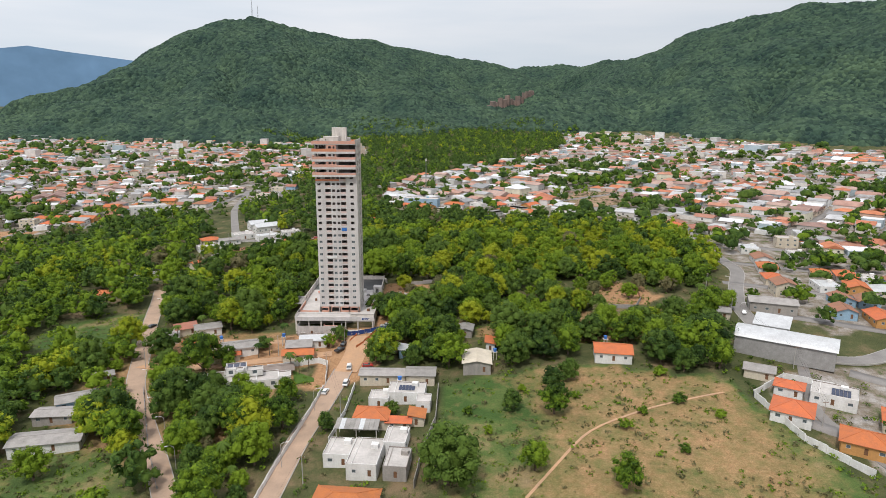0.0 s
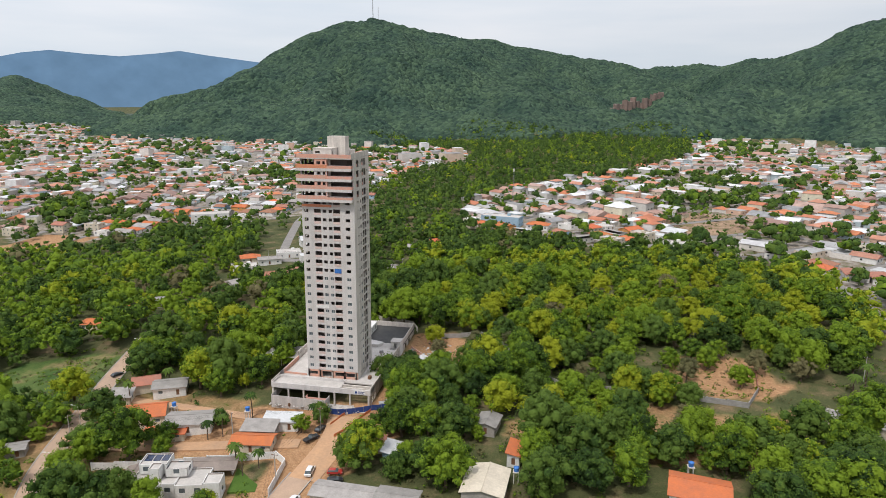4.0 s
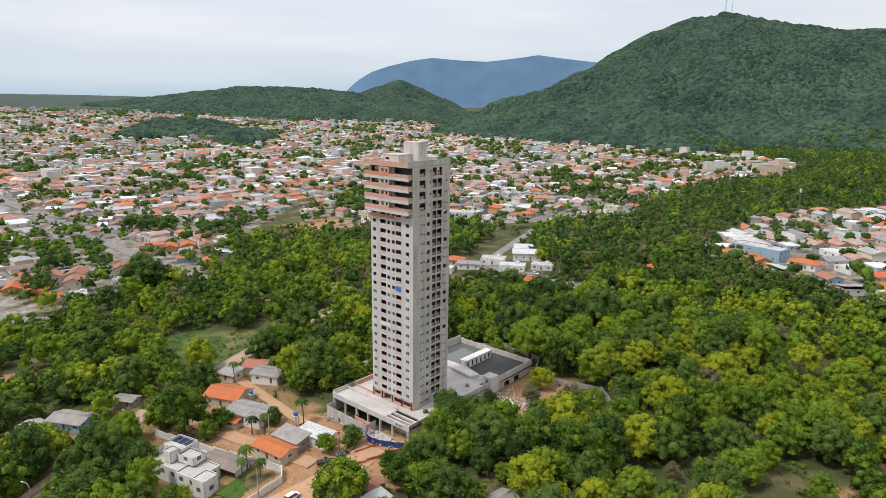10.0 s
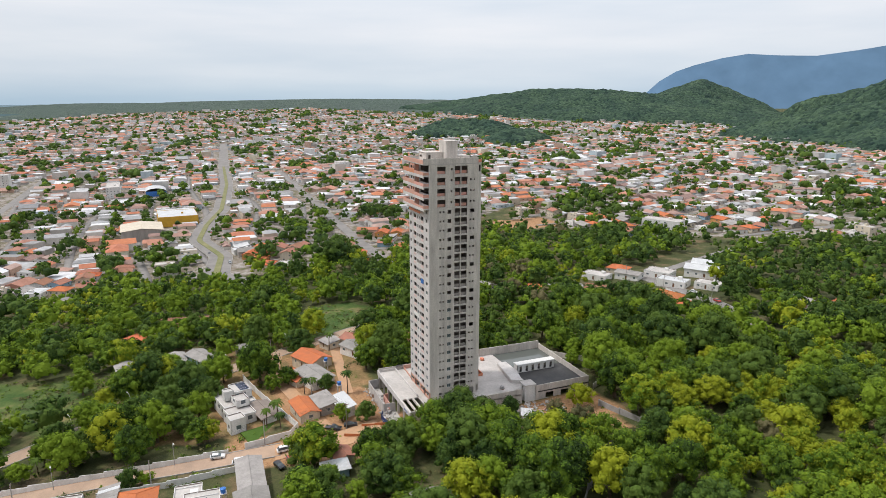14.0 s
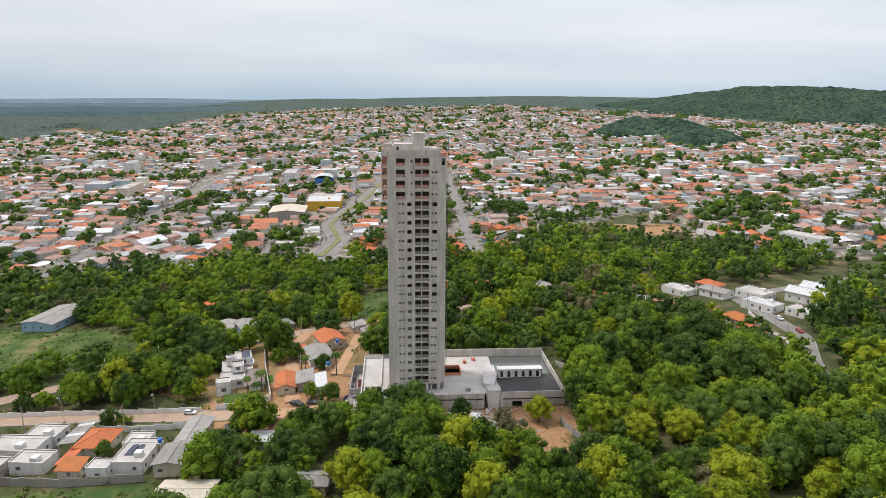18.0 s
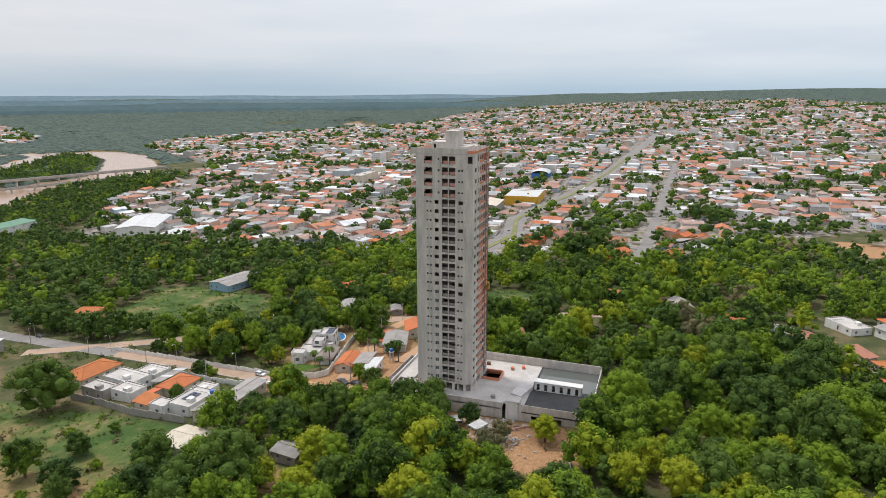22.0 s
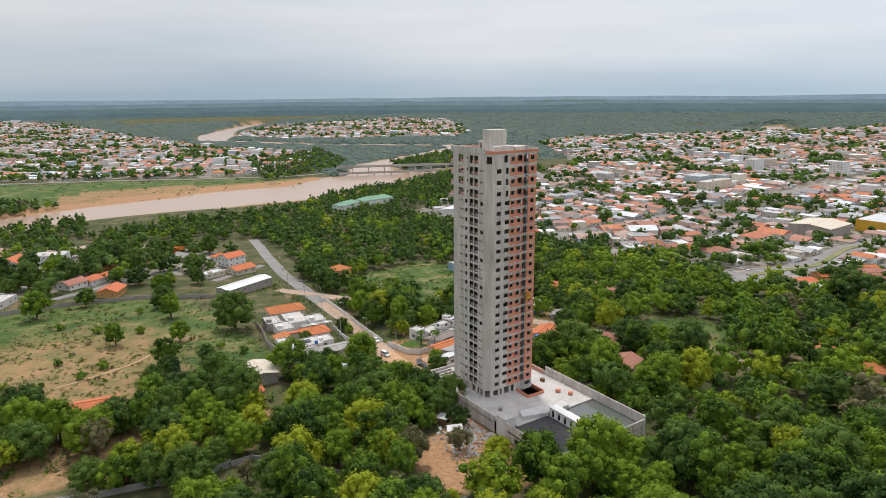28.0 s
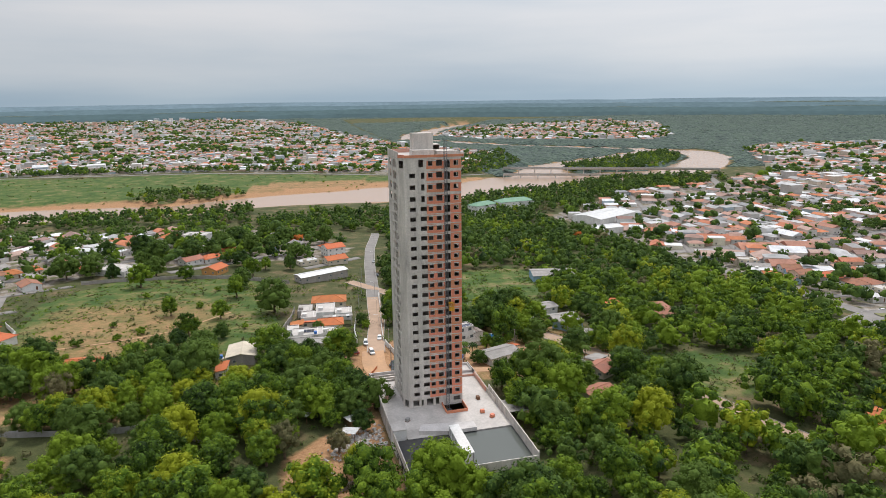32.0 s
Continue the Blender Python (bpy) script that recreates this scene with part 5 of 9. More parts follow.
def house(x, y, w, d, rot, h, kind, wall_m, roof_m, label, storeys=1, name="house", category="house", z=None, windows=True, eave=0.55, pitch=0.36, group="", seed=0):
    """Walls with openings, windows, a door and a roof of the given kind."""
    rng = random.Random(seed + int(abs(x) * 7 + abs(y) * 13))
    zb = base_z(x, y, w, d, rot) + 0.1 if z is None else z
    t = thing(name, label, category, pose(x, y, zb, 0, 0, rot), group)
    plot(x, y, w, d, rot)
    H = h * storeys
    sides = [((-w / 2, -d / 2), (w / 2, -d / 2), 0), ((w / 2, -d / 2), (w / 2, d / 2), 90), ((w / 2, d / 2), (-w / 2, d / 2), 180), ((-w / 2, d / 2), (-w / 2, -d / 2), 270)]
    b = Build()
    fits = []
    for n, (p, q, turn) in enumerate(sides):
        long = math.dist(p, q)
        holes = []
        if windows:
            k = max(1, min(4, int(long / 3.8)))
            for s in range(storeys):
                for i in range(k):
                    u = long * (i + 0.5) / k + rng.uniform(-0.25, 0.25)
                    if s == 0 and n == 0 and i == k // 2:
                        holes.append((u - 0.5, u + 0.5, 0.05 + 1.5, 2.15 + 1.5))
                        fits.append(("door", p, q, u, 0.05, turn))
                    elif rng.random() < 0.8:
                        ww = rng.choice((1.2, 1.5))
                        holes.append((u - ww / 2, u + ww / 2, 1.0 + s * h + 1.5, 2.1 + s * h + 1.5))
                        fits.append((ww, p, q, u, 1.0 + s * h, turn))
        b.wall(p, q, -1.5, H, 0.18, holes, 0, 1)
    if kind == "gable":
        lx, ly = (w, d) if w >= d else (d, w)
        e = pitch * (ly / 2)
        for s in (-1, 1):
            tri = [(s * lx / 2, -ly / 2, H), (s * lx / 2, ly / 2, H), (s * lx / 2, 0, H + e + 0.02)]
            tri2 = [(c[0] - s * 0.18, c[1], c[2]) for c in tri]
            if d > w:
                tri, tri2 = [(-c[1], c[0], c[2]) for c in tri], [(-c[1], c[0], c[2]) for c in tri2]
            b.hexa(tri, tri2)
    part("wall", b, [wall_m, INSIDE], t)
    for what, p, q, u, v, turn in fits:
        c = Vector(p).lerp(Vector(q), u / math.dist(p, q))
        if what == "door":
            db = Build()
            db.box(-0.5, 0.04, 0, 0.5, 0.1, 2.1)
            db.bar((0.38, 0.0, 1.0), (0.38, 0.04, 1.0), 0.03)
            ob = part("door", WINDOWS.setdefault("door", db.mesh("door", [TIMBER])), None, t)
        else:
            if what not in WINDOWS:
                WINDOWS[what] = window_mesh(what, 1.1)
            ob = part("window", WINDOWS[what], None, t)
        inward = Vector((-math.sin(radians(turn)), math.cos(radians(turn))))
        c = c + inward * 0.09
        ob.matrix_basis = pose(c.x, c.y, v, 0, 0, turn)
    if kind == "flat":
        b = Build()
        b.box(-w / 2 + 0.18, -d / 2 + 0.18, H - 0.5, w / 2 - 0.18, d / 2 - 0.18, H - 0.32)
        part("roof", b, roof_m, t)
        if w > 6 and d > 6:
            b = Build()
            b.box(w * 0.12, d * 0.1, H - 0.32, w * 0.12 + 2.2, d * 0.1 + 2.0, H + 1.0)
            part("water_tank_box", b, wall_m, t)
            b = Build()
            b.box(-w * 0.32, -d / 2 + 0.2, H - 0.32, -w * 0.32 + 0.15, d / 2 - 0.2, H - 0.05)
            part("upstand", b, wall_m, t)
    else:
        part("roof", roof_build(kind, w, d, H, eave, pitch), roof_m, t)
    return t


SHED, HOME = "shed", "house"
house(-95, -67, 13, 8, 28, 2.7, "gable", TEAL, FIBRE, "low house with a grey fibre-cement roof and pale green wall", pitch=0.25)
house(-97, -77, 13, 7, 5, 2.6, "gable", GREYWALL, FIBRE, "low shed with a stained grey roof", name=SHED, category=SHED, pitch=0.22)
house(-90, -94, 21, 9, 12, 2.8, "gable", WHITE, FIBRE, "long low house under stained grey sheets", pitch=0.2)
house(-95, -49, 8, 5, 30, 2.4, "gable", GREYWALL, FIBRE, "small grey-roofed shed by the lane", name=SHED, category=SHED, pitch=0.2)
house(-79, -5, 9, 8, 32, 2.8, "gable", CREAM, TILE_OLD, "small house with weathered clay tiles")
house(-68, -7, 11, 8, 25, 3.0, "gable", WHITE, FIBRE, "white house with a grey-brown roof", pitch=0.25)
house(-82, -15, 7, 6, 20, 2.6, "shed", CREAM, FIBRE, "small lean-to house beside sandy ground")
house(-47, -28.5, 14, 9, 18, 3.0, "gable", WHITE, FIBRE, "cream house with a stained grey roof", pitch=0.22)
house(-51.5, -35.5, 12, 4, 18, 2.3, "shed", CREAM, TILE, "low porch wing with orange tiles")
house(-65, -26, 13, 10, 25, 3.2, "gable", CREAM, TILE, "small house with a bright orange tiled roof")
house(-21, -37, 12, 6.5, 8, 2.7, "gable", CREAM, TILE, "house with orange clay tiles at the site's road", pitch=0.3)
house(-22, -30.5, 10, 5.5, 8, 3.0, "shed", GREYWALL, FIBRE, "rear house wing with dark fibre-cement sheets")
house(-17, -25, 11, 4.6, 8, 3.0, "shed", WHITE, ZINC, "white rear wing with a bright sheet roof")
house(-66, 17, 11, 9, 20, 3.0, "gable", CREAM, TILE_OLD, "house with a red-brown tiled roof among trees")
house(-140, 70, 9, 8, 15, 2.9, "hip", CREAM, TILE, "small house with an orange hipped roof")
house(-146, 51, 10, 8, 10, 2.9, "hip", CREAM, TILE, "small house with an orange hipped roof among trees")
house(-135, 84, 13, 8, 20, 2.8, "gable", GREYWALL, FIBRE, "grey-roofed house among trees")
house(15.5, -58.5, 17, 6.5, -2, 3.2, "gable", CREAM, FIBRE, "long cream house under grey fibre-cement sheets", pitch=0.2)
house(29.5, -59.5, 10.5, 8, -2, 3.4, "gable", CREAM, FIBRE, "house wing under dark grey sheets", pitch=0.2)
house(25, -71.5, 13, 9, -4, 3.6, "flat", WHITE, CONCRETE_DECK, "white flat-roofed house with solar panels")
house(15.5, -74.5, 7, 7, -4, 3.2, "flat", WHITE, CONCRETE_DECK, "low white flat-roofed wing")
house(31, -79, 5, 6, -4, 3.8, "flat", WHITE, CONCRETE_DECK, "white flat-roofed block with a parapet")
house(14, -87, 11, 9, -4, 3.1, "hip", CREAM, TILE, "house with a bright orange hipped roof")
house(29, -87.5, 5, 6, -4, 2.8, "shed", CREAM, TILE, "small outbuilding with orange tiles")
house(23, -91, 8, 3, -4, 2.6, "shed", CREAM, TILE, "narrow tiled porch wing")
house(6, -106, 8, 10, -6, 3.6, "flat", WHITE, CONCRETE_DECK, "white house with a flat grey concrete roof")
house(14.5, -110, 9, 15, -6, 4.0, "flat", WHITE, CONCRETE_DECK, "white house with a stained flat roof")
house(23, -101, 7, 10, -6, 3.6, "flat", WHITE, CONCRETE_DECK, "white house wing with a flat grey roof")
house(24, -113, 7, 11, -6, 3.8, "flat", GREYWALL, CONCRETE_DECK, "grey house wing with a flat roof")
house(11, -131, 17, 11, -6, 3.2, "hip", CREAM, TILE, "wide house with an orange hipped roof")
house(51, -50, 10.5, 13, -3, 3.4, "gable", GREYWALL, CREAM, "shed with a pale cream sheet roof beside the field", name=SHED, category=SHED, pitch=0.2)
house(48, -19, 6, 8, -8, 2.8, "gable", GREYWALL, FIBRE, "small grey-roofed hut among trees", pitch=0.25)
house(57.5, -33.5, 3.6, 8, -5, 3.0, "shed", WHITE, TILE, "narrow hut with orange tiles")
house(22, -36.5, 4, 7, 0, 2.6, "shed", TEAL, ZINC, "small blue hut with a pale sheet roof")
house(16, -33, 6, 5.5, 10, 2.7, "gable", CREAM, TILE_OLD, "small house with red-brown tiles")
house(104.5, -46.5, 14, 11, -10, 3.2, "gable", WHITE, TILE, "white house with an orange tiled roof facing the field", pitch=0.3)
house(152, -5, 9, 8, -20, 2.9, "gable", CREAM, FIBRE, "house with a grey-pink roof", pitch=0.25)
house(163, -7, 9, 8, -20, 2.9, "gable", CREAM, FIBRE, "house with a stained grey roof", pitch=0.25)
house(172, -47, 35, 14, -33, 6.2, "vault", BLOCKWORK, ZINC, "large shed with a vaulted pale metal roof", name="warehouse", category="warehouse", windows=False)
house(177.5, -26, 13, 11, -33, 4.4, "shed", WHITE, ZINC, "white shed with a bright sheet roof", name=SHED, category=SHED)
house(191, 1, 20, 11, -20, 4.2, "gable", GREYWALL, FIBRE, "grey shed with a dark roof", name=SHED, category=SHED, pitch=0.2)
house(158.5, -76.5, 9, 7, -33, 3.0, "hip", WHITE, TILE, "white house with a fresh orange tiled roof")
house(151.5, -92, 12, 12, -33, 3.1, "hip", WHITE, TILE, "white house with an orange hipped roof behind a wall")
house(171, -82, 14, 11, -33, 3.6, "flat", WHITE, CONCRETE_DECK, "white flat-roofed house with solar panels")
house(164, -110, 13, 11, -33, 3.1, "hip", OCHRE, TILE, "house with a wide orange hipped roof")
house(183, -100, 12, 12, -33, 3.2, "hip", CREAM, TILE, "house with an orange hipped roof")
house(154, -64, 10, 7, -28, 2.9, "gable", CREAM, FIBRE, "low house with a brown-grey roof")
house(-149, -74, 13, 24, -8, 3.2, "hip", CREAM, TILE_OLD, "long house with a red-brown tiled roof")
house(-134, -93, 15, 9, 40, 3.0, "hip", CREAM, TILE, "house with an orange tiled roof among trees")
house(-50, -201, 12, 11, 15, 3.1, "hip", OCHRE, TILE, "two-storey ochre house with an orange roof", storeys=2)
house(-135, -173, 28, 17, -12, 3.8, "gable", TEAL, FIBRE, "long low shed with rusty and blue roofing", name=SHED, category=SHED, pitch=0.15)
house(10, -201, 32, 10, 24, 3.6, "gable", GREYWALL, ZINC, "long shed with a pale sheet roof", name=SHED, category=SHED, pitch=0.18)
house(-4, -275, 14, 12, 20, 3.2, "gable", WHITE, TILE, "two-storey white house with orange tiles", storeys=2)
house(-3, -251, 15, 11, 20, 3.2, "gable", CREAM, TILE, "cream house with striped orange tiles")
house(16, -250, 14, 8, 20, 3.0, "flat", CREAM, ZINC, "low cream house with a flat roof")
house(135, -243, 22, 17, -30, 3.8, "flat", WHITE, CONCRETE_DECK, "white flat-roofed house behind a wall")
house(158, -300, 38, 12, -26, 4.2, "flat", WHITE, ZINC, "long white building with a flat roof")
house(76, -234, 11, 13, -30, 3.3, "gable", OCHRE, TILE, "ochre house with orange tiles")
house(121, -348, 17, 20, -20, 3.4, "gable", WHITE, TILE, "white house with long orange tiled roofs", storeys=1)
house(99, -352, 20, 14, -20, 3.3, "flat", WHITE, CONCRETE_DECK, "two-storey white house with flat roofs", storeys=2)
house(-13, 217, 13, 9, 15, 3.0, "hip", CREAM, TILE, "house with a bright orange hipped roof")
house(-27, 203, 9, 7, 15, 2.9, "gable", GREYWALL, FIBRE, "grey-roofed house at the edge of the woods")
house(-96, 206, 18, 9, 35, 4.2, "gable", WHITE, ZINC, "white hall with a bright pitched roof", pitch=0.45)
house(-106, 218, 14, 9, 35, 4.2, "gable", WHITE, ZINC, "white hall with a bright pitched roof", pitch=0.45)
house(-88, 178, 16, 10, 30, 3.6, "flat", WHITE, ZINC, "white flat-roofed building among trees")
house(-108, 186, 15, 12, 30, 3.6, "flat", WHITE, CONCRETE_DECK, "white flat-roofed building among trees")
house(-66, 155, 14, 9, 20, 3.1, "hip", CREAM, TILE, "house with an orange hipped roof")
house(-84, 148, 12, 4, 20, 2.4, "shed", GREYWALL, TILE_OLD, "low brick outbuilding beside the lane", windows=False)
house(-122, 152, 15, 10, 30, 3.2, "flat", WHITE, CONCRETE_DECK, "low white flat-roofed house beside the street")
house(-113, 168, 14, 9, 30, 3.2, "gable", WHITE, FIBRE, "white house under grey sheets beside the street", pitch=0.2)
house(-106, 120, 18, 9, 62, 3.0, "gable", WHITE, FIBRE, "long house under pale grey sheets among trees", pitch=0.2)
house(-114, 107, 9, 8, 62, 2.8, "gable", CREAM, TILE, "small house with orange tiles among trees", pitch=0.3)
house(-94, 134, 14, 9, 40, 3.0, "gable", CREAM, TILE_OLD, "cream house with brown clay tiles", pitch=0.3)
house(-74, 190, 13, 9, 25, 3.2, "flat", WHITE, CONCRETE_DECK, "white flat-roofed house behind a wall")
house(-50, 152, 10, 8, 20, 3.0, "hip", WHITE, TILE, "white house with bright orange tiles")
house(-128, 172, 12, 9, 30, 3.0, "hip", CREAM, TILE, "cream house with an orange hipped roof")
house(22, 284, 30, 12, -12, 3.5, "flat", TEAL, CONCRETE_DECK, "pale blue two-storey building", storeys=2)
house(5, 276, 18, 9, -12, 3.4, "hip", CREAM, TILE, "low house with orange tiles")
house(50, 270, 16, 9, -12, 3.4, "hip", WHITE, TILE, "white house with an orange roof")
house(134, 203, 13, 9, -20, 3.4, "flat", WHITE, CONCRETE_DECK, "white box-shaped two-storey house", storeys=2)
house(-221, 285, 30, 14, 30, 3.4, "flat", WHITE, CONCRETE_DECK, "white three-storey block of flats", storeys=3)
GREEN_ROOF = mat("green_metal_roof", (0.16, 0.30, 0.20), (0.12, 0.24, 0.16), 0.6, 5.0, 12.0, 0.05)
house(-226, -482, 42, 16, 8, 3.4, "hip", WHITE, GREEN_ROOF, "long three-storey hotel with a green roof", storeys=3, name="hotel", category="hotel", pitch=0.4)
house(-184, -468, 32, 15, 28, 3.4, "hip", WHITE, GREEN_ROOF, "three-storey hotel wing with a green roof", storeys=3, name="hotel", category="hotel", pitch=0.4)
house(-290, -392, 62, 34, 28, 6.0, "gable", WHITE, ZINC, "market hall with a wide white roof", name="market_hall", category="hall", windows=False, pitch=0.12)
house(-258, -330, 28, 16, 10, 5.0, "gable", WHITE, ZINC, "white-roofed workshop beside the town street", name="workshop", category="workshop", windows=False, pitch=0.15)
house(-452, -104, 40, 34, 3, 8.0, "gable", GREYWALL, CREAM, "large hangar with a beige roof", name="warehouse", category="warehouse", windows=False, pitch=0.12)
house(-512, -74, 52, 36, 3, 8.5, "flat", mat("yellow_cladding", (0.62, 0.36, 0.04), (0.52, 0.30, 0.04), 0.6, 6.0, 8.0, 0.05), ZINC, "large store with yellow cladding and a white roof", name="warehouse", category="warehouse", windows=False)
house(-770, -150, 60, 16, 3, 3.4, "flat", WHITE, CONCRETE_DECK, "white and blue four-storey block", storeys=4, name="office_block", category="building")
house(-735, -98, 34, 24, 3, 6.0, "vault", BLUE_TARP, ZINC, "sports hall with a vaulted white and blue roof", name="sports_hall", category="hall", windows=False)
house(-640, -330, 60, 14, 3, 3.3, "flat", CREAM, CONCRETE_DECK, "long four-storey cream block of flats", storeys=4, name="apartment_block", category="building")
house(-900, -300, 24, 18, 3, 3.2, "flat", WHITE, CONCRETE_DECK, "white seven-storey block of flats", storeys=7, name="apartment_block", category="building")
house(-880, -420, 30, 16, 3, 3.2, "flat", WHITE, CONCRETE_DECK, "white six-storey block of flats", storeys=6, name="apartment_block", category="building")
house(-860, 180, 30, 18, 3, 3.2, "flat", WHITE, CONCRETE_DECK, "tall white four-storey town block", storeys=4, name="apartment_block", category="building")


TILE_GREY = mat("grey_brown_tiles", (0.26, 0.215, 0.185), (0.20, 0.165, 0.145), 0.85, 2.0, 30.0, 0.3)
LAWN = mat("garden_lawn", (0.085, 0.150, 0.028), (0.060, 0.110, 0.022), 0.95, 3.0, 30.0, 0.4, spec=0.1)
SOLAR = mat("solar_cells", (0.03, 0.04, 0.08), (0.02, 0.03, 0.06), 0.25, 0.5, 20.0, 0.02, spec=0.6)


def villa():
    t = thing("villa", "modern white villa of stacked flat-roofed boxes", "house", pose(-33.8, -56, base_z(-36, -57, 20, 16, 14) + 0.1, 0, 0, 14))
    plot(-33.8, -56, 28, 18, 14, 2.0)

    def block(x0, y0, x1, y1, z0, z1, holes=True, m=WHITE):
        b = Build()
        for p, q in (((x0, y0), (x1, y0)), ((x1, y0), (x1, y1)), ((x1, y1), (x0, y1)), ((x0, y1), (x0, y0))):
            long = math.dist(p, q)
            k = max(1, int(long / 3.4))
            hs = [(long * (i + 0.5) / k - 0.8, long * (i + 0.5) / k + 0.8, 0.9 + (1.5 if z0 < 1 else 0), 2.3 + (1.5 if z0 < 1 else 0)) for i in range(k)] if holes else []
            b.wall(p, q, z0 - (1.5 if z0 < 1 else 0), z1, 0.2, hs, 0, 1)
            for h in hs:
                c = Vector(p).lerp(Vector(q), (h[0] + 0.8) / long)
                g = Build()
                turn = math.degrees(math.atan2(q[1] - p[1], q[0] - p[0]))
                g.box(-0.8, 0.1, 0, 0.8, 0.14, 1.4)
                w = part("window", g, GLASS, t)
                w.matrix_basis = pose(c.x, c.y, h[2] + z0 - (1.5 if z0 < 1 else 0), 0, 0, turn)
        part("wall", b, [m, INSIDE], t, "white rendered wall round the garden")
        b = Build()
        b.box(x0 + 0.2, y0 + 0.2, z1 - 0.55, x1 - 0.2, y1 - 0.2, z1 - 0.35)
        part("roof", b, CONCRETE_DECK, t)

    block(-11, -6.5, 1, 4.5, 0, 3.4)
    block(1, -7, 9, 1.5, 0, 3.2)
    block(9, -8.5, 13.5, -3.5, 0, 4.6)
    block(-10, -1.5, -2.5, 4.4, 3.4, 6.4)
    block(-2.5, -3.0, 3.5, 1.4, 3.4, 5.6)
    block(-6.2, -4.8, -3.4, -1.6, 3.4, 6.9, False)
    for k in range(3):
        b = Build()
        b.box(-9.4 + 2.3 * k, 0.8, 6.06, -7.4 + 2.3 * k, 3.9, 6.16)
        part("solar_panel", b, SOLAR, t)
    for x in (2.2, 13.6):
        wing = Build()
        wing.box(x, 2.6, -1.5, x + 0.25, 7.6, 2.5)
        part("porch_wall", wing, WHITE, t)
    ob = part("porch_roof", roof_build("gable", 13.0, 6.5, 2.5, 0.4, 0.22), TILE_GREY, t, "grey-brown tiled porch roof")
    ob.location = (8.2, 4.6, 0)
    b = Build()
    b.box(2.0, 8.2, -1.5, 17.0, 11.4, 0.2)
    b.box(14.5, -6.0, -1.5, 22.0, 8.2, 0.2)
    part("lawn", b, LAWN, t, "short green garden lawn")
    b = Build()
    b.box(-15, -4, -1.5, -10.3, 4, 2.4)
    part("side_wing", b, WHITE, t)
    r = roof_build("gable", 5, 8.5, 2.4, 0.4, 0.25)
    ob = part("side_roof", r, TILE_GREY, t, "grey tiled side roof")
    ob.location = (-12.6, 0, 0)


villa()


def pool(x, y, r0, r1, rot, label):
    z = base_z(x, y, 2 * r0, 2 * r1, rot)
    t = thing("swimming_pool", label, "pool", pose(x, y, z + 0.05, 0, 0, rot))
    plot(x, y, 2 * r0 + 2, 2 * r1 + 2, rot)
    ring = [(math.cos(a), math.sin(a)) for a in (2 * math.pi * i / 28 for i in range(28))]
    b = Build()
    for i in range(28):
        (c0, s0), (c1, s1) = ring[i], ring[(i + 1) % 28]
        o, q = 1.0, 1.18
        pts = [(r0 * c0, r1 * s0), (r0 * c1, r1 * s1), (r0 * c1 * q, r1 * s1 * q), (r0 * c0 * q, r1 * s0 * q)]
        b.hexa([(*p, -0.6) for p in pts[::-1]], [(*p, 0.18) for p in pts[::-1]])
    part("rim", b, WHITE, t, "pale paved rim")
    b = Build()
    b.face([(r0 * c, r1 * s, 0.06) for c, s in ring])
    part("water", b, POOL, t, "clear blue pool water")


pool(-53.4, -58.4, 4.4, 2.5, 30, "kidney-shaped blue swimming pool beside the villa")
pool(-160, -66, 4.0, 2.2, 20, "small blue swimming pool beside a tiled house")


def solar(x, y, z, rot, n, m):
    for i in range(n):
        for j in range(m):
            t = thing("solar_panel", "dark solar panel tilted on a roof", "solar panel", pose(x, y, z, 0, 0, rot) @ pose(i * 1.15, j * 1.85, 0, 8, 0, 0), group="solar panels on roofs")
            b = Build()
            b.box(0, 0, 0.1, 1.05, 1.7, 0.14)
            part("panel", b, SOLAR, t)
            b = Build()
            b.box(0.1, 0.1, -0.05, 0.95, 0.2, 0.1)
            b.box(0.1, 1.4, -0.05, 0.95, 1.5, 0.1)
            part("mount", b, STEEL, t)


solar(22, -73.5, base_z(25, -71.5, 13, 9, -4) + 3.4, -4, 5, 2)
solar(168, -85, base_z(171, -82, 14, 11, -33) + 3.4, -33, 5, 3)


# ---------------------------------------------------------------- boundary walls
def yard_wall(pts, h, m, label, group="boundary walls"):
    t = thing("boundary_wall", label, "wall", pose(0, 0, 0), group)
    for a, c in zip(pts, pts[1:]):
        n = max(1, int(math.dist(a, c) / 6))
        for i in range(n):
            p = [a[j] + (c[j] - a[j]) * i / n for j in (0, 1)]
            q = [a[j] + (c[j] - a[j]) * (i + 1) / n for j in (0, 1)]
            z = (gh(*p) + gh(*q)) / 2
            b = Build()
            b.wall(p, q, z - 1.2, z + h, 0.18)
            part("wall_panel", b, m, t)
            d = (Vector(q) - Vector(p)).normalized()
            b = Build()
            b.box(p[0] - 0.18, p[1] - 0.18, z - 1.2, p[0] + 0.18, p[1] + 0.18, z + h + 0.15)
            part("pier", b, m, t)
    return t


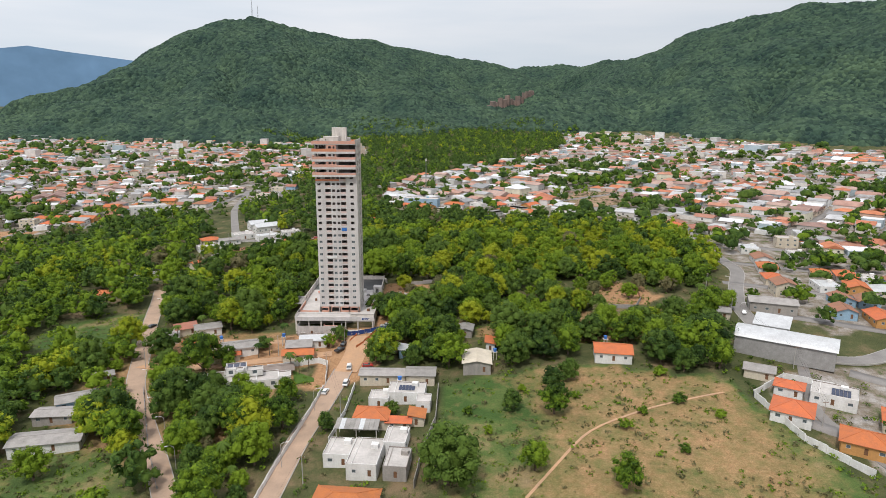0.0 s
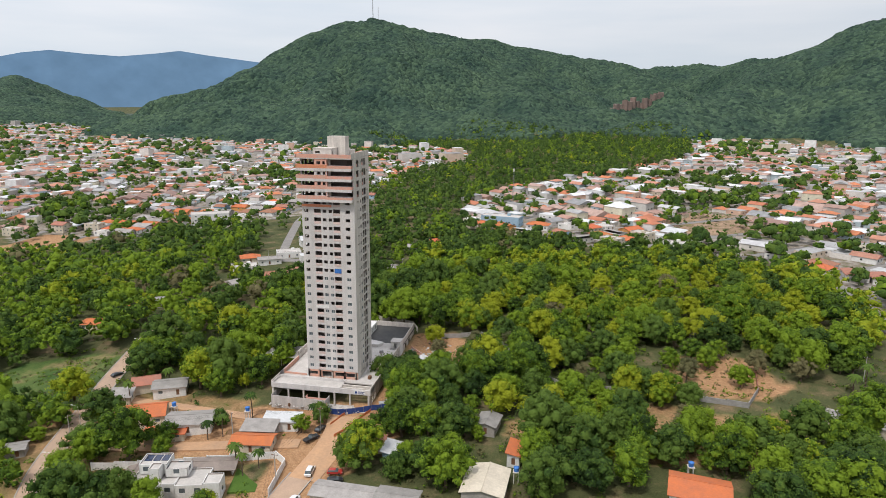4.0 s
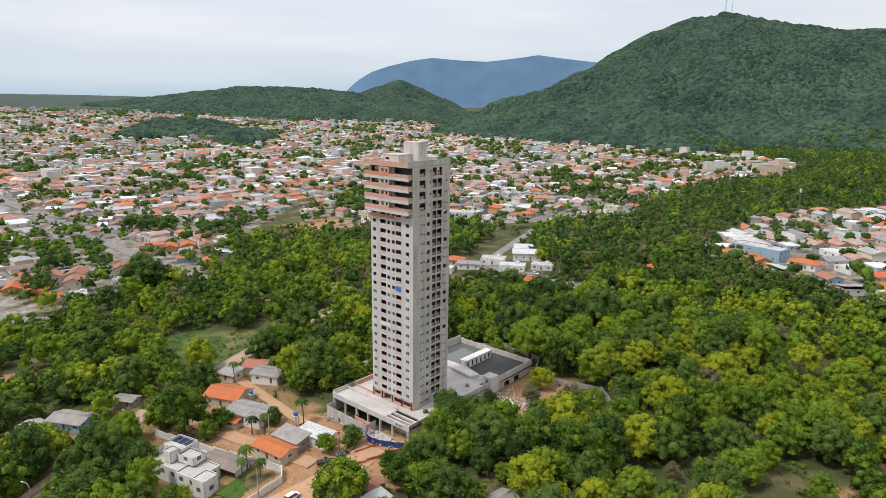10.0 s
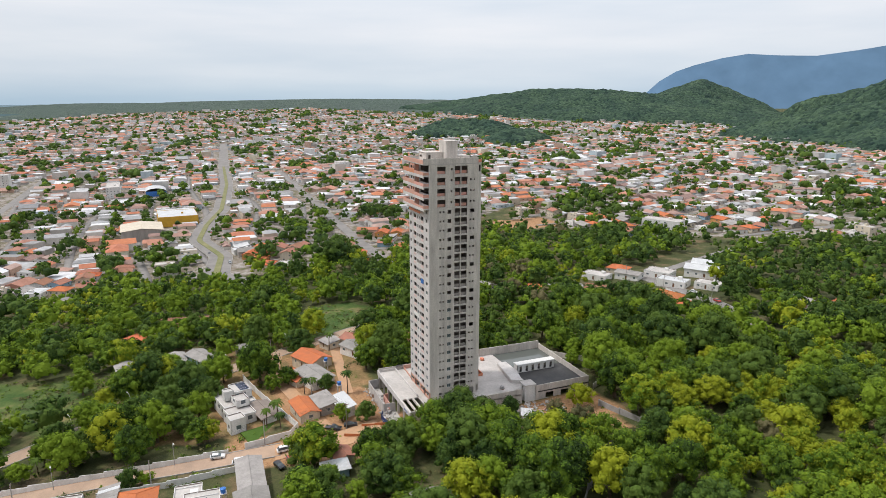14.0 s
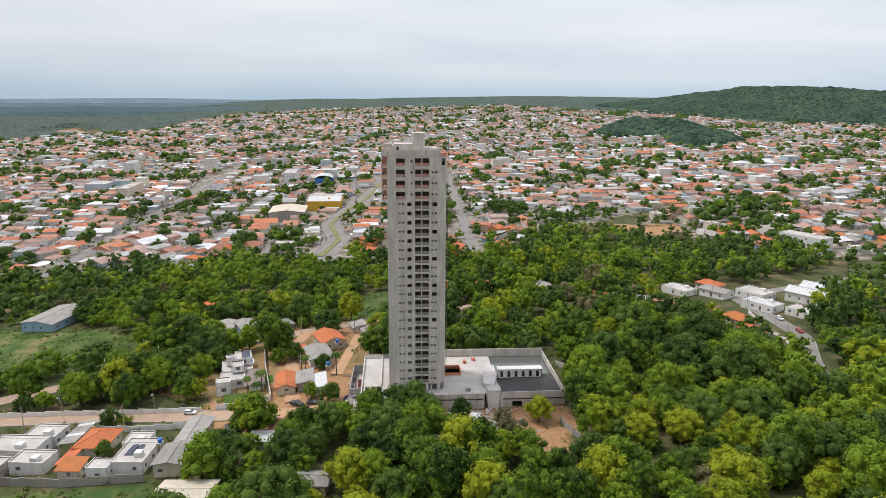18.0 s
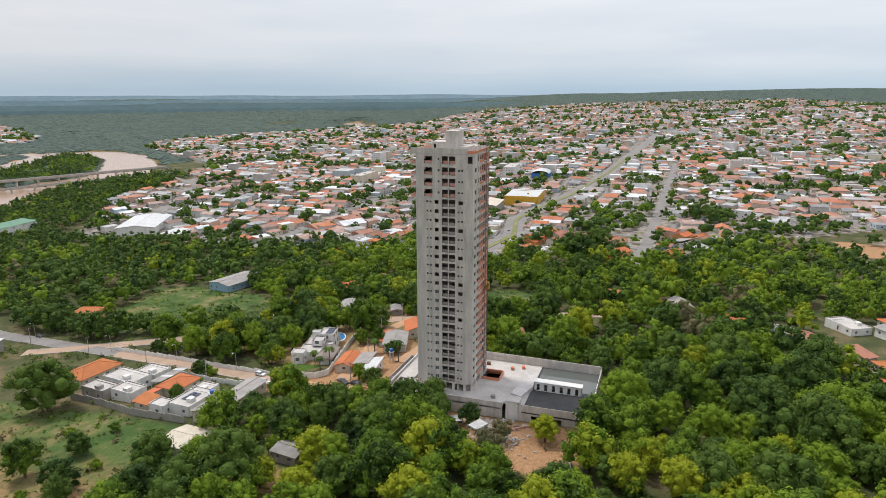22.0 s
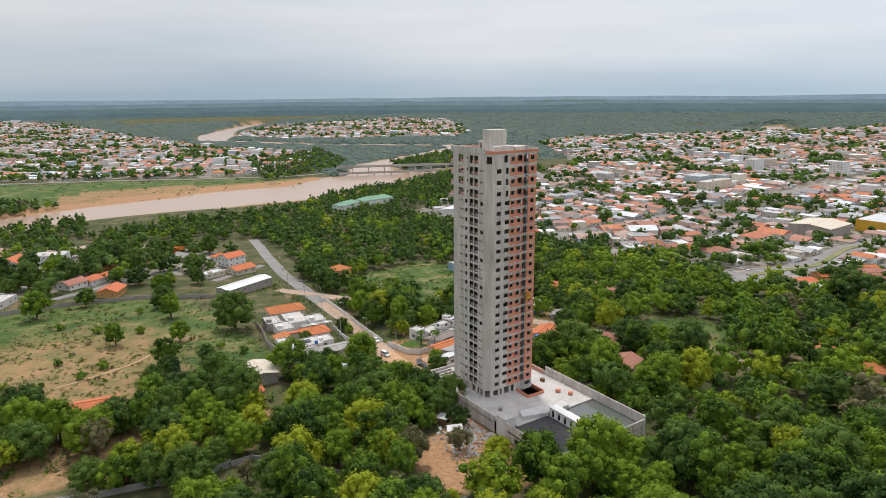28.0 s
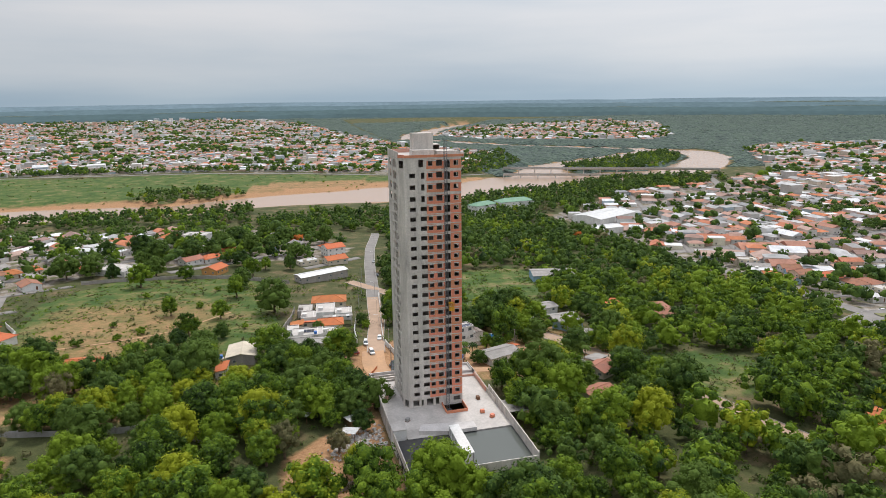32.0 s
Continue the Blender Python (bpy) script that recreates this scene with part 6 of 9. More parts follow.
yard_wall([(-64, -53), (-44, -49), (-12, -41), (-8, -44)], 2.3, WHITE, "white boundary wall of the villa")
yard_wall([(-8, -44), (-6.5, -58)], 2.3, WHITE, "white street wall of the villa")
yard_wall([(-6.5, -63), (-9, -84), (-13, -110), (-18, -150)], 2.0, WHITE, "white street wall along the trees")
yard_wall([(50, 40), (60, 20), (72, 9), (90, 9), (110, 6), (128, 2), (134, 14)], 1.9, BLOCKWORK, "grey block wall along the clearing")
yard_wall([(20, 52), (36, 56), (46, 46), (50, 40)], 1.9, BLOCKWORK, "grey block wall among the trees")
yard_wall([(134, 14), (138, 34)], 1.4, TILE_OLD, "low red wall beside the clearing")
yard_wall([(145, -79), (162, -66), (176, -74)], 2.4, WHITE, "white boundary wall round orange-roofed houses")
yard_wall([(145, -79), (148, -106), (158, -124)], 2.4, WHITE, "white boundary wall beside the field")
yard_wall([(36, -66), (35, -88), (31, -106), (29, -122)], 2.6, GREYWALL, "grey wall behind the row of houses")
yard_wall([(5, -62), (4, -80), (1, -98)], 2.0, WHITE, "white street wall of the row of houses")
yard_wall([(-45, -118), (-57, -96), (-76, -56)], 1.0, BLOCKWORK, "low wall along the lane")
yard_wall([(150, -215), (97, -219), (64, -214), (30, -192)], 2.2, GREYWALL, "wall at the far edge of the field")
yard_wall([(-82, 168), (-60, 163), (-30, 160)], 1.4, WHITE, "low white wall along the bending street")
yard_wall([(-26, 62), (-14, 72), (4, 66), (8, 58)], 2.2, CONCRETE, "concrete wall behind the podium")

# ---------------------------------------------------------------- trees
def leaf_cards(rng, centres, radii, per, size, flat=0.8):
    """Small leaf quads scattered round clump centres, mostly facing outwards and up."""
    c = np.repeat(centres, per, 0)
    r = np.repeat(radii, per)
    d = rng.normal(size=c.shape)
    d /= np.linalg.norm(d, axis=1, keepdims=True)
    d[:, 2] = np.where(d[:, 2] < -0.5, -d[:, 2], d[:, 2])
    p = c + d * (r * rng.uniform(0.55, 1.12, len(c)))[:, None] * [1, 1, flat]
    n = d + rng.normal(size=c.shape) * 0.36 + [0, 0, 0.25]
    n /= np.linalg.norm(n, axis=1, keepdims=True)
    a = np.cross(n, rng.normal(size=c.shape))
    a /= np.linalg.norm(a, axis=1, keepdims=True)
    b = np.cross(n, a)
    s = (size * rng.uniform(0.6, 1.35, len(c)))[:, None]
    t = s * rng.uniform(0.45, 0.8, len(c))[:, None]
    v = np.stack([p - a * s - b * t * 0.5, p + a * s - b * t * 0.5 + n * s * 0.1, p + b * t * 1.2], 1).reshape(-1, 3)
    f = np.arange(len(v)).reshape(-1, 3)
    return v, f


def puffs(rng, centres, radii, flat=0.85, sides=5):
    """Rough rounded leaf masses, open below, one round each clump centre."""
    n = len(centres)
    a = 2 * math.pi * np.arange(sides) / sides
    base = np.concatenate([[(0, 0, 1.0)], np.stack([np.cos(a) * 0.84, np.sin(a) * 0.84, 0 * a + 0.42], -1), np.stack([np.cos(a + 0.6) * 0.92, np.sin(a + 0.6) * 0.92, 0 * a - 0.5], -1)])
    t = rng.uniform(0, 6.28, (n, 1))
    x = base[None, :, 0] * np.cos(t) - base[None, :, 1] * np.sin(t)
    y = base[None, :, 0] * np.sin(t) + base[None, :, 1] * np.cos(t)
    z = np.repeat(base[None, :, 2], n, 0) * flat
    p = np.stack([x, y, z], -1) * (np.asarray(radii)[:, None] * rng.uniform(0.68, 1.22, (n, len(base))))[..., None]
    v = (p + np.asarray(centres)[:, None, :]).reshape(-1, 3)
    f = [(0, 1 + i, 1 + (i + 1) % sides) for i in range(sides)]
    for i in range(sides):
        j = (i + 1) % sides
        f += [(1 + i, 1 + sides + i, 1 + j), (1 + j, 1 + sides + i, 1 + sides + j)]
    f = (np.array(f)[None] + (np.arange(n) * len(base))[:, None, None]).reshape(-1, 3)
    return v, f


def merged(*pieces):
    V, F, off = [], [], 0
    for v, f in pieces:
        V.append(v)
        F.append(f + off)
        off += len(v)
    return np.concatenate(V), np.concatenate(F)


def crown(seed, radius, height, base, clumps, per, size):
    """Crown of many clumps on an uneven dome; the stem's foot is the origin."""
    rng = np.random.RandomState(seed)
    k = np.arange(clumps)
    up = 1 - 1.72 * (k + 0.5) / clumps
    ang = k * 2.39996 + rng.uniform(-0.4, 0.4, clumps)
    ring = np.sqrt(1 - up**2)
    far = radius * (0.74 + 0.2 * np.sin(2 * ang + seed) * ring + rng.uniform(-0.16, 0.14, clumps))
    c = np.stack([np.cos(ang) * ring * far, np.sin(ang) * ring * far, base + (height - base) * (0.44 + 0.44 * up) + rng.uniform(-0.4, 0.4, clumps)], -1)
    rad = radius * rng.uniform(0.22, 0.40, clumps)
    return merged(leaf_cards(rng, c, rad * 1.05, per, size), puffs(rng, c, rad * 0.72), puffs(rng, np.array([[0, 0, base + (height - base) * 0.42]]), [radius * 0.62], (height - base) / radius * 0.55))


def trunk_mesh(seed, height, base, radius):
    rng = random.Random(seed)
    b = Build()
    r = 0.16 + height * 0.016
    lean = Vector((rng.uniform(-0.5, 0.5), rng.uniform(-0.5, 0.5), 0))
    p0, p1, p2 = Vector((0, 0, -0.8)), Vector((0, 0, base * 0.55)) + lean * 0.4, Vector((0, 0, height * 0.62)) + lean
    b.bar(p0, p1, (r * 1.35, r), 0, 7)
    b.bar(p1, p2, (r, r * 0.45), 0, 6)
    for i in range(5):
        a = i * 1.26 + rng.random()
        s = p1.lerp(p2, 0.1 + 0.12 * i)
        e = s + Vector((math.cos(a) * radius * 0.62, math.sin(a) * radius * 0.62, height * rng.uniform(0.18, 0.3)))
        m = s.lerp(e, 0.5) + Vector((0, 0, -0.25))
        b.bar(s, m, (r * 0.5, r * 0.34), 0, 4)
        b.bar(m, e, (r * 0.34, r * 0.1), 0, 3)
    return b.mesh("trunk", [BARK], True)


KINDS = []
# radius, height, stem height, clumps, leaves a clump, leaf size, leaves, name, label
for n, (R, H, B, C, P, S, M, nm, lb) in enumerate([
    (4.2, 9.0, 1.5, 33, 58, 0.27, LEAF, "broadleaf_tree", "broad green tree with an uneven crown"),
    (4.8, 10.5, 1.9, 37, 58, 0.28, LEAF, "broadleaf_tree", "tall green tree with a spreading crown"),
    (3.6, 8.6, 1.2, 30, 58, 0.25, LEAF, "broadleaf_tree", "green tree with an uneven crown"),
    (4.4, 9.5, 1.6, 33, 58, 0.27, LEAF, "broadleaf_tree", "leafy green tree with a round crown"),
    (4.4, 8.8, 0.9, 35, 58, 0.27, LEAF_DARK, "mango_tree", "dense dark green mango tree"),
    (5.4, 10.4, 1.0, 40, 58, 0.28, LEAF_DARK, "mango_tree", "large dense dark green mango tree"),
    (4.2, 9.0, 1.6, 32, 58, 0.27, LEAF_LIME, "lime_tree", "bright yellow-green tree in flower"),
    (3.6, 8.2, 1.4, 29, 58, 0.25, LEAF_LIME, "lime_tree", "bright yellow-green tree with a rounded crown"),
    (3.8, 8.5, 2.0, 24, 58, 0.22, LEAF_DRY, "dry_tree", "half-bare tree with brownish leaves"),
    (4.4, 6.5, 2.0, 22, 58, 0.27, LEAF_FLAME, "flame_tree", "flame tree covered in orange blossom"),
    (2.0, 3.0, 0.1, 13, 58, 0.17, LEAF, "shrub", "leafy green shrub on dry ground"),
    (2.6, 9.5, 0.3, 24, 58, 0.27, LEAF_LIME, "bamboo_clump", "tall feathery clump of bamboo"),
]):
    v, f = crown(11 + n, R, H, B, C, P, S)
    KINDS.append((array_mesh("crown", v, f, [M], smooth=True), trunk_mesh(31 + n, H, B, R), R, nm, lb))


def plant(kind, x, y, scale, turn, lift=0.0):
    cm, tm, R, nm, lb = KINDS[kind]
    t = thing(nm, lb, "tree" if "tree" in nm else "shrub", pose(x, y, gh(x, y) + lift, 0, 0, turn), group="trees round the tower")
    t.scale = (scale, scale, scale * (0.9 + 0.2 * ((x * 7.3 + y * 3.1) % 1)))
    part("trunk", tm, None, t, "grey-brown trunk")
    part("crown", cm, None, t)
    return t


def palm_meshes(seed, h):
    rng = random.Random(seed)
    b = Build()
    pts = [Vector((0.25 * math.sin(i * 0.5 + seed) * i / 6, 0.2 * math.cos(i * 0.4) * i / 6, -0.5 + (h + 0.5) * i / 6)) for i in range(7)]
    for i in range(6):
        b.bar(pts[i], pts[i + 1], (0.24 - 0.018 * i, 0.24 - 0.018 * (i + 1)), 0, 7)
    f = Build()
    top = pts[-1]
    for k in range(24):
        a = k * 2.4 + rng.random() * 0.3
        out, rise, L = Vector((math.cos(a), math.sin(a), 0)), rng.uniform(-0.1, 0.9), rng.uniform(2.4, 3.2)
        side = Vector((-out.y, out.x, 0))
        prev = None
        for i in range(7):
            s = i / 6
            p = top + out * (L * s * (1 - 0.15 * s)) + Vector((0, 0, rise * L * 0.6 * s - 2.6 * s * s * (0.7 + 0.3 * rise)))
            w = 0.33 * math.sin(math.pi * (0.12 + 0.85 * s)) + 0.03
            row = (p + side * w - Vector((0, 0, w * 0.5)), p, p - side * w - Vector((0, 0, w * 0.5)))
            if prev:
                f.face([prev[0], prev[1], row[1], row[0]])
                f.face([prev[1], prev[2], row[2], row[1]])
            prev = row
    return b.mesh("trunk", [BARK], True), f.mesh("fronds", [LEAF_DARK])


PALMS = [palm_meshes(3, 6.5), palm_meshes(5, 8.5)]


def palm(x, y, k=0, s=1.0, turn=0):
    t = thing("palm_tree", "coconut palm with drooping fronds", "palm", pose(x, y, gh(x, y), 0, 0, turn), group="palms")
    t.scale = (s, s, s)
    part("trunk", PALMS[k][0], None, t, "slim ringed trunk")
    part("fronds", PALMS[k][1], None, t)


WOOD_E = [(10, 60), (40, 56), (50, 42), (60, 22), (92, 12), (98, 34), (120, 54), (142, 42), (150, 24), (168, 28), (186, 52), (200, 80), (200, 140), (182, 182), (128, 194), (66, 214), (10, 262), (-20, 280),
          (-12, 158), (-30, 150), (-60, 145), (-104, 150), (-108, 112), (-40, 64), (-30, 60)]
WOOD_ESOUTH = [(12, -12), (20, 26), (30, 48), (46, 44), (56, 24), (68, 6), (110, 2), (128, -4), (150, 0), (172, 20), (176, 4), (170, -16), (152, -18), (140, -56), (124, -50), (92, -36), (60, -24), (40, -10), (26, -18)]
WOOD_W = [(-32, 58), (-40, 62), (-108, 112), (-110, 160), (-130, 180), (-178, 300), (-212, 272), (-328, 142), (-252, 62), (-246, -20), (-268, -70), (-252, -150), (-246, -250), (-236, -330), (-224, -440),
          (-150, -430), (-40, -400), (-56, -330), (-46, -290), (-32, -215), (-24, -180), (-50, -112), (-66, -76), (-92, -35), (-106, 0), (-116, 50), (-60, 34), (-32, 12)]
WOOD_TOWER_W = [(-100, -10), (-94, 30), (-70, 46), (-34, 52), (-31, 6), (-50, -8), (-70, -14)]
WOOD_LANE = [(-84, -52), (-66, -82), (-50, -108), (-30, -150), (-20, -160), (-14, -120), (-12, -86), (-40, -78), (-60, -74), (-66, -54)]
WOOD_ROW = [(8, -20), (14, -52), (40, -50), (44, -30), (60, -26), (34, -14)]
WOOD_RIVER = [(-250, -450), (-150, -430), (-40, -400), (60, -440), (60, -480), (0, -512), (-60, -515), (-160, -530), (-250, -610), (-340, -620), (-420, -690), (-560, -690), (-640, -680),
              (-600, -600), (-420, -560), (-330, -490)]
WOOD_VALLEY = [(-70, 720), (-115, 640), (-135, 500), (-112, 375), (-165, 300), (-120, 200), (-20, 285), (-10, 300), (-20, 430), (60, 520), (160, 620), (250, 800), (300, 1150), (100, 1250), (-150, 1200), (-330, 1080), (-190, 990), (-80, 850)]
WOOD_NGAP = [(-126, 166), (-60, 178), (-8, 162), (0, 262), (-20, 285), (-120, 200)]
ISLAND = [(-440, -775), (-560, -770), (-680, -850), (-790, -990), (-800, -1090), (-620, -990), (-470, -880)]
BANK_N = [(60, -440), (60, -565), (150, -552), (300, -562), (520, -562), (520, -520), (300, -500), (180, -470)]
BELT_S = [(-150, -868), (0, -945), (130, -972), (420, -1000), (620, -1005), (620, -1050), (420, -1060), (130, -1010), (0, -985)]
BANK_S = [(-200, -780), (-340, -830), (-420, -960), (-480, -1250), (-250, -1000)]


def free_of_plots(x, y, grow=1.5):
    ok = np.ones(len(x), bool)
    for px, py, hw, hd, a in PLOTS:
        u = (x - px) * math.cos(a) + (y - py) * math.sin(a)
        v = -(x - px) * math.sin(a) + (y - py) * math.cos(a)
        ok &= ~((np.abs(u) < hw + grow) & (np.abs(v) < hd + grow))
    return ok


def free_of_roads(x, y, grow=2.0):
    ok = np.ones(len(x), bool)
    for pts, w in ROADS:
        d, _ = seg_eval(x, y, [(*p, 0) for p in pts], 1)
        ok &= d > w / 2 + grow
    return ok


def scatter(poly, step, seed, keep=1.0, avoid=(), bank=4.0):
    rng = np.random.RandomState(seed)
    px, py = np.array(poly).T
    gx, gy = np.meshgrid(np.arange(px.min(), px.max(), step), np.arange(py.min(), py.max(), step))
    x = (gx + rng.uniform(-0.42, 0.42, gx.shape) * step).ravel()
    y = (gy + rng.uniform(-0.42, 0.42, gx.shape) * step).ravel()
    k = inside(x, y, poly) & (rng.rand(len(x)) < keep)
    k &= ~((x > -33) & (x < 12) & (y > -22) & (y < 62))
    for a in avoid:
        k &= ~inside(x, y, a)
    x, y = x[k], y[k]
    k = free_of_plots(x, y) & free_of_roads(x, y) & (river_gap(x, y) > bank)
    return x[k], y[k]


OPEN = (SITE_SAND, CLEARING, GRASS_W, GRASS_SW, GRASS_BOT, DRY_FIELD)
WOOD_PTS = []


def choose(rng, x, y):
    """Kind of tree by the lie of the land: lime and yellow to the north-east, darker to the west."""
    u = rng.random()
    far = y > 175 or y < -150
    lime = 0.03 if far else 0.55 if (x > 30 and y > 50) else 0.10
    dark = 0.75 if far else 0.18 if x > 0 else 0.28
    if u < lime:
        return rng.choice((6, 7))
    if u < lime + dark:
        return rng.choice((4, 5))
    if u < lime + dark + 0.025:
        return 8
    return rng.choice((0, 1, 2, 3))


def near_woods():
    rng = random.Random(4)
    made = 0
    for poly, step, seed, keep in ((WOOD_E, 7.8, 1, 0.98), (WOOD_ESOUTH, 8.0, 2, 0.95), (WOOD_TOWER_W, 8.0, 3, 0.92), (WOOD_LANE, 8.2, 4, 0.8), (WOOD_ROW, 8.0, 5, 0.85), (WOOD_W, 9.0, 6, 0.94), (WOOD_NGAP, 9.0, 16, 0.8), (CLEARING, 14.0, 19, 0.2), (YARDS, 10.0, 23, 0.6)):
        xs, ys = scatter(poly, step, seed, keep, OPEN if poly is not CLEARING and poly is not YARDS else (SITE_SAND,) if poly is YARDS else ())
        for x, y in zip(xs, ys):
            x, y = float(x), float(y)
            if x > 86 and inside(x, y, WALL_YARD) and rng.random() < 0.8:
                continue
            if inside(x, y, SETTLE) and rng.random() < 0.6:
                continue
            kind, s, turn = choose(rng, x, y), rng.choice((0.62, 0.75, 0.9, 1.0, 1.1, 1.2, 1.4, 1.6)), rng.uniform(0, 360)
            if poly in (WOOD_ESOUTH, WOOD_LANE, WOOD_ROW, WOOD_TOWER_W, CLEARING, YARDS) or (poly is WOOD_E and ((28 < x < 175 and y < 132) or (-75 < x <= 28 and y < 128))):
                plant(kind, x, y, s, turn)
                made += 1
            else:
                WOOD_PTS.append((x, y, s, turn, kind))
    for poly, step, seed, keep in ((WOOD_RIVER, 10.5, 7, 0.95), (WOOD_VALLEY, 11.5, 8, 0.95), (ISLAND, 11.0, 9, 0.95), (BANK_S, 12.0, 10, 0.85), (BANK_N, 10.5, 25, 0.8), (SPIT, 9.0, 26, 0.6), (BELT_S, 13.0, 27, 0.75)):
        xs, ys = scatter(poly, step, seed, keep, (), 6.0)
        for x, y in zip(xs, ys):
            WOOD_PTS.append((float(x), float(y), rng.uniform(0.8, 1.45), rng.uniform(0, 360), choose(rng, x, y)))
    return made


# trees that stand apart
for x, y, k, s in ((39, -121, 5, 1.75), (75, -86, 0, 1.15), (59, -160, 1, 1.2), (88, -126, 0, 1.1), (64, -116, 3, 1.0), (46, -84, 10, 1.0), (52, -96, 10, 0.9), (96, -96, 10, 1.2), (104, -88, 10, 1.0), (118, -82, 10, 1.3),
                   (110, -110, 10, 1.0), (84, -76, 10, 0.9), (128, -92, 10, 1.0), (66, -70, 10, 0.9), (76, -140, 10, 1.1), (92, -152, 10, 1.2), (106, -168, 10, 1.0), (70, -180, 10, 1.1), (122, -52, 5, 1.3), (132, -46, 1, 1.4),
                   (140, -38, 5, 1.3), (118, -62, 10, 1.3), (128, -60, 4, 1.0), (88, -42, 1, 1.25), (78, -44, 5, 1.15), (70, -40, 4, 1.1), (-6, -20, 4, 0.8), (-10, -27, 2, 0.8), (33, -42, 5, 0.9), (26, -46, 4, 1.0),
                   (40, -36, 0, 0.9), (12, -42, 4, 1.1), (17, -25, 0, 1.0), (22, -18, 5, 1.1), (14, 2, 5, 1.2), (18, -6, 1, 1.2), (16, 12, 5, 1.0), (24, 8, 1, 1.1), (14, 22, 4, 0.8), (66, -8, 11, 1.0), (73, -5, 11, 1.1), (80, -10, 11, 0.9), (88, -6, 11, 1.0), (94, -10, 11, 0.9), (18, 46, 6, 1.0), (22, 34, 8, 0.9),
                   (-2, -86, 10, 1.2), (-1, -90, 4, 0.7), (112, 19, 8, 1.1), (121, 31, 0, 1.0), (129, 17, 1, 0.8), (137, 29, 8, 1.2), (117, 39, 3, 1.0), (126, 40, 2, 0.9), (108, 30, 0, 0.9), (66, -49, 5, 1.2), (107, -22, 1, 1.1), (122, -24, 5, 1.2), (138, -17, 5, 1.2), (148, -30, 5, 1.2), (142, -58, 3, 1.2), (100, -30, 5, 1.2), (114, -34, 0, 1.3), (130, -32, 4, 1.2), (92, -27, 1, 1.1),
                   (-70, -47, 5, 1.1), (-56, -73, 5, 1.4), (-45, -66, 4, 1.1), (-28, -75, 4, 1.1), (-18, -71, 0, 1.0), (-50, -38, 0, 0.9), (-80, -28, 5, 1.2), (84, -63, 4, 0.9), (61, -82, 4, 0.9), (91, -212, 0, 1.2), (57, -186, 5, 1.2),
                   (115, -268, 5, 1.5), (95, -272, 5, 1.5), (82, -285, 4, 1.5), (73, -298, 5, 1.4), (55, -287, 5, 1.4), (40, -276, 4, 1.3), (23, -269, 5, 1.3), (41, -300, 4, 1.4), (64, -318, 5, 1.5), (-2, -326, 5, 1.4), (100, -310, 4, 1.4), (128, -285, 5, 1.5),
                   (30, -330, 5, 1.4), (46, -350, 4, 1.4), (10, -355, 5, 1.4), (70, -350, 5, 1.4), (134, -222, 4, 1.1), (28, -236, 4, 1.1), (44, -238, 0, 1.0), (60, -250, 5, 1.2), (20, -83, 4, 0.6), (-230, 20, 5, 2.2), (-258, 30, 5, 1.8), (-214, -300, 9, 1.1), (-226, 40, 9, 1.0), (20, -330, 9, 1.2), (-236, -160, 9, 1.0)):
    plant(k, x, y, s, (x * 37) % 360)
for i, (x, y) in enumerate(((-80, -29), (-66, -48), (-67, -60), (-49, -69), (-62, -66), (-34, -70), (-22, -53), (-19, -68), (-25, -94), (-37, -112), (-43, -103), (-103, -43), (-126, -32), (-108, -50), (-96, -50), (-63, -101), (-85, -111),
                            (13, -43), (27, -40), (-13, -108), (-29, -115), (-78, -88), (-58, -79), (-74, -81), (-47, -44), (-45, -76), (-128, -58), (-135, -68), (-110, -34), (-59, -25), (-95, 18), (-74, -70), (-65, -93),
                            (77, -70), (63, -37), (76, -32), (97, -29), (129, -44), (134, -56), (128, -20), (109, -20), (8, 8), (55, 0), (110, 1), (104, 6), (101, 0), (96, 6), (91, 4), (87, 0), (80, 6), (73, 4), (90, -12), (104, -26), (-20, -24), (-38, -26), (-52, -40), (-30, -34))):
    if free_of_plots(np.array([x]), np.array([y]), 0.5)[0] and free_of_roads(np.array([x]), np.array([y]), 1.0)[0]:
        plant((0, 4, 1, 5, 3, 2, 4, 6)[i % 8], x, y, 0.75 + 0.11 * (i * 7 % 6), i * 53)
for i, (x, y) in enumerate(((125, -261), (111, -229), (102, -288), (78, -321), (52, -218), (59, -186), (185, -286), (164, -236), (151, -287), (137, -251), (112, -329), (90, -368), (68, -389), (114, -197), (150, -236), (185, -319), (68, -263), (-30, -503), (-33, -398), (7, -391))):
    if free_of_plots(np.array([x]), np.array([y]), 0.5)[0] and free_of_roads(np.array([x]), np.array([y]), 1.0)[0]:
        plant((5, 4, 0, 5, 1, 4, 3)[i % 7], x, y, 0.9 + 0.13 * (i * 5 % 6), i * 71)
for i, (x, y) in enumerate(((-9, -19), (-34, -32), (-38, -34), (-30, -20), (-22, -46), (-18, -50), (-15, -46), (-78, -16), (-72, -2), (-28, -110), (-24, -116), (-60, 2),
                            (-120, 70), (170, 24), (164, 18), (186, -120), (150, -270), (158, -262), (166, -272), (140, -280), (-64, 52), (-90, 60), (-58, 66), (60, 62), (96, 66))):
    palm(x, y, i % 2, 0.8 + 0.07 * (i % 5), i * 77)
near_woods()


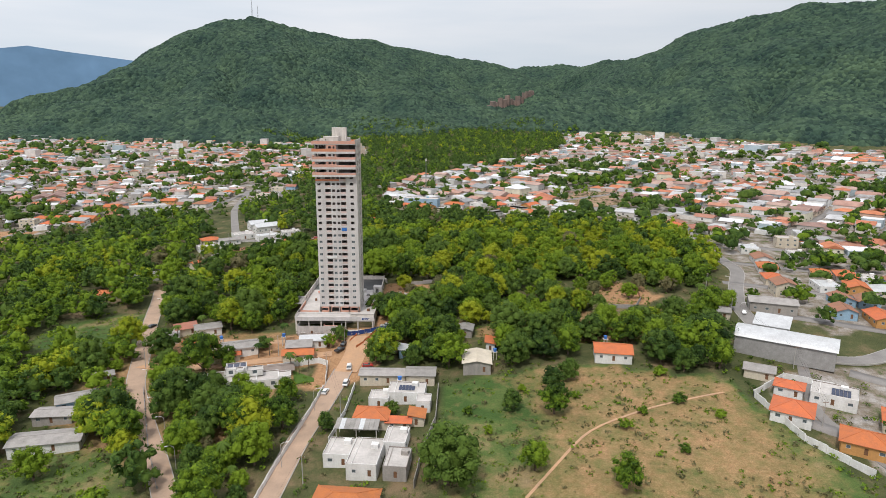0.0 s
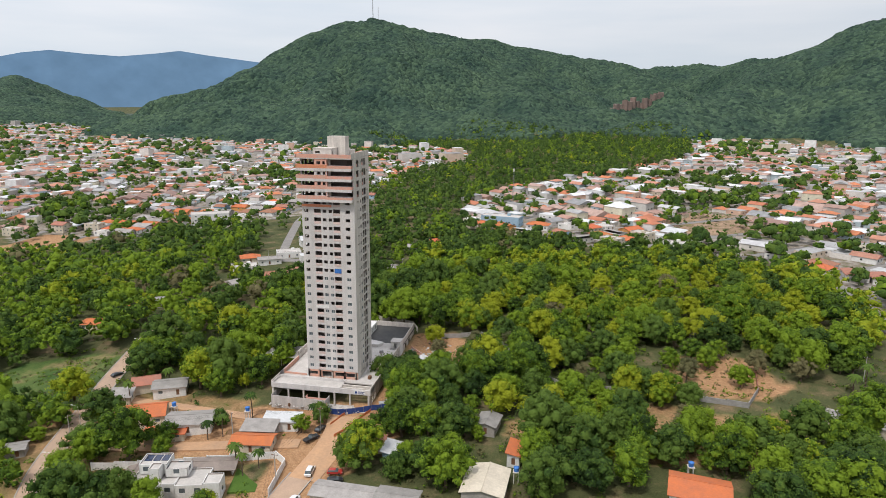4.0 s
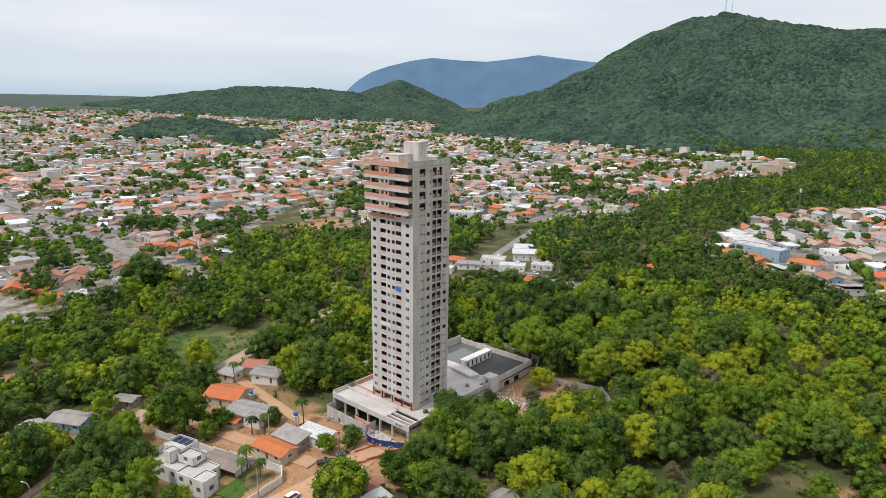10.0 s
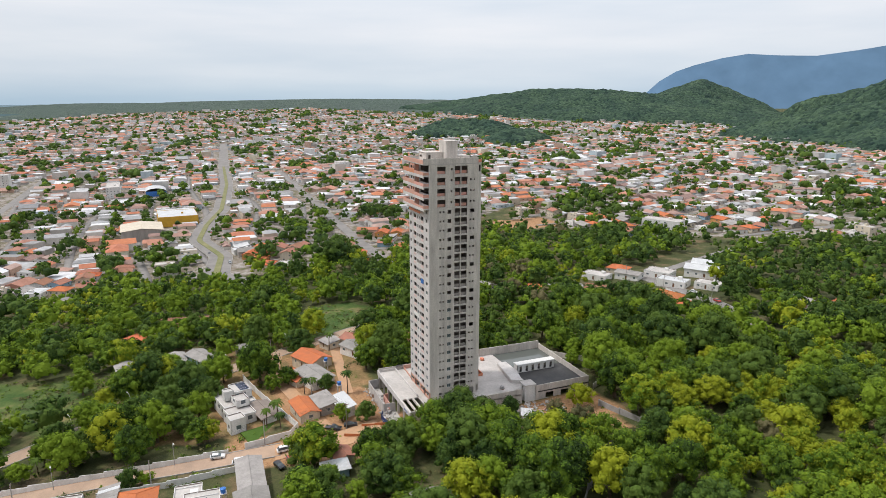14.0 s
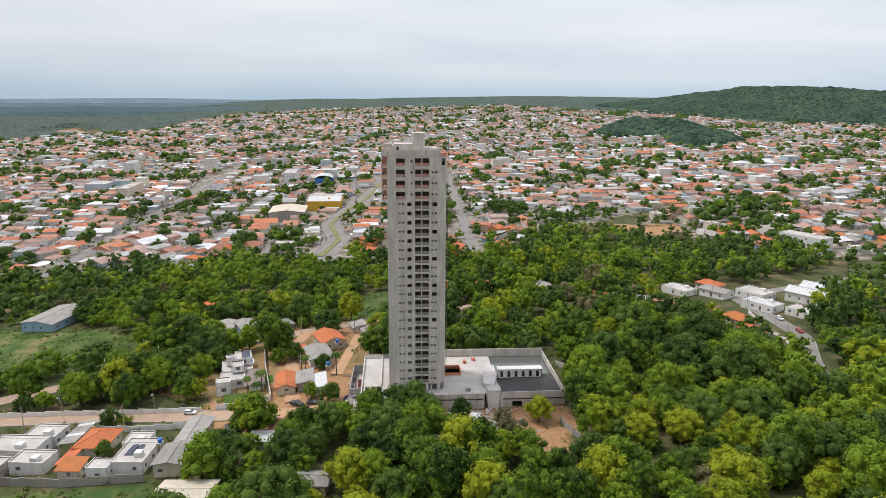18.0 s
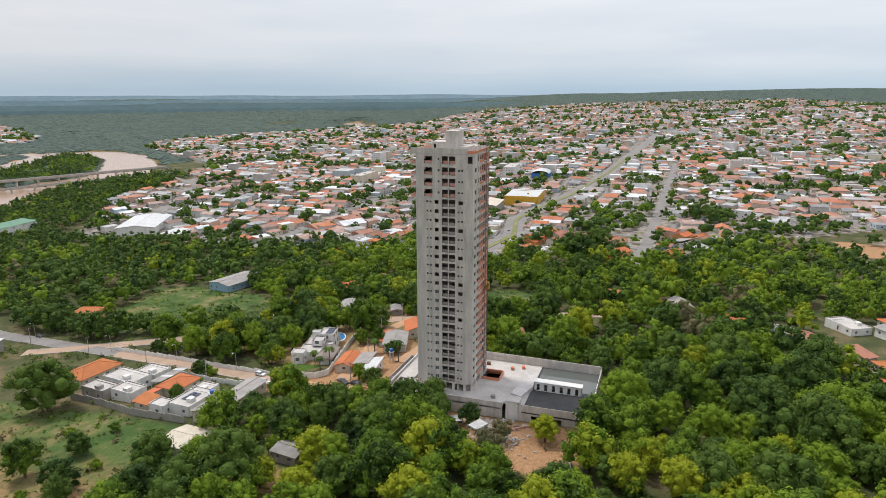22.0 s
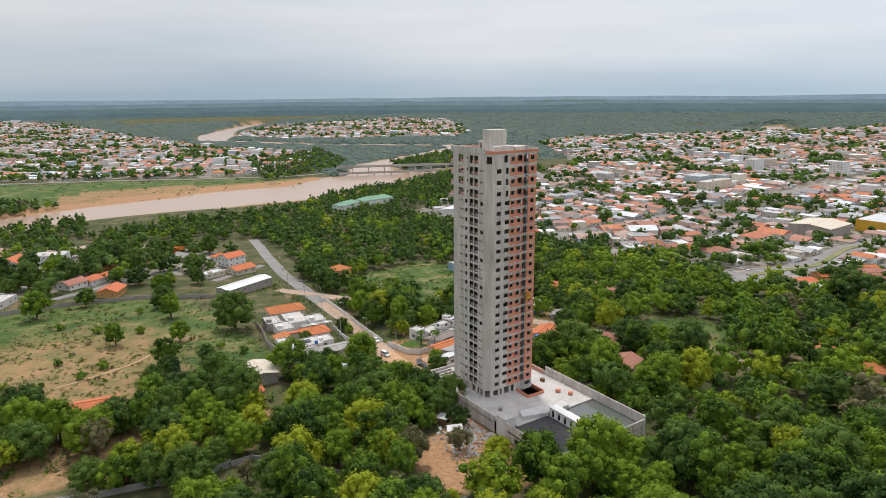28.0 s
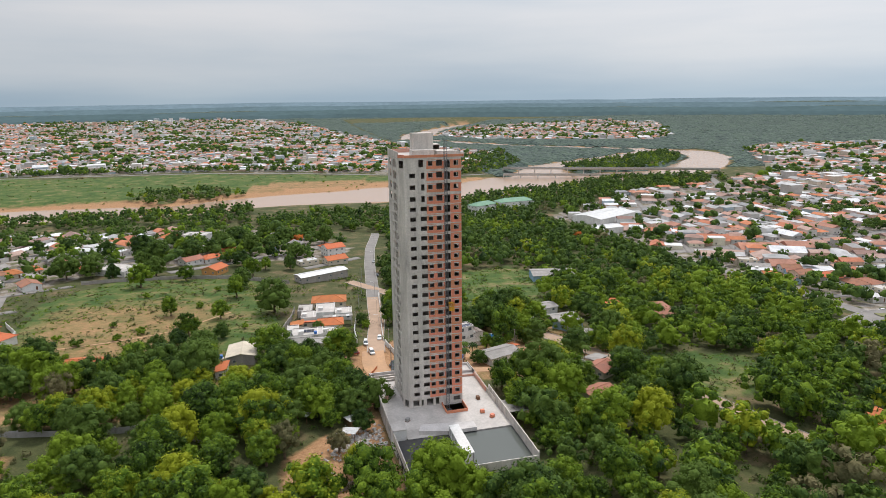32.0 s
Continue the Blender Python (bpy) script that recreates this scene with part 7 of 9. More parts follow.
def woods():
    """The woods farther off, as one mass of leaf clumps."""
    small = [crown(71 + n, 4.6, 9.0, 1.0, 15, 17, 0.52) for n in range(6)]
    tiny = [crown(81 + n, 4.8, 9.0, 1.0, 7, 6, 0.85) for n in range(6)]
    groups = {n: [] for n in range(6)}
    for p in WOOD_PTS:
        groups[1 if p[4] in (4, 5) else 2 if p[4] in (6, 7) else 3 if p[4] == 8 else (0, 4, 0, 5)[p[4]]].append(p)
    V, F, M, off = [], [], [], 0
    for g, pts in groups.items():
        if not pts:
            continue
        a = np.array([p[:4] for p in pts])
        z = gz(a[:, 0], a[:, 1])
        for i, (x, y, s, turn) in enumerate(a):
            v, f = (small if math.hypot(x, y) < 230 else tiny)[i % 6]
            c, d = math.cos(radians(turn)) * s, math.sin(radians(turn)) * s
            V.append(np.stack([v[:, 0] * c - v[:, 1] * d + x, v[:, 0] * d + v[:, 1] * c + y, v[:, 2] * s + z[i]], -1))
            F.append(f + off)
            M.append(np.full(len(f), g))
            off += len(v)
    me = array_mesh("woods", np.concatenate(V), np.concatenate(F), [LEAF_WOODS, MANGO_WOODS, LIME_WOODS, LEAF_DRY, LEAF_DEEP, LEAF_FRESH], np.concatenate(M), True)
    tagged(new("woods", me), "dense mixed green woods between the houses and the river", "woods", kind="stuff")


# ---------------------------------------------------------------- the town
ROOFS = [(0.50, 0.19, 0.11), (0.42, 0.21, 0.15), (0.37, 0.24, 0.20), (0.56, 0.21, 0.105), (0.46, 0.32, 0.27), (0.41, 0.41, 0.41), (0.31, 0.20, 0.17), (0.52, 0.25, 0.17), (0.30, 0.30, 0.305), (0.73, 0.74, 0.76), (0.45, 0.27, 0.215), (0.53, 0.525, 0.53)]
PAINTS = [(0.74, 0.73, 0.72), (0.66, 0.63, 0.58), (0.60, 0.50, 0.40), (0.46, 0.43, 0.40), (0.74, 0.73, 0.71), (0.62, 0.42, 0.32), (0.55, 0.53, 0.50), (0.68, 0.64, 0.60), (0.42, 0.50, 0.54), (0.70, 0.66, 0.52)]
FLATS = [(0.66, 0.66, 0.67), (0.40, 0.395, 0.39), (0.52, 0.52, 0.52), (0.74, 0.74, 0.74), (0.31, 0.30, 0.295)]
TOWN_ROOF = palette_mat("town_roof_tiles", ROOFS, 0.85, 0.3, 6.0)
TOWN_WALL = palette_mat("town_wall_paint", PAINTS, 0.8, 0.2, 6.0)
TOWN_FLAT = palette_mat("town_flat_roofs", FLATS, 0.8, 0.3, 6.0)
VARIANTS = []
VARIANT_SPECS = [
    (10, 13, 3.0, "gable", WHITE, TILE_OLD, 1, "white house with weathered clay tiles"), (9, 12, 3.0, "hip", CREAM, TILE, 1, "cream house with an orange tiled roof"),
    (10, 15, 3.0, "gable", GREYWALL, FIBRE, 1, "grey house under fibre-cement sheets"), (9, 12, 3.1, "flat", WHITE, CONCRETE_DECK, 1, "white house with a flat roof"),
    (11, 14, 3.0, "hip", WHITE, TILE_OLD, 1, "white house with a hipped brown roof"), (9, 13, 3.0, "flat", CREAM, CONCRETE_DECK, 2, "cream two-storey house with a flat roof"),
    (10, 14, 3.0, "gable", OCHRE, TILE, 1, "ochre house with bright clay tiles"), (10, 12, 3.0, "gable", CREAM, TILE_OLD, 2, "cream two-storey house with brown tiles"),
    (11, 15, 3.2, "flat", WHITE, ZINC, 1, "white house with a pale metal roof"), (9, 14, 3.0, "shed", WHITE, FIBRE, 1, "white house with a grey lean-to roof"),
    (10, 13, 3.0, "hip", WHITE, TILE, 1, "white house with an orange hipped roof"), (9, 11, 3.0, "gable", TEAL, TILE_OLD, 1, "pale blue house with brown tiles"),
    (10, 14, 3.0, "shed", CREAM, ZINC, 1, "cream house with a pale metal roof")]
STREETS = []
HOUSE_SPOTS = []


def bend(x, y):
    """The street grids follow the ground a little: a slow sideways drift."""
    return x + 30 * wave(x, y, 420, 31), y + 30 * wave(x, y, 380, 33)


def first_grid(x, y):
    """The quarters laid out on the first of a town's two street grids."""
    return wave(x, y, 330, 77) > -0.1


def lots(poly, angle, seed, row=46.0, block=100.0, lot=12.2, keep=0.94):
    """House plots of a street grid inside a town's outline, and its street lines."""
    rng = np.random.RandomState(seed)
    P = np.array(poly)
    out = []
    for ang, side in ((angle, True), (angle + 63, False)):
        c, s = math.cos(radians(ang)), math.sin(radians(ang))
        u, v = P[:, 0] * c + P[:, 1] * s, -P[:, 0] * s + P[:, 1] * c
        us = np.arange(u.min(), u.max(), lot)
        for k in np.arange(math.floor(v.min() / row), math.ceil(v.max() / row)):
            for off, face in ((12.0, 0), (row - 12.0, 180)):
                uu = us + rng.uniform(-1.6, 1.6, len(us))
                ok = (np.mod(uu, block) > 7) & (rng.rand(len(us)) < keep)
                uu = uu[ok]
                vv = np.full(len(uu), k * row + off) + rng.uniform(-2.2, 2.2, len(uu))
                q = np.stack([uu * c - vv * s, uu * s + vv * c, np.full(len(uu), ang + face)], -1)
                out.append(q[first_grid(q[:, 0], q[:, 1]) == side])
            STREETS.append((poly, ang, k * row, u.min(), u.max(), side))
    a = np.concatenate(out)
    a[:, 0], a[:, 1] = bend(a[:, 0], a[:, 1])
    a[:, 2] += rng.uniform(-7, 7, len(a)) + np.where(rng.rand(len(a)) < 0.12, 90, 0)
    keepers = inside(a[:, 0], a[:, 1], poly)
    a = a[keepers]
    a = a[(river_gap(a[:, 0], a[:, 1]) > 25) & (hills(a[:, 0], a[:, 1]) < 9)]
    a = a[free_of_plots(a[:, 0], a[:, 1], 7.0)]
    a = a[free_of_roads(a[:, 0], a[:, 1], 7.5)]
    for z in (NE_FIELD, MUD_LOT, SPORT_N, DRY_FIELD):
        a = a[~inside(a[:, 0], a[:, 1], z)]
    gap = wave(a[:, 0], a[:, 1], 75, 21)
    return a[gap < 0.36], a[gap >= 0.36]


def far_houses(a, rng, name, label, windows=True, scale=1.0):
    """Many small houses as one mass: walls, roofs and dark quads painted as unlit windows."""
    n = len(a)
    w, d = rng.uniform(4.2, 5.8, n) * scale, rng.uniform(5.5, 8.5, n) * scale
    big = rng.rand(n) < 0.10
    w, d = np.where(big, w * 1.7, w), np.where(big, d * 1.5, d)
    block = (rng.rand(n) < 0.022) & (scale == 1) & (np.hypot(a[:, 0], a[:, 1]) > 700)
    w, d = np.where(block, w * 1.5, w), np.where(block, d * 1.2, d)
    h = np.where(rng.rand(n) < (0.26 if scale == 1 else 0), 6.1, 3.1 if scale == 1 else 2.5) + rng.uniform(-0.2, 0.4, n)
    h = np.where(block, rng.uniform(9, 15, n), h)
    c, s = np.cos(np.radians(a[:, 2])), np.sin(np.radians(a[:, 2]))
    z = gz(a[:, 0], a[:, 1]) + 0.15

    def put(lx, ly, lz):
        return np.stack([a[:, 0] + lx * c - ly * s, a[:, 1] + lx * s + ly * c, z + lz], -1)

    o = np.ones(n)
    V = [put(sx * w, sy * d, lz) for lz in (-2.5 * o, h) for sx, sy in ((-1, -1), (1, -1), (1, 1), (-1, 1))]
    wall_f = [(i, (i + 1) % 4, (i + 1) % 4 + 4) for i in range(4)] + [(i, (i + 1) % 4 + 4, i + 4) for i in range(4)]
    e, rise = 0.45, rng.uniform(0.30, 0.42, n) * w
    kind = rng.rand(n)
    flat = (kind < 0.30) | block
    r = np.where(kind < 0.55, np.maximum(d - w, 0.4), d + e)
    rise = np.where(flat, 0.06, rise)
    lift = np.where(flat, 0.05, 0.0)
    R = [put(sx * (w + e * ~flat), sy * (d + e * ~flat), h - np.where(flat, 0, 0.12) + lift) for sx, sy in ((-1, -1), (1, -1), (1, 1), (-1, 1))] + [put(0 * o, -r, h + rise + lift), put(0 * o, r, h + rise + lift)]
    roof_f = [(0, 1, 4), (1, 2, 5), (1, 5, 4), (2, 3, 5), (3, 0, 4), (3, 4, 5)]
    verts, faces, mats = [], [], []
    W = np.stack(V, 1).reshape(-1, 3)
    base = (np.arange(n) * 8)[:, None, None]
    faces.append((np.array(wall_f)[None] + base).reshape(-1, 3))
    mats.append(np.zeros(n * len(wall_f), int))
    verts.append(W)
    off = len(W)
    Q = np.stack(R, 1).reshape(-1, 3)
    faces.append((np.array(roof_f)[None] + (np.arange(n) * 6)[:, None, None]).reshape(-1, 3) + off)
    mats.append(np.repeat(np.where(flat, 2, 1), len(roof_f)))
    verts.append(Q)
    off += len(Q)
    if windows:
        # near-black quads on the wall stand in for the shade inside windows
        for side, lx, ly in ((0, 0.45, -1.0), (1, -0.4, -1.0), (2, 1.0, 0.4), (3, 1.0, -0.35), (4, -1.0, 0.1), (5, 0.3, 1.0)):
            pts = []
            for du, dz in ((-0.6, 0.95), (0.6, 0.95), (0.6, 2.1), (-0.6, 2.1)):
                if abs(ly) == 1.0:
                    pts.append(put(lx * w + du, ly * (d + 0.04), dz * o))
                else:
                    pts.append(put(lx * (w + 0.04), ly * d + du, dz * o))
            G = np.stack(pts, 1).reshape(-1, 3)
            faces.append((np.array([(0, 1, 2), (0, 2, 3)])[None] + (np.arange(n) * 4)[:, None, None]).reshape(-1, 3) + off)
            mats.append(np.full(n * 2, 3))
            verts.append(G)
            off += len(G)
    me = array_mesh(name, np.concatenate(verts), np.concatenate(faces), [TOWN_WALL, TOWN_ROOF, TOWN_FLAT, DARK], np.concatenate(mats), False)
    tagged(new(name, me), label, "houses", kind="stuff")


def mini_tree(seed, clumps, per, size, sides):
    rng = np.random.RandomState(seed)
    k = np.arange(clumps)
    a = k * 2.4
    out = 1.5 * np.sqrt((k + 0.3) / clumps)
    c = np.stack([np.cos(a) * out, np.sin(a) * out, 4.2 - 0.5 * out + rng.uniform(-0.4, 0.7, clumps)], -1)
    r = rng.uniform(1.6, 2.4, clumps) * (0.9 if clumps > 2 else 1.15)
    body = puffs(rng, c, r, 0.8, sides)
    return merged(leaf_cards(rng, c, r * 1.05, per, size), body) if per else body


def town_trees(a, name, label, near):
    """Garden and street trees of a town as one mass."""
    rng = np.random.RandomState(len(a))
    small = [mini_tree(5 + i, *((4, 9, 0.7, 5), (3, 4, 1.0, 4), (2, 0, 1.0, 4))[near]) for i in range(5)]
    z = gz(a[:, 0], a[:, 1])
    V, F, M, off = [], [], [], 0
    pick = rng.randint(0, 5, len(a))
    tone = np.where(rng.rand(len(a)) < 0.72, 1, 0)
    for g in (0, 1):
        for i in range(5):
            k = np.where((pick == i) & (tone == g))[0]
            if not len(k):
                continue
            v, f = small[i]
            sc = np.clip(rng.lognormal(0.12, 0.36, len(k)), 0.55, 2.6)[:, None]
            t = rng.uniform(0, 6.28, len(k))[:, None]
            x = (v[None, :, 0] * np.cos(t) - v[None, :, 1] * np.sin(t)) * sc + a[k, 0][:, None]
            y = (v[None, :, 0] * np.sin(t) + v[None, :, 1] * np.cos(t)) * sc + a[k, 1][:, None]
            q = v[None, :, 2] * sc + z[k][:, None] - 0.6
            V.append(np.stack([x, y, q], -1).reshape(-1, 3))
            F.append((f[None] + (np.arange(len(k)) * len(v))[:, None, None]).reshape(-1, 3) + off)
            M.append(np.full(len(k) * len(f), g))
            off += len(k) * len(v)
    me = array_mesh(name, np.concatenate(V), np.concatenate(F), [LEAF_DEEP, MANGO_WOODS], np.concatenate(M))
    tagged(new(name, me), label, "trees", kind="stuff")


def towns():
    rng = np.random.RandomState(12)
    pr = random.Random(8)
    spec = ((TOWN_W, 2.0, "western"), (TOWN_NW, 24.0, "north-western"), (TOWN_NE, -16.0, "north-eastern"), (TOWN_SE, -30.0, "southern"), (TOWN_S, 8.0, "far-bank"), (TOWN_FAR_S, 0.0, "distant"))
    belts = ((0, 430), (430, 850), (850, 9000))
    trees = [[], [], []]
    for n, (poly, angle, word) in enumerate(spec):
        a, empty = lots(poly, angle, 40 + n, keep=(0.94, 0.86, 0.88, 0.45, 0.9, 0.9)[n])
        r = np.hypot(a[:, 0], a[:, 1])
        HOUSE_SPOTS.append(a[r < 720, :2])
        order = np.argsort(r)
        close = [i for i in order if r[i] < (470 if n in (0, 1, 2) else 430)][:46]
        for i in close:
            x, y, t = a[i]
            k = pr.randrange(len(VARIANT_SPECS))
            w, d, h, kind, wm, rm, st, lb = VARIANT_SPECS[k]
            found = [v for v in VARIANTS if v[0] == k]
            t += pr.choice((0, 180))
            if not found:
                VARIANTS.append((k, house(float(x), float(y), w, d, float(t), h, kind, wm, rm, lb, st, group="houses of the town")))
            else:
                copy_thing(found[0][1], pose(x, y, base_z(x, y, w, d, t) + 0.1, 0, 0, t))
                plot(x, y, w, d, t)
        rest = np.setdiff1d(np.arange(len(a)), close)
        b = a[rest]
        rb = r[rest]
        mid, far = b[rb < 950], b[rb >= 950]
        if len(mid):
            th = np.radians(mid[:, 2])
            back = mid[rng.rand(len(mid)) < 0.7]
            tb = np.radians(back[:, 2])
            extra = np.stack([back[:, 0] - np.sin(tb) * 11.5, back[:, 1] + np.cos(tb) * 11.5, back[:, 2] + 90], -1)
            far_houses(mid, rng, "town_houses", f"crowded low houses of the {word} quarter with clay roofs", True)
            far_houses(extra, rng, "town_sheds", f"back-yard sheds and annexes of the {word} quarter", False, 0.62)
        if len(far):
            far_houses(far, rng, "town_houses", f"far low houses of the {word} quarter with clay roofs", False)
        # trees behind the houses and in the empty plots
        back = a[rng.rand(len(a)) < np.where(np.hypot(a[:, 0], a[:, 1]) < 450, 0.95, np.where(np.hypot(a[:, 0], a[:, 1]) < 800, 0.75, 0.5))]
        th = np.radians(back[:, 2])
        tx, ty = back[:, 0] - np.sin(th) * rng.uniform(9.5, 13, len(back)), back[:, 1] + np.cos(th) * rng.uniform(9.5, 13, len(back))
        pts = np.concatenate([np.stack([tx, ty], -1), np.repeat(empty[:, :2], 4, 0) + rng.uniform(-8, 8, (len(empty) * 4, 2))])
        pts = pts[free_of_plots(pts[:, 0], pts[:, 1], 1.0) & free_of_roads(pts[:, 0], pts[:, 1], 1.5)]
        rr = np.hypot(pts[:, 0], pts[:, 1])
        for belt, (r0, r1) in zip(trees, belts):
            belt.append(pts[(rr >= r0) & (rr < r1)])
    for n, label in enumerate(("leafy garden trees between the nearest houses", "garden trees between the houses of the town", "distant garden trees scattered over the town")):
        town_trees(np.concatenate(trees[n]), "town_trees", label, n)



def quarter_trees():
    """Tall shade trees in the yards of the nearer quarters, clear of the houses."""
    for x, y, k in ((-417, 107, 2.3), (-406, 97, 2.0), (-430, 99, 2.0), (-398, 112, 1.7), (-300, -10, 1.6), (-312, -16, 1.5), (-290, -18, 1.5), (-345, 5, 1.6), (-420, -150, 1.7), (-432, -160, 1.6), (-408, -162, 1.6)):
        WOOD_PTS.append((x, y, k, x * 7 % 360, 5))
    rng = random.Random(29)
    spots = np.concatenate(HOUSE_SPOTS)
    for poly, step, seed, keep in ((TOWN_SE, 12.0, 51, 0.75), (TOWN_NW, 15.0, 52, 0.55), (TOWN_NE, 15.0, 53, 0.5), (TOWN_W, 15.0, 54, 0.5)):
        xs, ys = scatter(poly, step, seed, keep)
        near = np.hypot(xs, ys) < 680
        for x, y in zip(xs[near], ys[near]):
            if np.hypot(spots[:, 0] - x, spots[:, 1] - y).min() > (8.5 if poly is TOWN_SE else 9.5):
                WOOD_PTS.append((float(x), float(y), rng.uniform(0.65, 1.35), rng.uniform(0, 360), rng.choice((0, 1, 4, 4, 5, 5))))


towns()
quarter_trees()
woods()


def street_net():
    """The side streets of the street grids."""
    V, F, off = [], [], 0
    for poly, angle, v, u0, u1, side in STREETS:
        c, s = math.cos(radians(angle)), math.sin(radians(angle))
        u = np.arange(u0, u1, 16.0)
        for a, b in zip(u, u[1:]):
            m = ((a + b) / 2 * c - v * s, (a + b) / 2 * s + v * c)
            if not inside(np.array([m[0]]), np.array([m[1]]), poly)[0] or first_grid(*m) != side:
                continue
            V.append([(q * c - (v + w) * s, q * s + (v + w) * c) for q, w in ((a, -2.9), (b, -2.9), (b, 2.9), (a, 2.9))])
    V = np.array(V)
    V = np.stack(bend(V[..., 0], V[..., 1]), -1)
    z = gz(V[..., 0], V[..., 1]) + 0.25
    k = (hills(V[..., 0], V[..., 1]).max(1) < 9) & (river_gap(V[..., 0], V[..., 1]).min(1) > 20)
    P = np.concatenate([V, z[..., None]], -1)[k]
    low = P - [0, 0, 0.6]
    n = len(P)
    verts = np.concatenate([P.reshape(-1, 3), low.reshape(-1, 3)])
    top = np.arange(n * 4).reshape(-1, 4)
    sides = [np.stack([top[:, i] + n * 4, top[:, (i + 1) % 4] + n * 4, top[:, (i + 1) % 4], top[:, i]], -1) for i in (0, 2)]
    me = array_mesh("side_streets", verts, np.concatenate([top, *sides]), [ASPHALT])
    tagged(new("road", me), "straight asphalt side streets of the town", "road", kind="structure")


street_net()


# ---------------------------------------------------------------- wooded hills, far ridges
def hill_woods():
    """The closed canopy of the hills: an uneven skin of tree tops."""
    rng = np.random.RandomState(5)
    step = 7.5
    V, F, M, off = [], [], [], 0
    for x0, x1, y0, y1, st, plain in ((-1350, 1700, 640, 2350, step, 0), (-300, 1000, 2335, 2800, 10.0, 0), (-1600, -1000, 420, 900, 8.0, 0), (-3100, -1290, 700, 2500, 14.0, 0), (-2900, -300, -2700, -760, 16.0, 1), (-300, 1500, -3000, -1700, 22.0, 1), (-4880, -2890, -4000, 3600, 45.0, 1), (-2900, 1500, -4880, -2990, 45.0, 1), (-2900, -1600, 500, 2400, 28.0, 1)):
        xs, ys = np.arange(x0, x1, st), np.arange(y0, y1, st)
        gx, gy = np.meshgrid(xs, ys, indexing="ij")
        jx, jy = gx + rng.uniform(-0.35, 0.35, gx.shape) * st, gy + rng.uniform(-0.35, 0.35, gx.shape) * st
        hh = hills(jx, jy)
        z = gz(jx, jy)
        if plain:
            open_land = (river_gap(jx, jy) < 14) | (hills(jx, jy) > 3) | (wave(jx, jy, 700, 61) > 0.85)
            for poly in TOWNS + [FLOOD_PLAIN]:
                open_land |= inside(jx, jy, poly)
            hh = np.where(open_land, 0.0, 20.0)

        hh[[0, -1]] = 0
        hh[:, [0, -1]] = 0
        bump = rng.uniform(0.0, 1.0, gx.shape) ** 0.7 * 7.5
        z = z + np.where(hh > 5, (1.5 + 0.55 * bump if plain else 3.0 + bump) + 2.0 * wave(jx, jy, 40, 8), 0.3 if plain else -3.0)
        n, m = gx.shape
        idx = np.arange(n * m).reshape(n, m)
        f = np.stack([idx[:-1, :-1], idx[1:, :-1], idx[1:, 1:], idx[:-1, 1:]], -1).reshape(-1, 4)
        on = (hh > 5).ravel()[f].any(1)
        f = f[on]
        used = np.unique(f)
        new_id = np.zeros(n * m, int)
        new_id[used] = np.arange(len(used))
        V.append(np.stack([jx, jy, z], -1).reshape(-1, 3)[used])
        F.append(new_id[f] + off)
        M.append(np.full(len(f), plain))
        off += len(used)
    f = np.concatenate(F)
    flip = rng.rand(len(f)) < 0.5
    f[flip] = np.roll(f[flip], 1, 1)
    tri = np.concatenate([f[:, :3], f[:, [0, 2, 3]]])
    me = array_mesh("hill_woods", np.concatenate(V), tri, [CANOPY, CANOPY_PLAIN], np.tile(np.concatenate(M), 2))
    tagged(new("hill_woods", me), "closed dry-forest canopy covering the hills, tinted with haze", "woods", kind="stuff")


hill_woods()


def mesa():
    """The table mountain at the horizon, with the haze painted in as flat blue."""
    b = Build()
    m = mat("haze_blue_ridge", (0.120, 0.205, 0.310), (0.108, 0.188, 0.290), 1.0, 900.0, 0.1, 0.0, spec=0.0)
    prof = [(108.0, 275), (112.0, 297), (115.0, 314), (118.5, 343), (121.0, 363), (123.2, 385), (125.0, 365), (127.5, 343), (130.0, 350), (132.2, 363), (134.0, 343), (136.0, 306), (137.4, 270), (138.6, 215), (139.8, 132), (142.0, 77), (145.0, 33)]
    cx, cy, R = 120.0, -130.0, 4250.0
    dense = []
    for (a0, h0), (a1, h1) in zip(prof, prof[1:]):
        for k in range(5):
            s = k / 5
            a = a0 + (a1 - a0) * s
            dense.append((a, h0 + (h1 - h0) * s))
    rows = []
    for a, h in dense:
        d = (math.cos(radians(a)), math.sin(radians(a)))
        z0 = -40
        steps = ((R - 300, z0), (R, h), (R + 300, h))
        rows.append([(cx + d[0] * r, cy + d[1] * r, z) for r, z in steps])
    for p, q in zip(rows, rows[1:]):
        for i in range(2):
            b.face([p[i], p[i + 1], q[i + 1], q[i]])
    tagged(part("backdrop", b, m, None, "", True), "table mountain on the horizon painted haze blue", "mountain", kind="structure")


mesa()


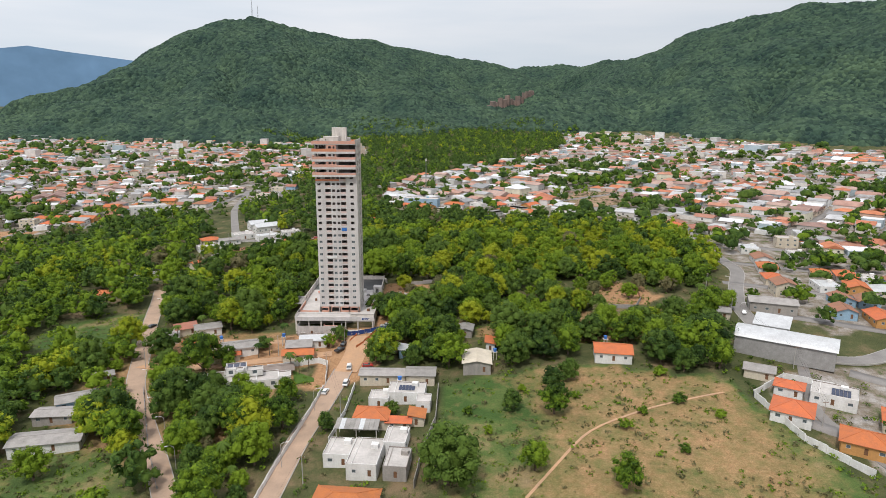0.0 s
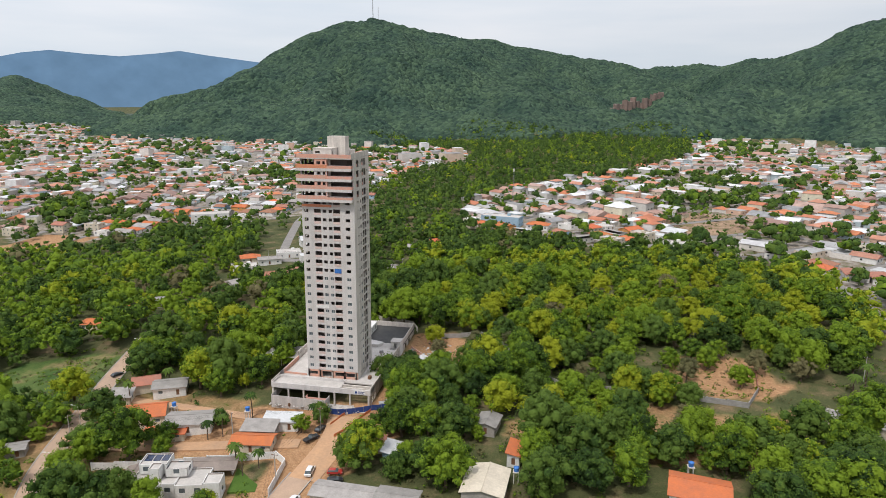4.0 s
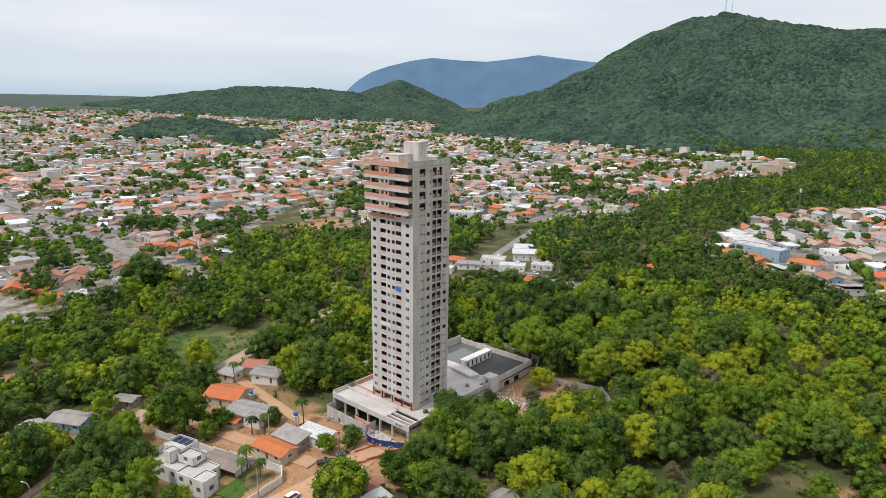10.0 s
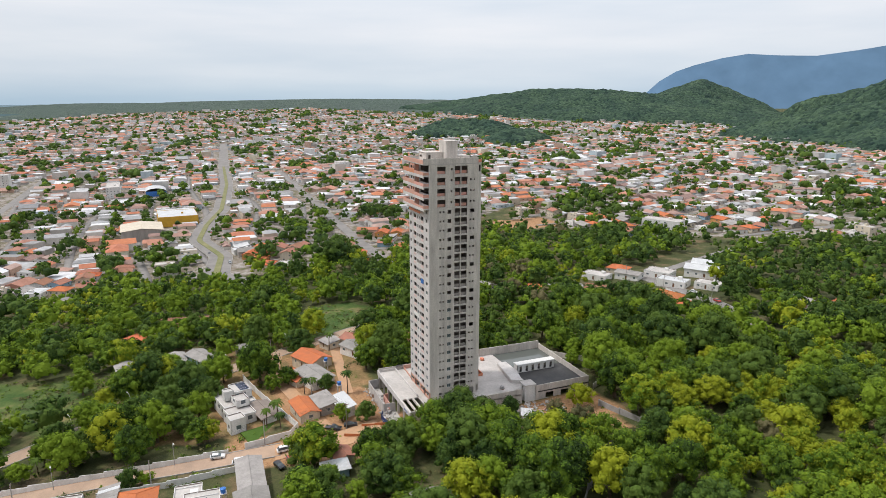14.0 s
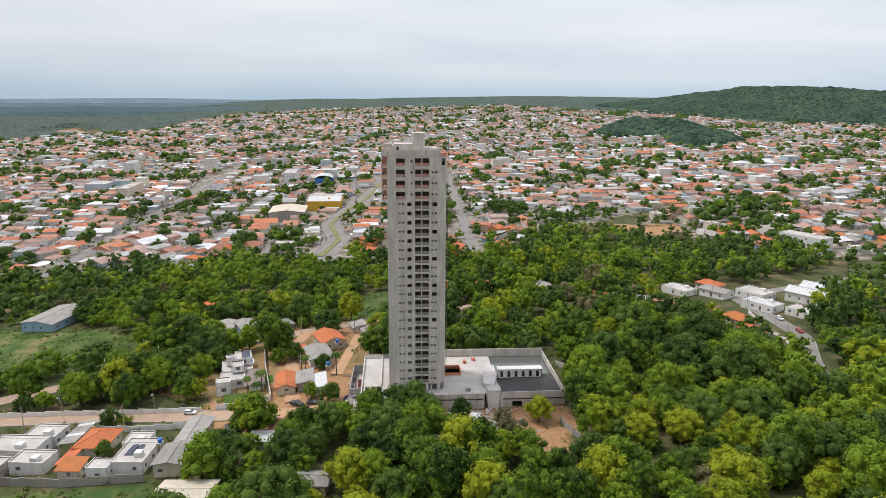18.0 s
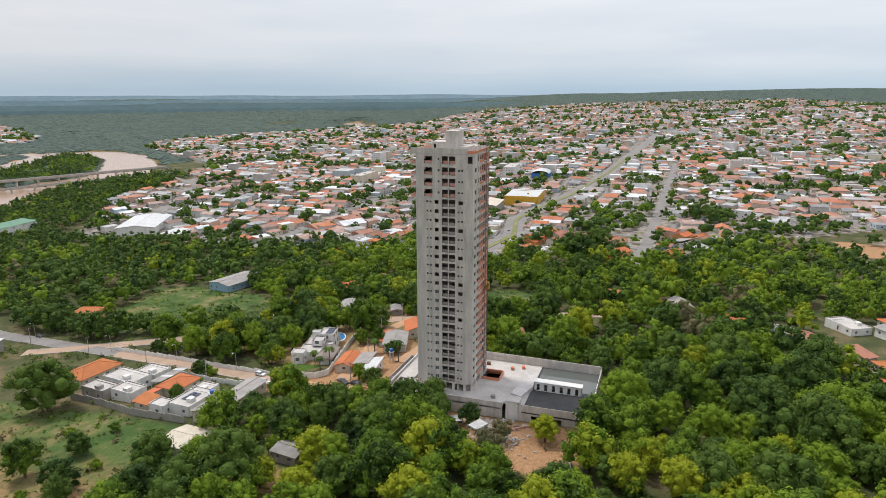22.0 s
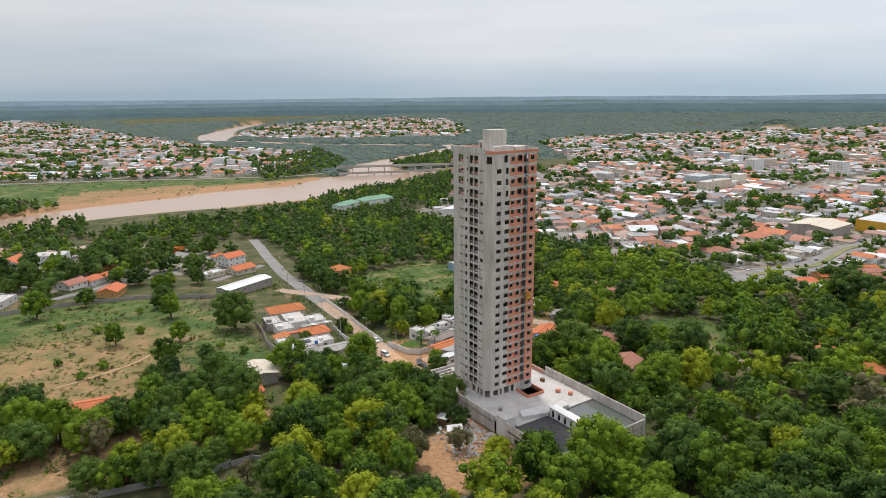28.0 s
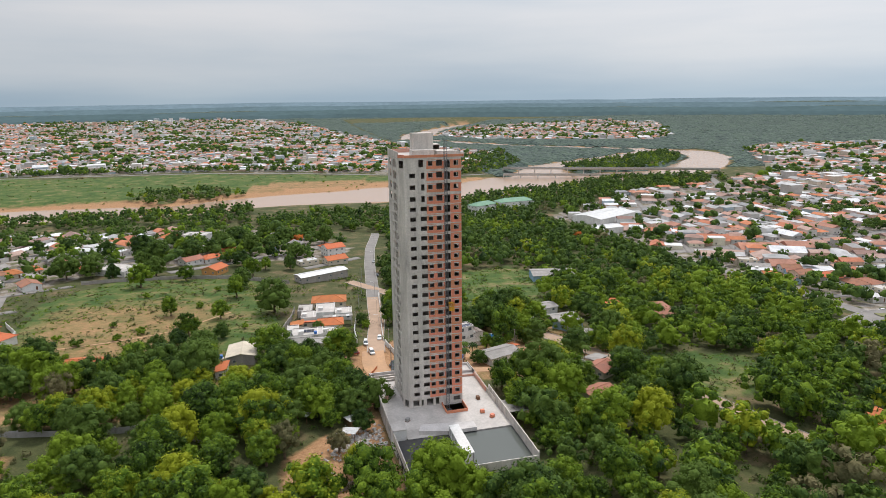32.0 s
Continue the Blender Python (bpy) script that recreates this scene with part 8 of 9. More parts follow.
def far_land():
    """Low wooded rises that close the plain, one behind the other, each coloured paler and bluer for haze."""
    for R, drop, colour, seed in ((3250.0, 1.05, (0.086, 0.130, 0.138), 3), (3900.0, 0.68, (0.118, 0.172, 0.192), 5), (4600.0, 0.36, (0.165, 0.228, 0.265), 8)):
        m = mat("hazed_far_rise", colour, tuple(c * 0.86 for c in colour), 1.0, 160.0, 0.3, 0.0, spec=0.0)
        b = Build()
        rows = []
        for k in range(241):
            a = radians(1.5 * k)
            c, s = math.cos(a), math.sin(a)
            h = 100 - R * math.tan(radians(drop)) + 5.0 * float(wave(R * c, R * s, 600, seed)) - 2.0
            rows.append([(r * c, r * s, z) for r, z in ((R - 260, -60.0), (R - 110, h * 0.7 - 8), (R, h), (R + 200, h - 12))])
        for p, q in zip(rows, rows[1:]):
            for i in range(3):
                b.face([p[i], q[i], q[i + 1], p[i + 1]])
        tagged(part("backdrop", b, m, None, "", True), "low wooded rise on the horizon in painted haze blue-green", "hills", kind="structure")


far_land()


def gorge_cliff():
    t = thing("cliff", "bare red sandstone cliff between the wooded hills", "cliff", pose(0, 0, 0))
    rng = random.Random(3)
    for k in range(13):
        x, y = 176 + 10.5 * k, 1505 + 8 * k + 6 * math.sin(k * 1.3)
        z = gh(x, y)
        w, h = rng.uniform(12, 17), rng.uniform(20, 34) * (0.6 + 0.4 * math.sin(0.2 + k * 0.22))
        b = Build()
        ring = [(-w / 2, -2), (-w * 0.2, -5 - rng.random() * 5), (w * 0.25, -4 - rng.random() * 5), (w / 2, -2), (w / 2, 16), (-w / 2, 16)]
        b.hexa([(x + p[0], y + p[1], z - 6) for p in ring], [(x + p[0] * 0.9, y + p[1] * 0.7, z + h + rng.uniform(-2, 2)) for p in ring])
        part("rock_face", b, ROCK, t)


gorge_cliff()


# ---------------------------------------------------------------- bridge, masts
def bridge(a, c, z, half, label):
    a, c = Vector(a), Vector(c)
    d = (c - a)
    long = d.length
    d.normalize()
    turn = math.degrees(math.atan2(d.y, d.x))
    t = thing("road_bridge", label, "bridge", pose(a.x, a.y, z, 0, 0, turn), group="bridges over the river")
    b = Build()
    b.box(0, -half, -0.9, long, half, 0.0)
    part("deck", b, CONCRETE, t)
    for s in (-1, 1):
        b = Build()
        b.box(0, s * half - 0.15, 0.0, long, s * half + 0.15, 1.0)
        part("parapet", b, KERB, t)
        b = Build()
        b.box(0, s * half * 0.56 - 0.4, -2.2, long, s * half * 0.56 + 0.4, -0.9)
        part("girder", b, CONCRETE, t)
    n = int(long / 26)
    for k in range(n + 1):
        x = long * k / n
        b = Build()
        for s in (-1, 1):
            b.bar((x, s * half * 0.56, -13), (x, s * half * 0.56, -2.6), 0.75, 0, 8)
        b.box(x - 0.8, -half * 0.84, -3.2, x + 0.8, half * 0.84, -2.2)
        part("pier", b, CONCRETE, t)


bridge((-335, -822), (-650, -686), -18.0, 5.0, "long grey concrete road bridge over the muddy river")
bridge((-318, -772), (-620, -650), -22.5, 2.6, "older low narrow bridge beside the road bridge")


def lattice_mast(x, y, h, w, label, z=None):
    t = thing("antenna_mast", label, "mast", pose(x, y, gh(x, y) if z is None else z))
    seg = max(6, int(h / 5))
    b = Build()
    for i in range(seg):
        z0, z1 = h * i / seg, h * (i + 1) / seg
        r0, r1 = w * (1 - 0.8 * z0 / h) / 2, w * (1 - 0.8 * z1 / h) / 2
        for k in range(3):
            a0, a1 = 2.094 * k, 2.094 * (k + 1)
            b.bar((r0 * math.cos(a0), r0 * math.sin(a0), z0), (r1 * math.cos(a0), r1 * math.sin(a0), z1), 0.04 + w * 0.02)
            b.bar((r0 * math.cos(a0), r0 * math.sin(a0), z0), (r1 * math.cos(a1), r1 * math.sin(a1), z1), 0.03 + w * 0.012)
            b.bar((r1 * math.cos(a0), r1 * math.sin(a0), z1), (r1 * math.cos(a1), r1 * math.sin(a1), z1), 0.03 + w * 0.012)
    part("lattice", b, STEEL, t)
    for k in range(4):
        b = Build()
        a = 1.57 * k
        b.bar((0.5 * math.cos(a), 0.5 * math.sin(a), h - 2.5), (0.5 * math.cos(a), 0.5 * math.sin(a), h), 0.14 + w * 0.02, 0, 6)
        part("antenna", b, WHITE, t)
    return t


lattice_mast(24, 358, 34, 2.4, "steel lattice phone mast among houses")
lattice_mast(-521, 1765, 62, 5.0, "tall lattice mast on the hilltop")
lattice_mast(-505, 1768, 42, 3.4, "shorter lattice mast on the hilltop")

# ---------------------------------------------------------------- cars
def paint(name, c):
    return mat(name, c, tuple(v * 0.85 for v in c), 0.3, 1.0, 10.0, 0.0, spec=0.5)


CAR_PAINT = {"white": paint("white_car_paint", (0.75, 0.75, 0.75)), "black": paint("black_car_paint", (0.03, 0.03, 0.035)), "red": paint("red_car_paint", (0.45, 0.05, 0.04)), "silver": paint("silver_car_paint", (0.42, 0.43, 0.45))}
CAR_MESH = {}


def car_meshes(kind):
    if kind in CAR_MESH:
        return CAR_MESH[kind]
    L, W, H, hood = (4.3, 1.75, 1.45, 1.15) if kind == "car" else (4.9, 1.85, 1.8, 0.9) if kind == "van" else (5.2, 1.85, 1.7, 1.3)
    prof = [(-L / 2, 0.35), (-L / 2, 0.85), (-L / 2 + 0.12, 0.95), (L / 2 - hood - 0.1, 1.0), (L / 2 - 0.15, 0.85), (L / 2, 0.7), (L / 2, 0.35)]
    body = Build()
    for s0, s1, inset in ((-1, 1, 0),):
        a = [(x, -W / 2, z) for x, z in prof]
        b2 = [(x, W / 2, z) for x, z in prof]
        body.hexa(a, b2)
    cab = Build()
    x0 = -L / 2 + (0.25 if kind != "pickup" else 1.9)
    x1 = L / 2 - hood
    lo = [(x0, -W / 2 + 0.04, 0.96), (x1, -W / 2 + 0.04, 0.98), (x1, W / 2 - 0.04, 0.98), (x0, W / 2 - 0.04, 0.96)]
    hi = [(x0 + 0.35, -W / 2 + 0.2, H - 0.06), (x1 - 0.75, -W / 2 + 0.2, H - 0.06), (x1 - 0.75, W / 2 - 0.2, H - 0.06), (x0 + 0.35, W / 2 - 0.2, H - 0.06)]
    cab.hexa(lo, hi)
    roof = Build()
    roof.hexa(hi, [(p[0] * 0.98, p[1] * 0.92, H) for p in hi])
    wheel = Build()
    wheel.bar((0, -0.11, 0), (0, 0.11, 0), 0.32, 0, 14)
    rim = Build()
    rim.bar((0, -0.12, 0), (0, 0.12, 0), 0.19, 0, 10)
    light = Build()
    light.box(0, -0.18, -0.08, 0.05, 0.18, 0.08)
    CAR_MESH[kind] = (body, cab, roof, wheel.mesh("wheel", [BLACK]), rim.mesh("rim", [STEEL]), light.mesh("headlight", [ALU]), L, W)
    return CAR_MESH[kind]


def car(x, y, rot, colour, kind="car", z=None):
    body, cab, roof, wheel, rim, light, L, W = car_meshes(kind)
    word = {"car": "hatchback", "van": "tall van", "pickup": "pickup truck"}[kind]
    zz = max(gh(x + dx, y + dy) for dx in (-1.5, 0, 1.5) for dy in (-1.5, 0, 1.5)) + 0.2 if z is None else z
    t = thing("car", f"parked {colour} {word} at the roadside", "car", pose(x, y, zz, 0, 0, rot), group="parked cars")
    m = CAR_PAINT[colour]
    part("body", body.mesh("body", [m]), None, t)
    part("cabin_glass", cab.mesh("cabin_glass", [GLASS]), None, t)
    part("roof", roof.mesh("roof", [m]), None, t)
    for sx in (-1, 1):
        for sy in (-1, 1):
            w = part("wheel", wheel, None, t)
            w.location = (sx * L * 0.31, sy * (W / 2 - 0.08), 0.32)
            part("rim", rim, None, w)
    for sy in (-1, 1):
        part("headlight", light, None, t).location = (L / 2 - 0.02, sy * 0.6, 0.68)


for x, y, r, c, k in ((-5.2, -66, 80, "white", "car"), (1.6, -60, 85, "white", "van"), (8.2, -46.5, 10, "red", "car"), (-5, -31, 60, "black", "pickup"), (-4.2, -25.5, 80, "black", "car"), (-97.5, 3, 70, "black", "car"),
                      (1.0, -47, 95, "white", "van"), (9.5, -50, 20, "black", "car"), (12.5, -8, 20, "silver", "pickup"), (-26, -205, 80, "black", "car"), (-30, -248, 82, "silver", "car"), (176, -4, 65, "white", "car"),
                      (203, 90, 85, "silver", "car"), (-70, 176, 0, "white", "car"), (-52, 174, -5, "red", "car"), (-275, -60, 170, "white", "car"), (-300, -40, 5, "silver", "car"), (-345, -52, 175, "black", "car"),
                      (-420, -64, 170, "white", "car"), (-430, -46, 5, "red", "car"), (-480, -52, 170, "silver", "car"), (-258, -120, 90, "white", "car"), (-254, -210, 88, "black", "car"), (-262, -300, 85, "white", "van")):
    car(x, y, r, c, k)


# ---------------------------------------------------------------- poles, lamps, wires
def street_lamp(x, y, rot, h=8.5):
    t = thing("street_lamp", "slim street lamp with a curved white arm", "lamp", pose(x, y, gh(x, y), 0, 0, rot), group="street lamps")
    b = Build()
    b.bar((0, 0, -0.5), (0, 0, h - 1.2), (0.11, 0.07), 0, 7)
    part("pole", b, KERB, t)
    b = Build()
    pts = [(0, 0, h - 1.2), (0.25, 0, h - 0.5), (0.9, 0, h - 0.1), (1.9, 0, h)]
    for p, q in zip(pts, pts[1:]):
        b.bar(p, q, 0.05, 0, 6)
    part("arm", b, WHITE, t)
    b = Build()
    b.hexa([(1.8, -0.16, h - 0.08), (2.6, -0.12, h - 0.04), (2.6, 0.12, h - 0.04), (1.8, 0.16, h - 0.08)], [(1.8, -0.14, h + 0.1), (2.6, -0.08, h + 0.08), (2.6, 0.08, h + 0.08), (1.8, 0.14, h + 0.1)])
    part("lamp_head", b, WHITE, t)


for x, y, r in ((-72, -58, 190), (-61, -79, 200), (-53, -92, 205), (-43, -109, 205), (-84, -33, 185), (-99, 20, 180), (-11, -110, 10), (-16, -150, 10), (-24, -205, 10), (-30, -247, 10), (-40, -310, 10), (-7, -78, 10),
                (170, -12, 0), (182, 26, 160), (200, 100, 180), (170, -52, 30), (-60, 168, 90), (-92, 170, 90), (-22, 150, 100)):
    street_lamp(x, y, r)


def utility_pole(x, y, rot, h=9.0):
    t = thing("utility_pole", "grey concrete utility pole with a crossarm", "pole", pose(x, y, gh(x, y), 0, 0, rot), group="utility poles")
    b = Build()
    b.bar((0, 0, -0.5), (0, 0, h), (0.17, 0.11), 0, 8)
    part("pole", b, KERB, t)
    b = Build()
    b.box(-0.95, -0.06, h - 0.5, 0.95, 0.06, h - 0.38)
    part("crossarm", b, TIMBER, t)
    for k in (-0.85, 0, 0.85):
        b = Build()
        b.bar((k, 0, h - 0.38), (k, 0, h - 0.2), 0.05, 0, 6)
        part("insulator", b, WHITE, t)
    return Vector((x, y, gh(x, y) + h - 0.2))


def wires(a, c, rot):
    d = Vector((math.cos(radians(rot)), math.sin(radians(rot)), 0))
    t = thing("power_line", "thin sagging power wires between poles", "cable", pose(0, 0, 0), group="power lines")
    for k in (-0.85, 0, 0.85):
        b = Build()
        p, q = a + d * k, c + d * k
        side = (q - p).cross(Vector((0, 0, 1))).normalized() * 0.018
        rows = []
        for i in range(11):
            s = i / 10
            n = p.lerp(q, s) - Vector((0, 0, 2.4 * s * (1 - s)))
            rows.append([n + side, n - side, n + Vector((0, 0, 0.03))])
        b.skin(rows)
        part("wire", b, BLACK, t)


for line, rot in (([(-3.5, -27), (-7.0, -52), (3.0, -84), (-3.0, -118), (-9.0, -155), (-14.5, -196)], 0), ([(-3.5, -27), (-30, -33), (-58, -40), (-82, -40)], 90), ([(172, 30), (168, -8), (170, -58), (158, -98)], 0),
                  ([(-112, 165), (-84, 168), (-48, 166), (-18, 148)], 90)):
    tops = [utility_pole(x, y, rot) for x, y in line]
    for a, c in zip(tops, tops[1:]):
        wires(a, c, rot)


# ---------------------------------------------------------------- carport, tanks, sheets
def carport(x, y, w, d, rot):
    t = thing("carport", "open shelter under stained fibre-cement sheets", "shelter", pose(x, y, base_z(x, y, w, d, rot), 0, 0, rot))
    plot(x, y, w, d, rot)
    for sx in (-1, 0, 1):
        for sy in (-1, 1):
            b = Build()
            b.box(sx * w * 0.46 - 0.12, sy * d * 0.44 - 0.12, -1.5, sx * w * 0.46 + 0.12, sy * d * 0.44 + 0.12, 3.4)
            part("post", b, CONCRETE, t)
    n = 9
    for i in range(n):
        b = Build()
        x0, x1 = -w / 2 + w * i / n, -w / 2 + w * (i + 1) / n - 0.06
        b.hexa([(x0, -d / 2, 3.4), (x1, -d / 2, 3.4), (x1, d / 2, 4.3), (x0, d / 2, 4.3)], [(x0, -d / 2, 3.5), (x1, -d / 2, 3.5), (x1, d / 2, 4.4), (x0, d / 2, 4.4)])
        part("roof_sheet", b, ZINC if i % 4 == 1 else FIBRE, t)


carport(-37, 23, 14, 10, -3)
carport(10, -94.5, 14, 5.5, -4)


def water_tank(x, y, z, label="round blue plastic water tank"):
    t = thing("water_tank", label, "tank", pose(x, y, z))
    b = Build()
    b.bar((0, 0, 0), (0, 0, 1.2), (0.62, 0.75), 0, 14)
    part("tank", b, BLUE_TARP, t)
    b = Build()
    b.bar((0, 0, 1.2), (0, 0, 1.4), (0.78, 0.35), 0, 14)
    part("lid", b, BLUE_TARP, t)
    return t


def tank_stand(x, y, h):
    z = gh(x, y)
    t = thing("tank_stand", "tall concrete stand for a water tank", "stand", pose(x, y, z))
    for sx in (-0.6, 0.6):
        for sy in (-0.6, 0.6):
            b = Build()
            b.box(sx - 0.1, sy - 0.1, -0.5, sx + 0.1, sy + 0.1, h)
            part("leg", b, CONCRETE, t)
    b = Build()
    b.box(-0.9, -0.9, h, 0.9, 0.9, h + 0.15)
    part("platform", b, CONCRETE, t)
    water_tank(x, y, z + h + 0.15)


for x, y, h in ((58.5, -44, 3.2), (-30, -23, 4.0), (-139, 57, 4.5), (104, -37, 3.5), (22, -66, 4.2), (-57, -22, 3.6)):
    tank_stand(x, y, h)


# ---------------------------------------------------------------- the building site
def rubble():
    rng = random.Random(6)
    b = Build()
    for i in range(420):
        u = rng.random()
        if u < 0.55:
            x, y = rng.gauss(14, 4), rng.gauss(27, 5)
        elif u < 0.8:
            x, y = rng.uniform(-27, 5), rng.uniform(-15, -10)
        else:
            x, y = rng.gauss(20, 4), rng.gauss(36, 4)
        if x < 7.8 and y > -9:
            continue
        s = rng.uniform(0.12, 0.55)
        z = (gh(x, y) if y > -9 else -0.65) + rng.uniform(0, 0.25)
        m = pose(x, y, z, rng.uniform(-40, 40), rng.uniform(-40, 40), rng.uniform(0, 360))
        w, d, h = s * rng.uniform(0.6, 1.6), s * rng.uniform(0.6, 1.4), s * rng.uniform(0.3, 0.7)
        b.hexa([m @ Vector(p) for p in ((-w, -d, -h), (w, -d * 0.8, -h), (w * 0.9, d, -h), (-w, d, -h))], [m @ Vector(p) for p in ((-w * 0.8, -d, h), (w, -d, h * 0.8), (w * 0.7, d * 0.9, h), (-w, d * 0.8, h))])
    tagged(part("rubble", b, RUBBLE), "broken concrete and rubble strewn on bare earth", "rubble", kind="stuff")


rubble()


def site_things():
    rng = random.Random(9)
    # orange barrier strips along the drive
    for pts in ([(0.2, -15.2), (-0.8, -18.5), (-2.0, -22.5)], [(8.2, -12.2), (6.4, -17.5), (4.2, -23.5), (1.5, -29)]):
        t = thing("barrier_fence", "low orange plastic mesh barrier along the drive", "fence", pose(0, 0, 0), group="barriers")
        for a, c in zip(pts, pts[1:]):
            z = max(gh(*a), gh(*c)) + 0.1
            b = Build()
            b.wall(a, c, z - 0.1, z + 0.85, 0.05)
            part("mesh_strip", b, BARRIER, t)
            b = Build()
            b.bar((*a, z - 0.6), (*a, z + 1.0), 0.05)
            part("stake", b, TIMBER, t)
    # brick retaining strip and planks beside the podium
    t = thing("brick_strip", "low brick wall holding the heap beside the podium", "wall", pose(0, 0, 0))
    b = Build()
    b.wall((9.2, 41), (16, 33), 0.6, 2.2, 0.25)
    part("wall", b, BRICK_PALE, t)
    t = thing("sand_heap", "heap of building sand on bare earth", "heap", pose(14, -14.5, gh(14, -14.5)))
    b = Build()
    n = 14
    for i in range(n):
        a0, a1 = 6.283 * i / n, 6.283 * (i + 1) / n
        r0, r1 = 2.6 + 0.4 * math.sin(3 * a0), 2.6 + 0.4 * math.sin(3 * a1)
        p, q = (r0 * math.cos(a0), r0 * math.sin(a0)), (r1 * math.cos(a1), r1 * math.sin(a1))
        b.face([(*p, -0.2), (*q, -0.2), (q[0] * 0.45, q[1] * 0.45, 0.9), (p[0] * 0.45, p[1] * 0.45, 0.9)])
        b.face([(p[0] * 0.45, p[1] * 0.45, 0.9), (q[0] * 0.45, q[1] * 0.45, 0.9), (0, 0, 1.35)])
    part("heap", b, SAND, t, "", True)
    # stacks of blocks and boards on deck and forecourt
    for k, (x, y, z, m, lb) in enumerate(((-22, 27, DECK, BRICK, "pallet of orange bricks on the deck"), (-24, 30.5, DECK, BRICK, "pallet of orange bricks on the deck"), (1, 26, DECK, BLOCKWORK, "stack of grey blocks on the deck"),
                                          (4.5, 10, DECK, BRICK_PALE, "stack of bricks beside the tower"), (3.6, 2.0, DECK, TIMBER, "stack of formwork boards"), (-23.5, 18, DECK, TIMBER, "stack of formwork boards"),
                                          (-6, -12, -0.6, BLOCKWORK, "stack of grey blocks on the forecourt"), (-20, -13, -0.75, TIMBER, "pile of boards on the forecourt"))):
        t = thing("material_stack", lb, "stack", pose(x, y, z, 0, 0, 20 * k), group="stacks of building material")
        b = Build()
        b.box(-0.7, -0.55, 0, 0.7, 0.55, 0.14)
        part("pallet", b, TIMBER, t)
        for lvl in range(3):
            b = Build()
            o = rng.uniform(-0.05, 0.05)
            b.box(-0.62 + o, -0.5, 0.14 + 0.3 * lvl, 0.62 + o, 0.5, 0.42 + 0.3 * lvl)
            part("layer", b, m, t)
    for x, y, r in ((16.5, 18, 20), (18, 26, 60), (26, 6, -15), (30, 12, 40)):
        t = thing("sheet_roof_shack", "small site shack of pale metal sheets", "shack", pose(x, y, gh(x, y), 0, 0, r), group="site shacks")
        b = Build()
        for sx in (-1.6, 1.5):
            for sy in (-2.0, 1.9):
                b.box(sx, sy, -0.4, sx + 0.1, sy + 0.1, 2.3)
        part("frame", b, TIMBER, t)
        for i in range(4):
            b = Build()
            b.hexa([(-1.9 + 0.95 * i, -2.3, 2.3), (-1.0 + 0.95 * i, -2.3, 2.3), (-1.0 + 0.95 * i, 2.3, 2.7), (-1.9 + 0.95 * i, 2.3, 2.7)], [(-1.9 + 0.95 * i, -2.3, 2.36), (-1.0 + 0.95 * i, -2.3, 2.36), (-1.0 + 0.95 * i, 2.3, 2.76), (-1.9 + 0.95 * i, 2.3, 2.76)])
            part("roof_sheet", b, ZINC, t)


BARRIER = mat("orange_mesh", (0.60, 0.20, 0.08), (0.48, 0.17, 0.08), 0.7, 0.6, 30.0, 0.1)
site_things()


def billboard():
    t = thing("site_sign", "white site sign with dark blue bars on the podium front", "sign", pose(3.6, -9.42, 3.75))
    b = Build()
    b.box(-2.0, -0.06, 0, 2.0, 0.0, 1.4)
    part("board", b, WHITE, t)
    for i, (x0, x1, z0, z1) in enumerate(((-1.7, -0.9, 0.3, 1.1), (-0.6, 1.7, 0.85, 1.1), (-0.6, 1.2, 0.5, 0.68), (-0.6, 1.5, 0.22, 0.38))):
        b = Build()
        b.box(x0, -0.075, z0, x1, -0.06, z1)
        part("bar", b, BLUE, t)


billboard()


def avenue_median():
    pts = [(-262, -52), (-330, -44), (-400, -58), (-470, -48), (-552, -29), (-760, -8), (-1020, 6)]
    b = Build()
    dense = []
    for a, c in zip(pts, pts[1:]):
        n = max(1, int(math.dist(a, c) / 5))
        dense += [(a[0] + (c[0] - a[0]) * i / n, a[1] + (c[1] - a[1]) * i / n) for i in range(n)]
    for _ in range(3):
        dense = [dense[0]] + [tuple((dense[i - 1][j] + 2 * dense[i][j] + dense[i + 1][j]) / 4 for j in (0, 1)) for i in range(1, len(dense) - 1)] + [dense[-1]]
    prev = None
    for i, p in enumerate(dense):
        q0, q1 = dense[max(i - 1, 0)], dense[min(i + 1, len(dense) - 1)]
        d = Vector((q1[0] - q0[0], q1[1] - q0[1])).normalized()
        z = max(gh(p[0] - d.y * w, p[1] + d.x * w) for w in (-11, 0, 11)) + 0.16
        row = [(p[0] - d.y * w, p[1] + d.x * w, z + e) for w, e in ((-2.2, -0.3), (-2.2, 0.2), (2.2, 0.2), (2.2, -0.3))]
        if prev:
            for j in range(3):
                b.face([prev[j], row[j], row[j + 1], prev[j + 1]])
        prev = row
    tagged(part("median", b, MEDIAN), "raised grass median of the avenue", "median", kind="structure")


MEDIAN = mat("dry_grass_median", (0.24, 0.22, 0.11), (0.15, 0.165, 0.065), 0.95, 5.0, 12.0, 0.2)
avenue_median()


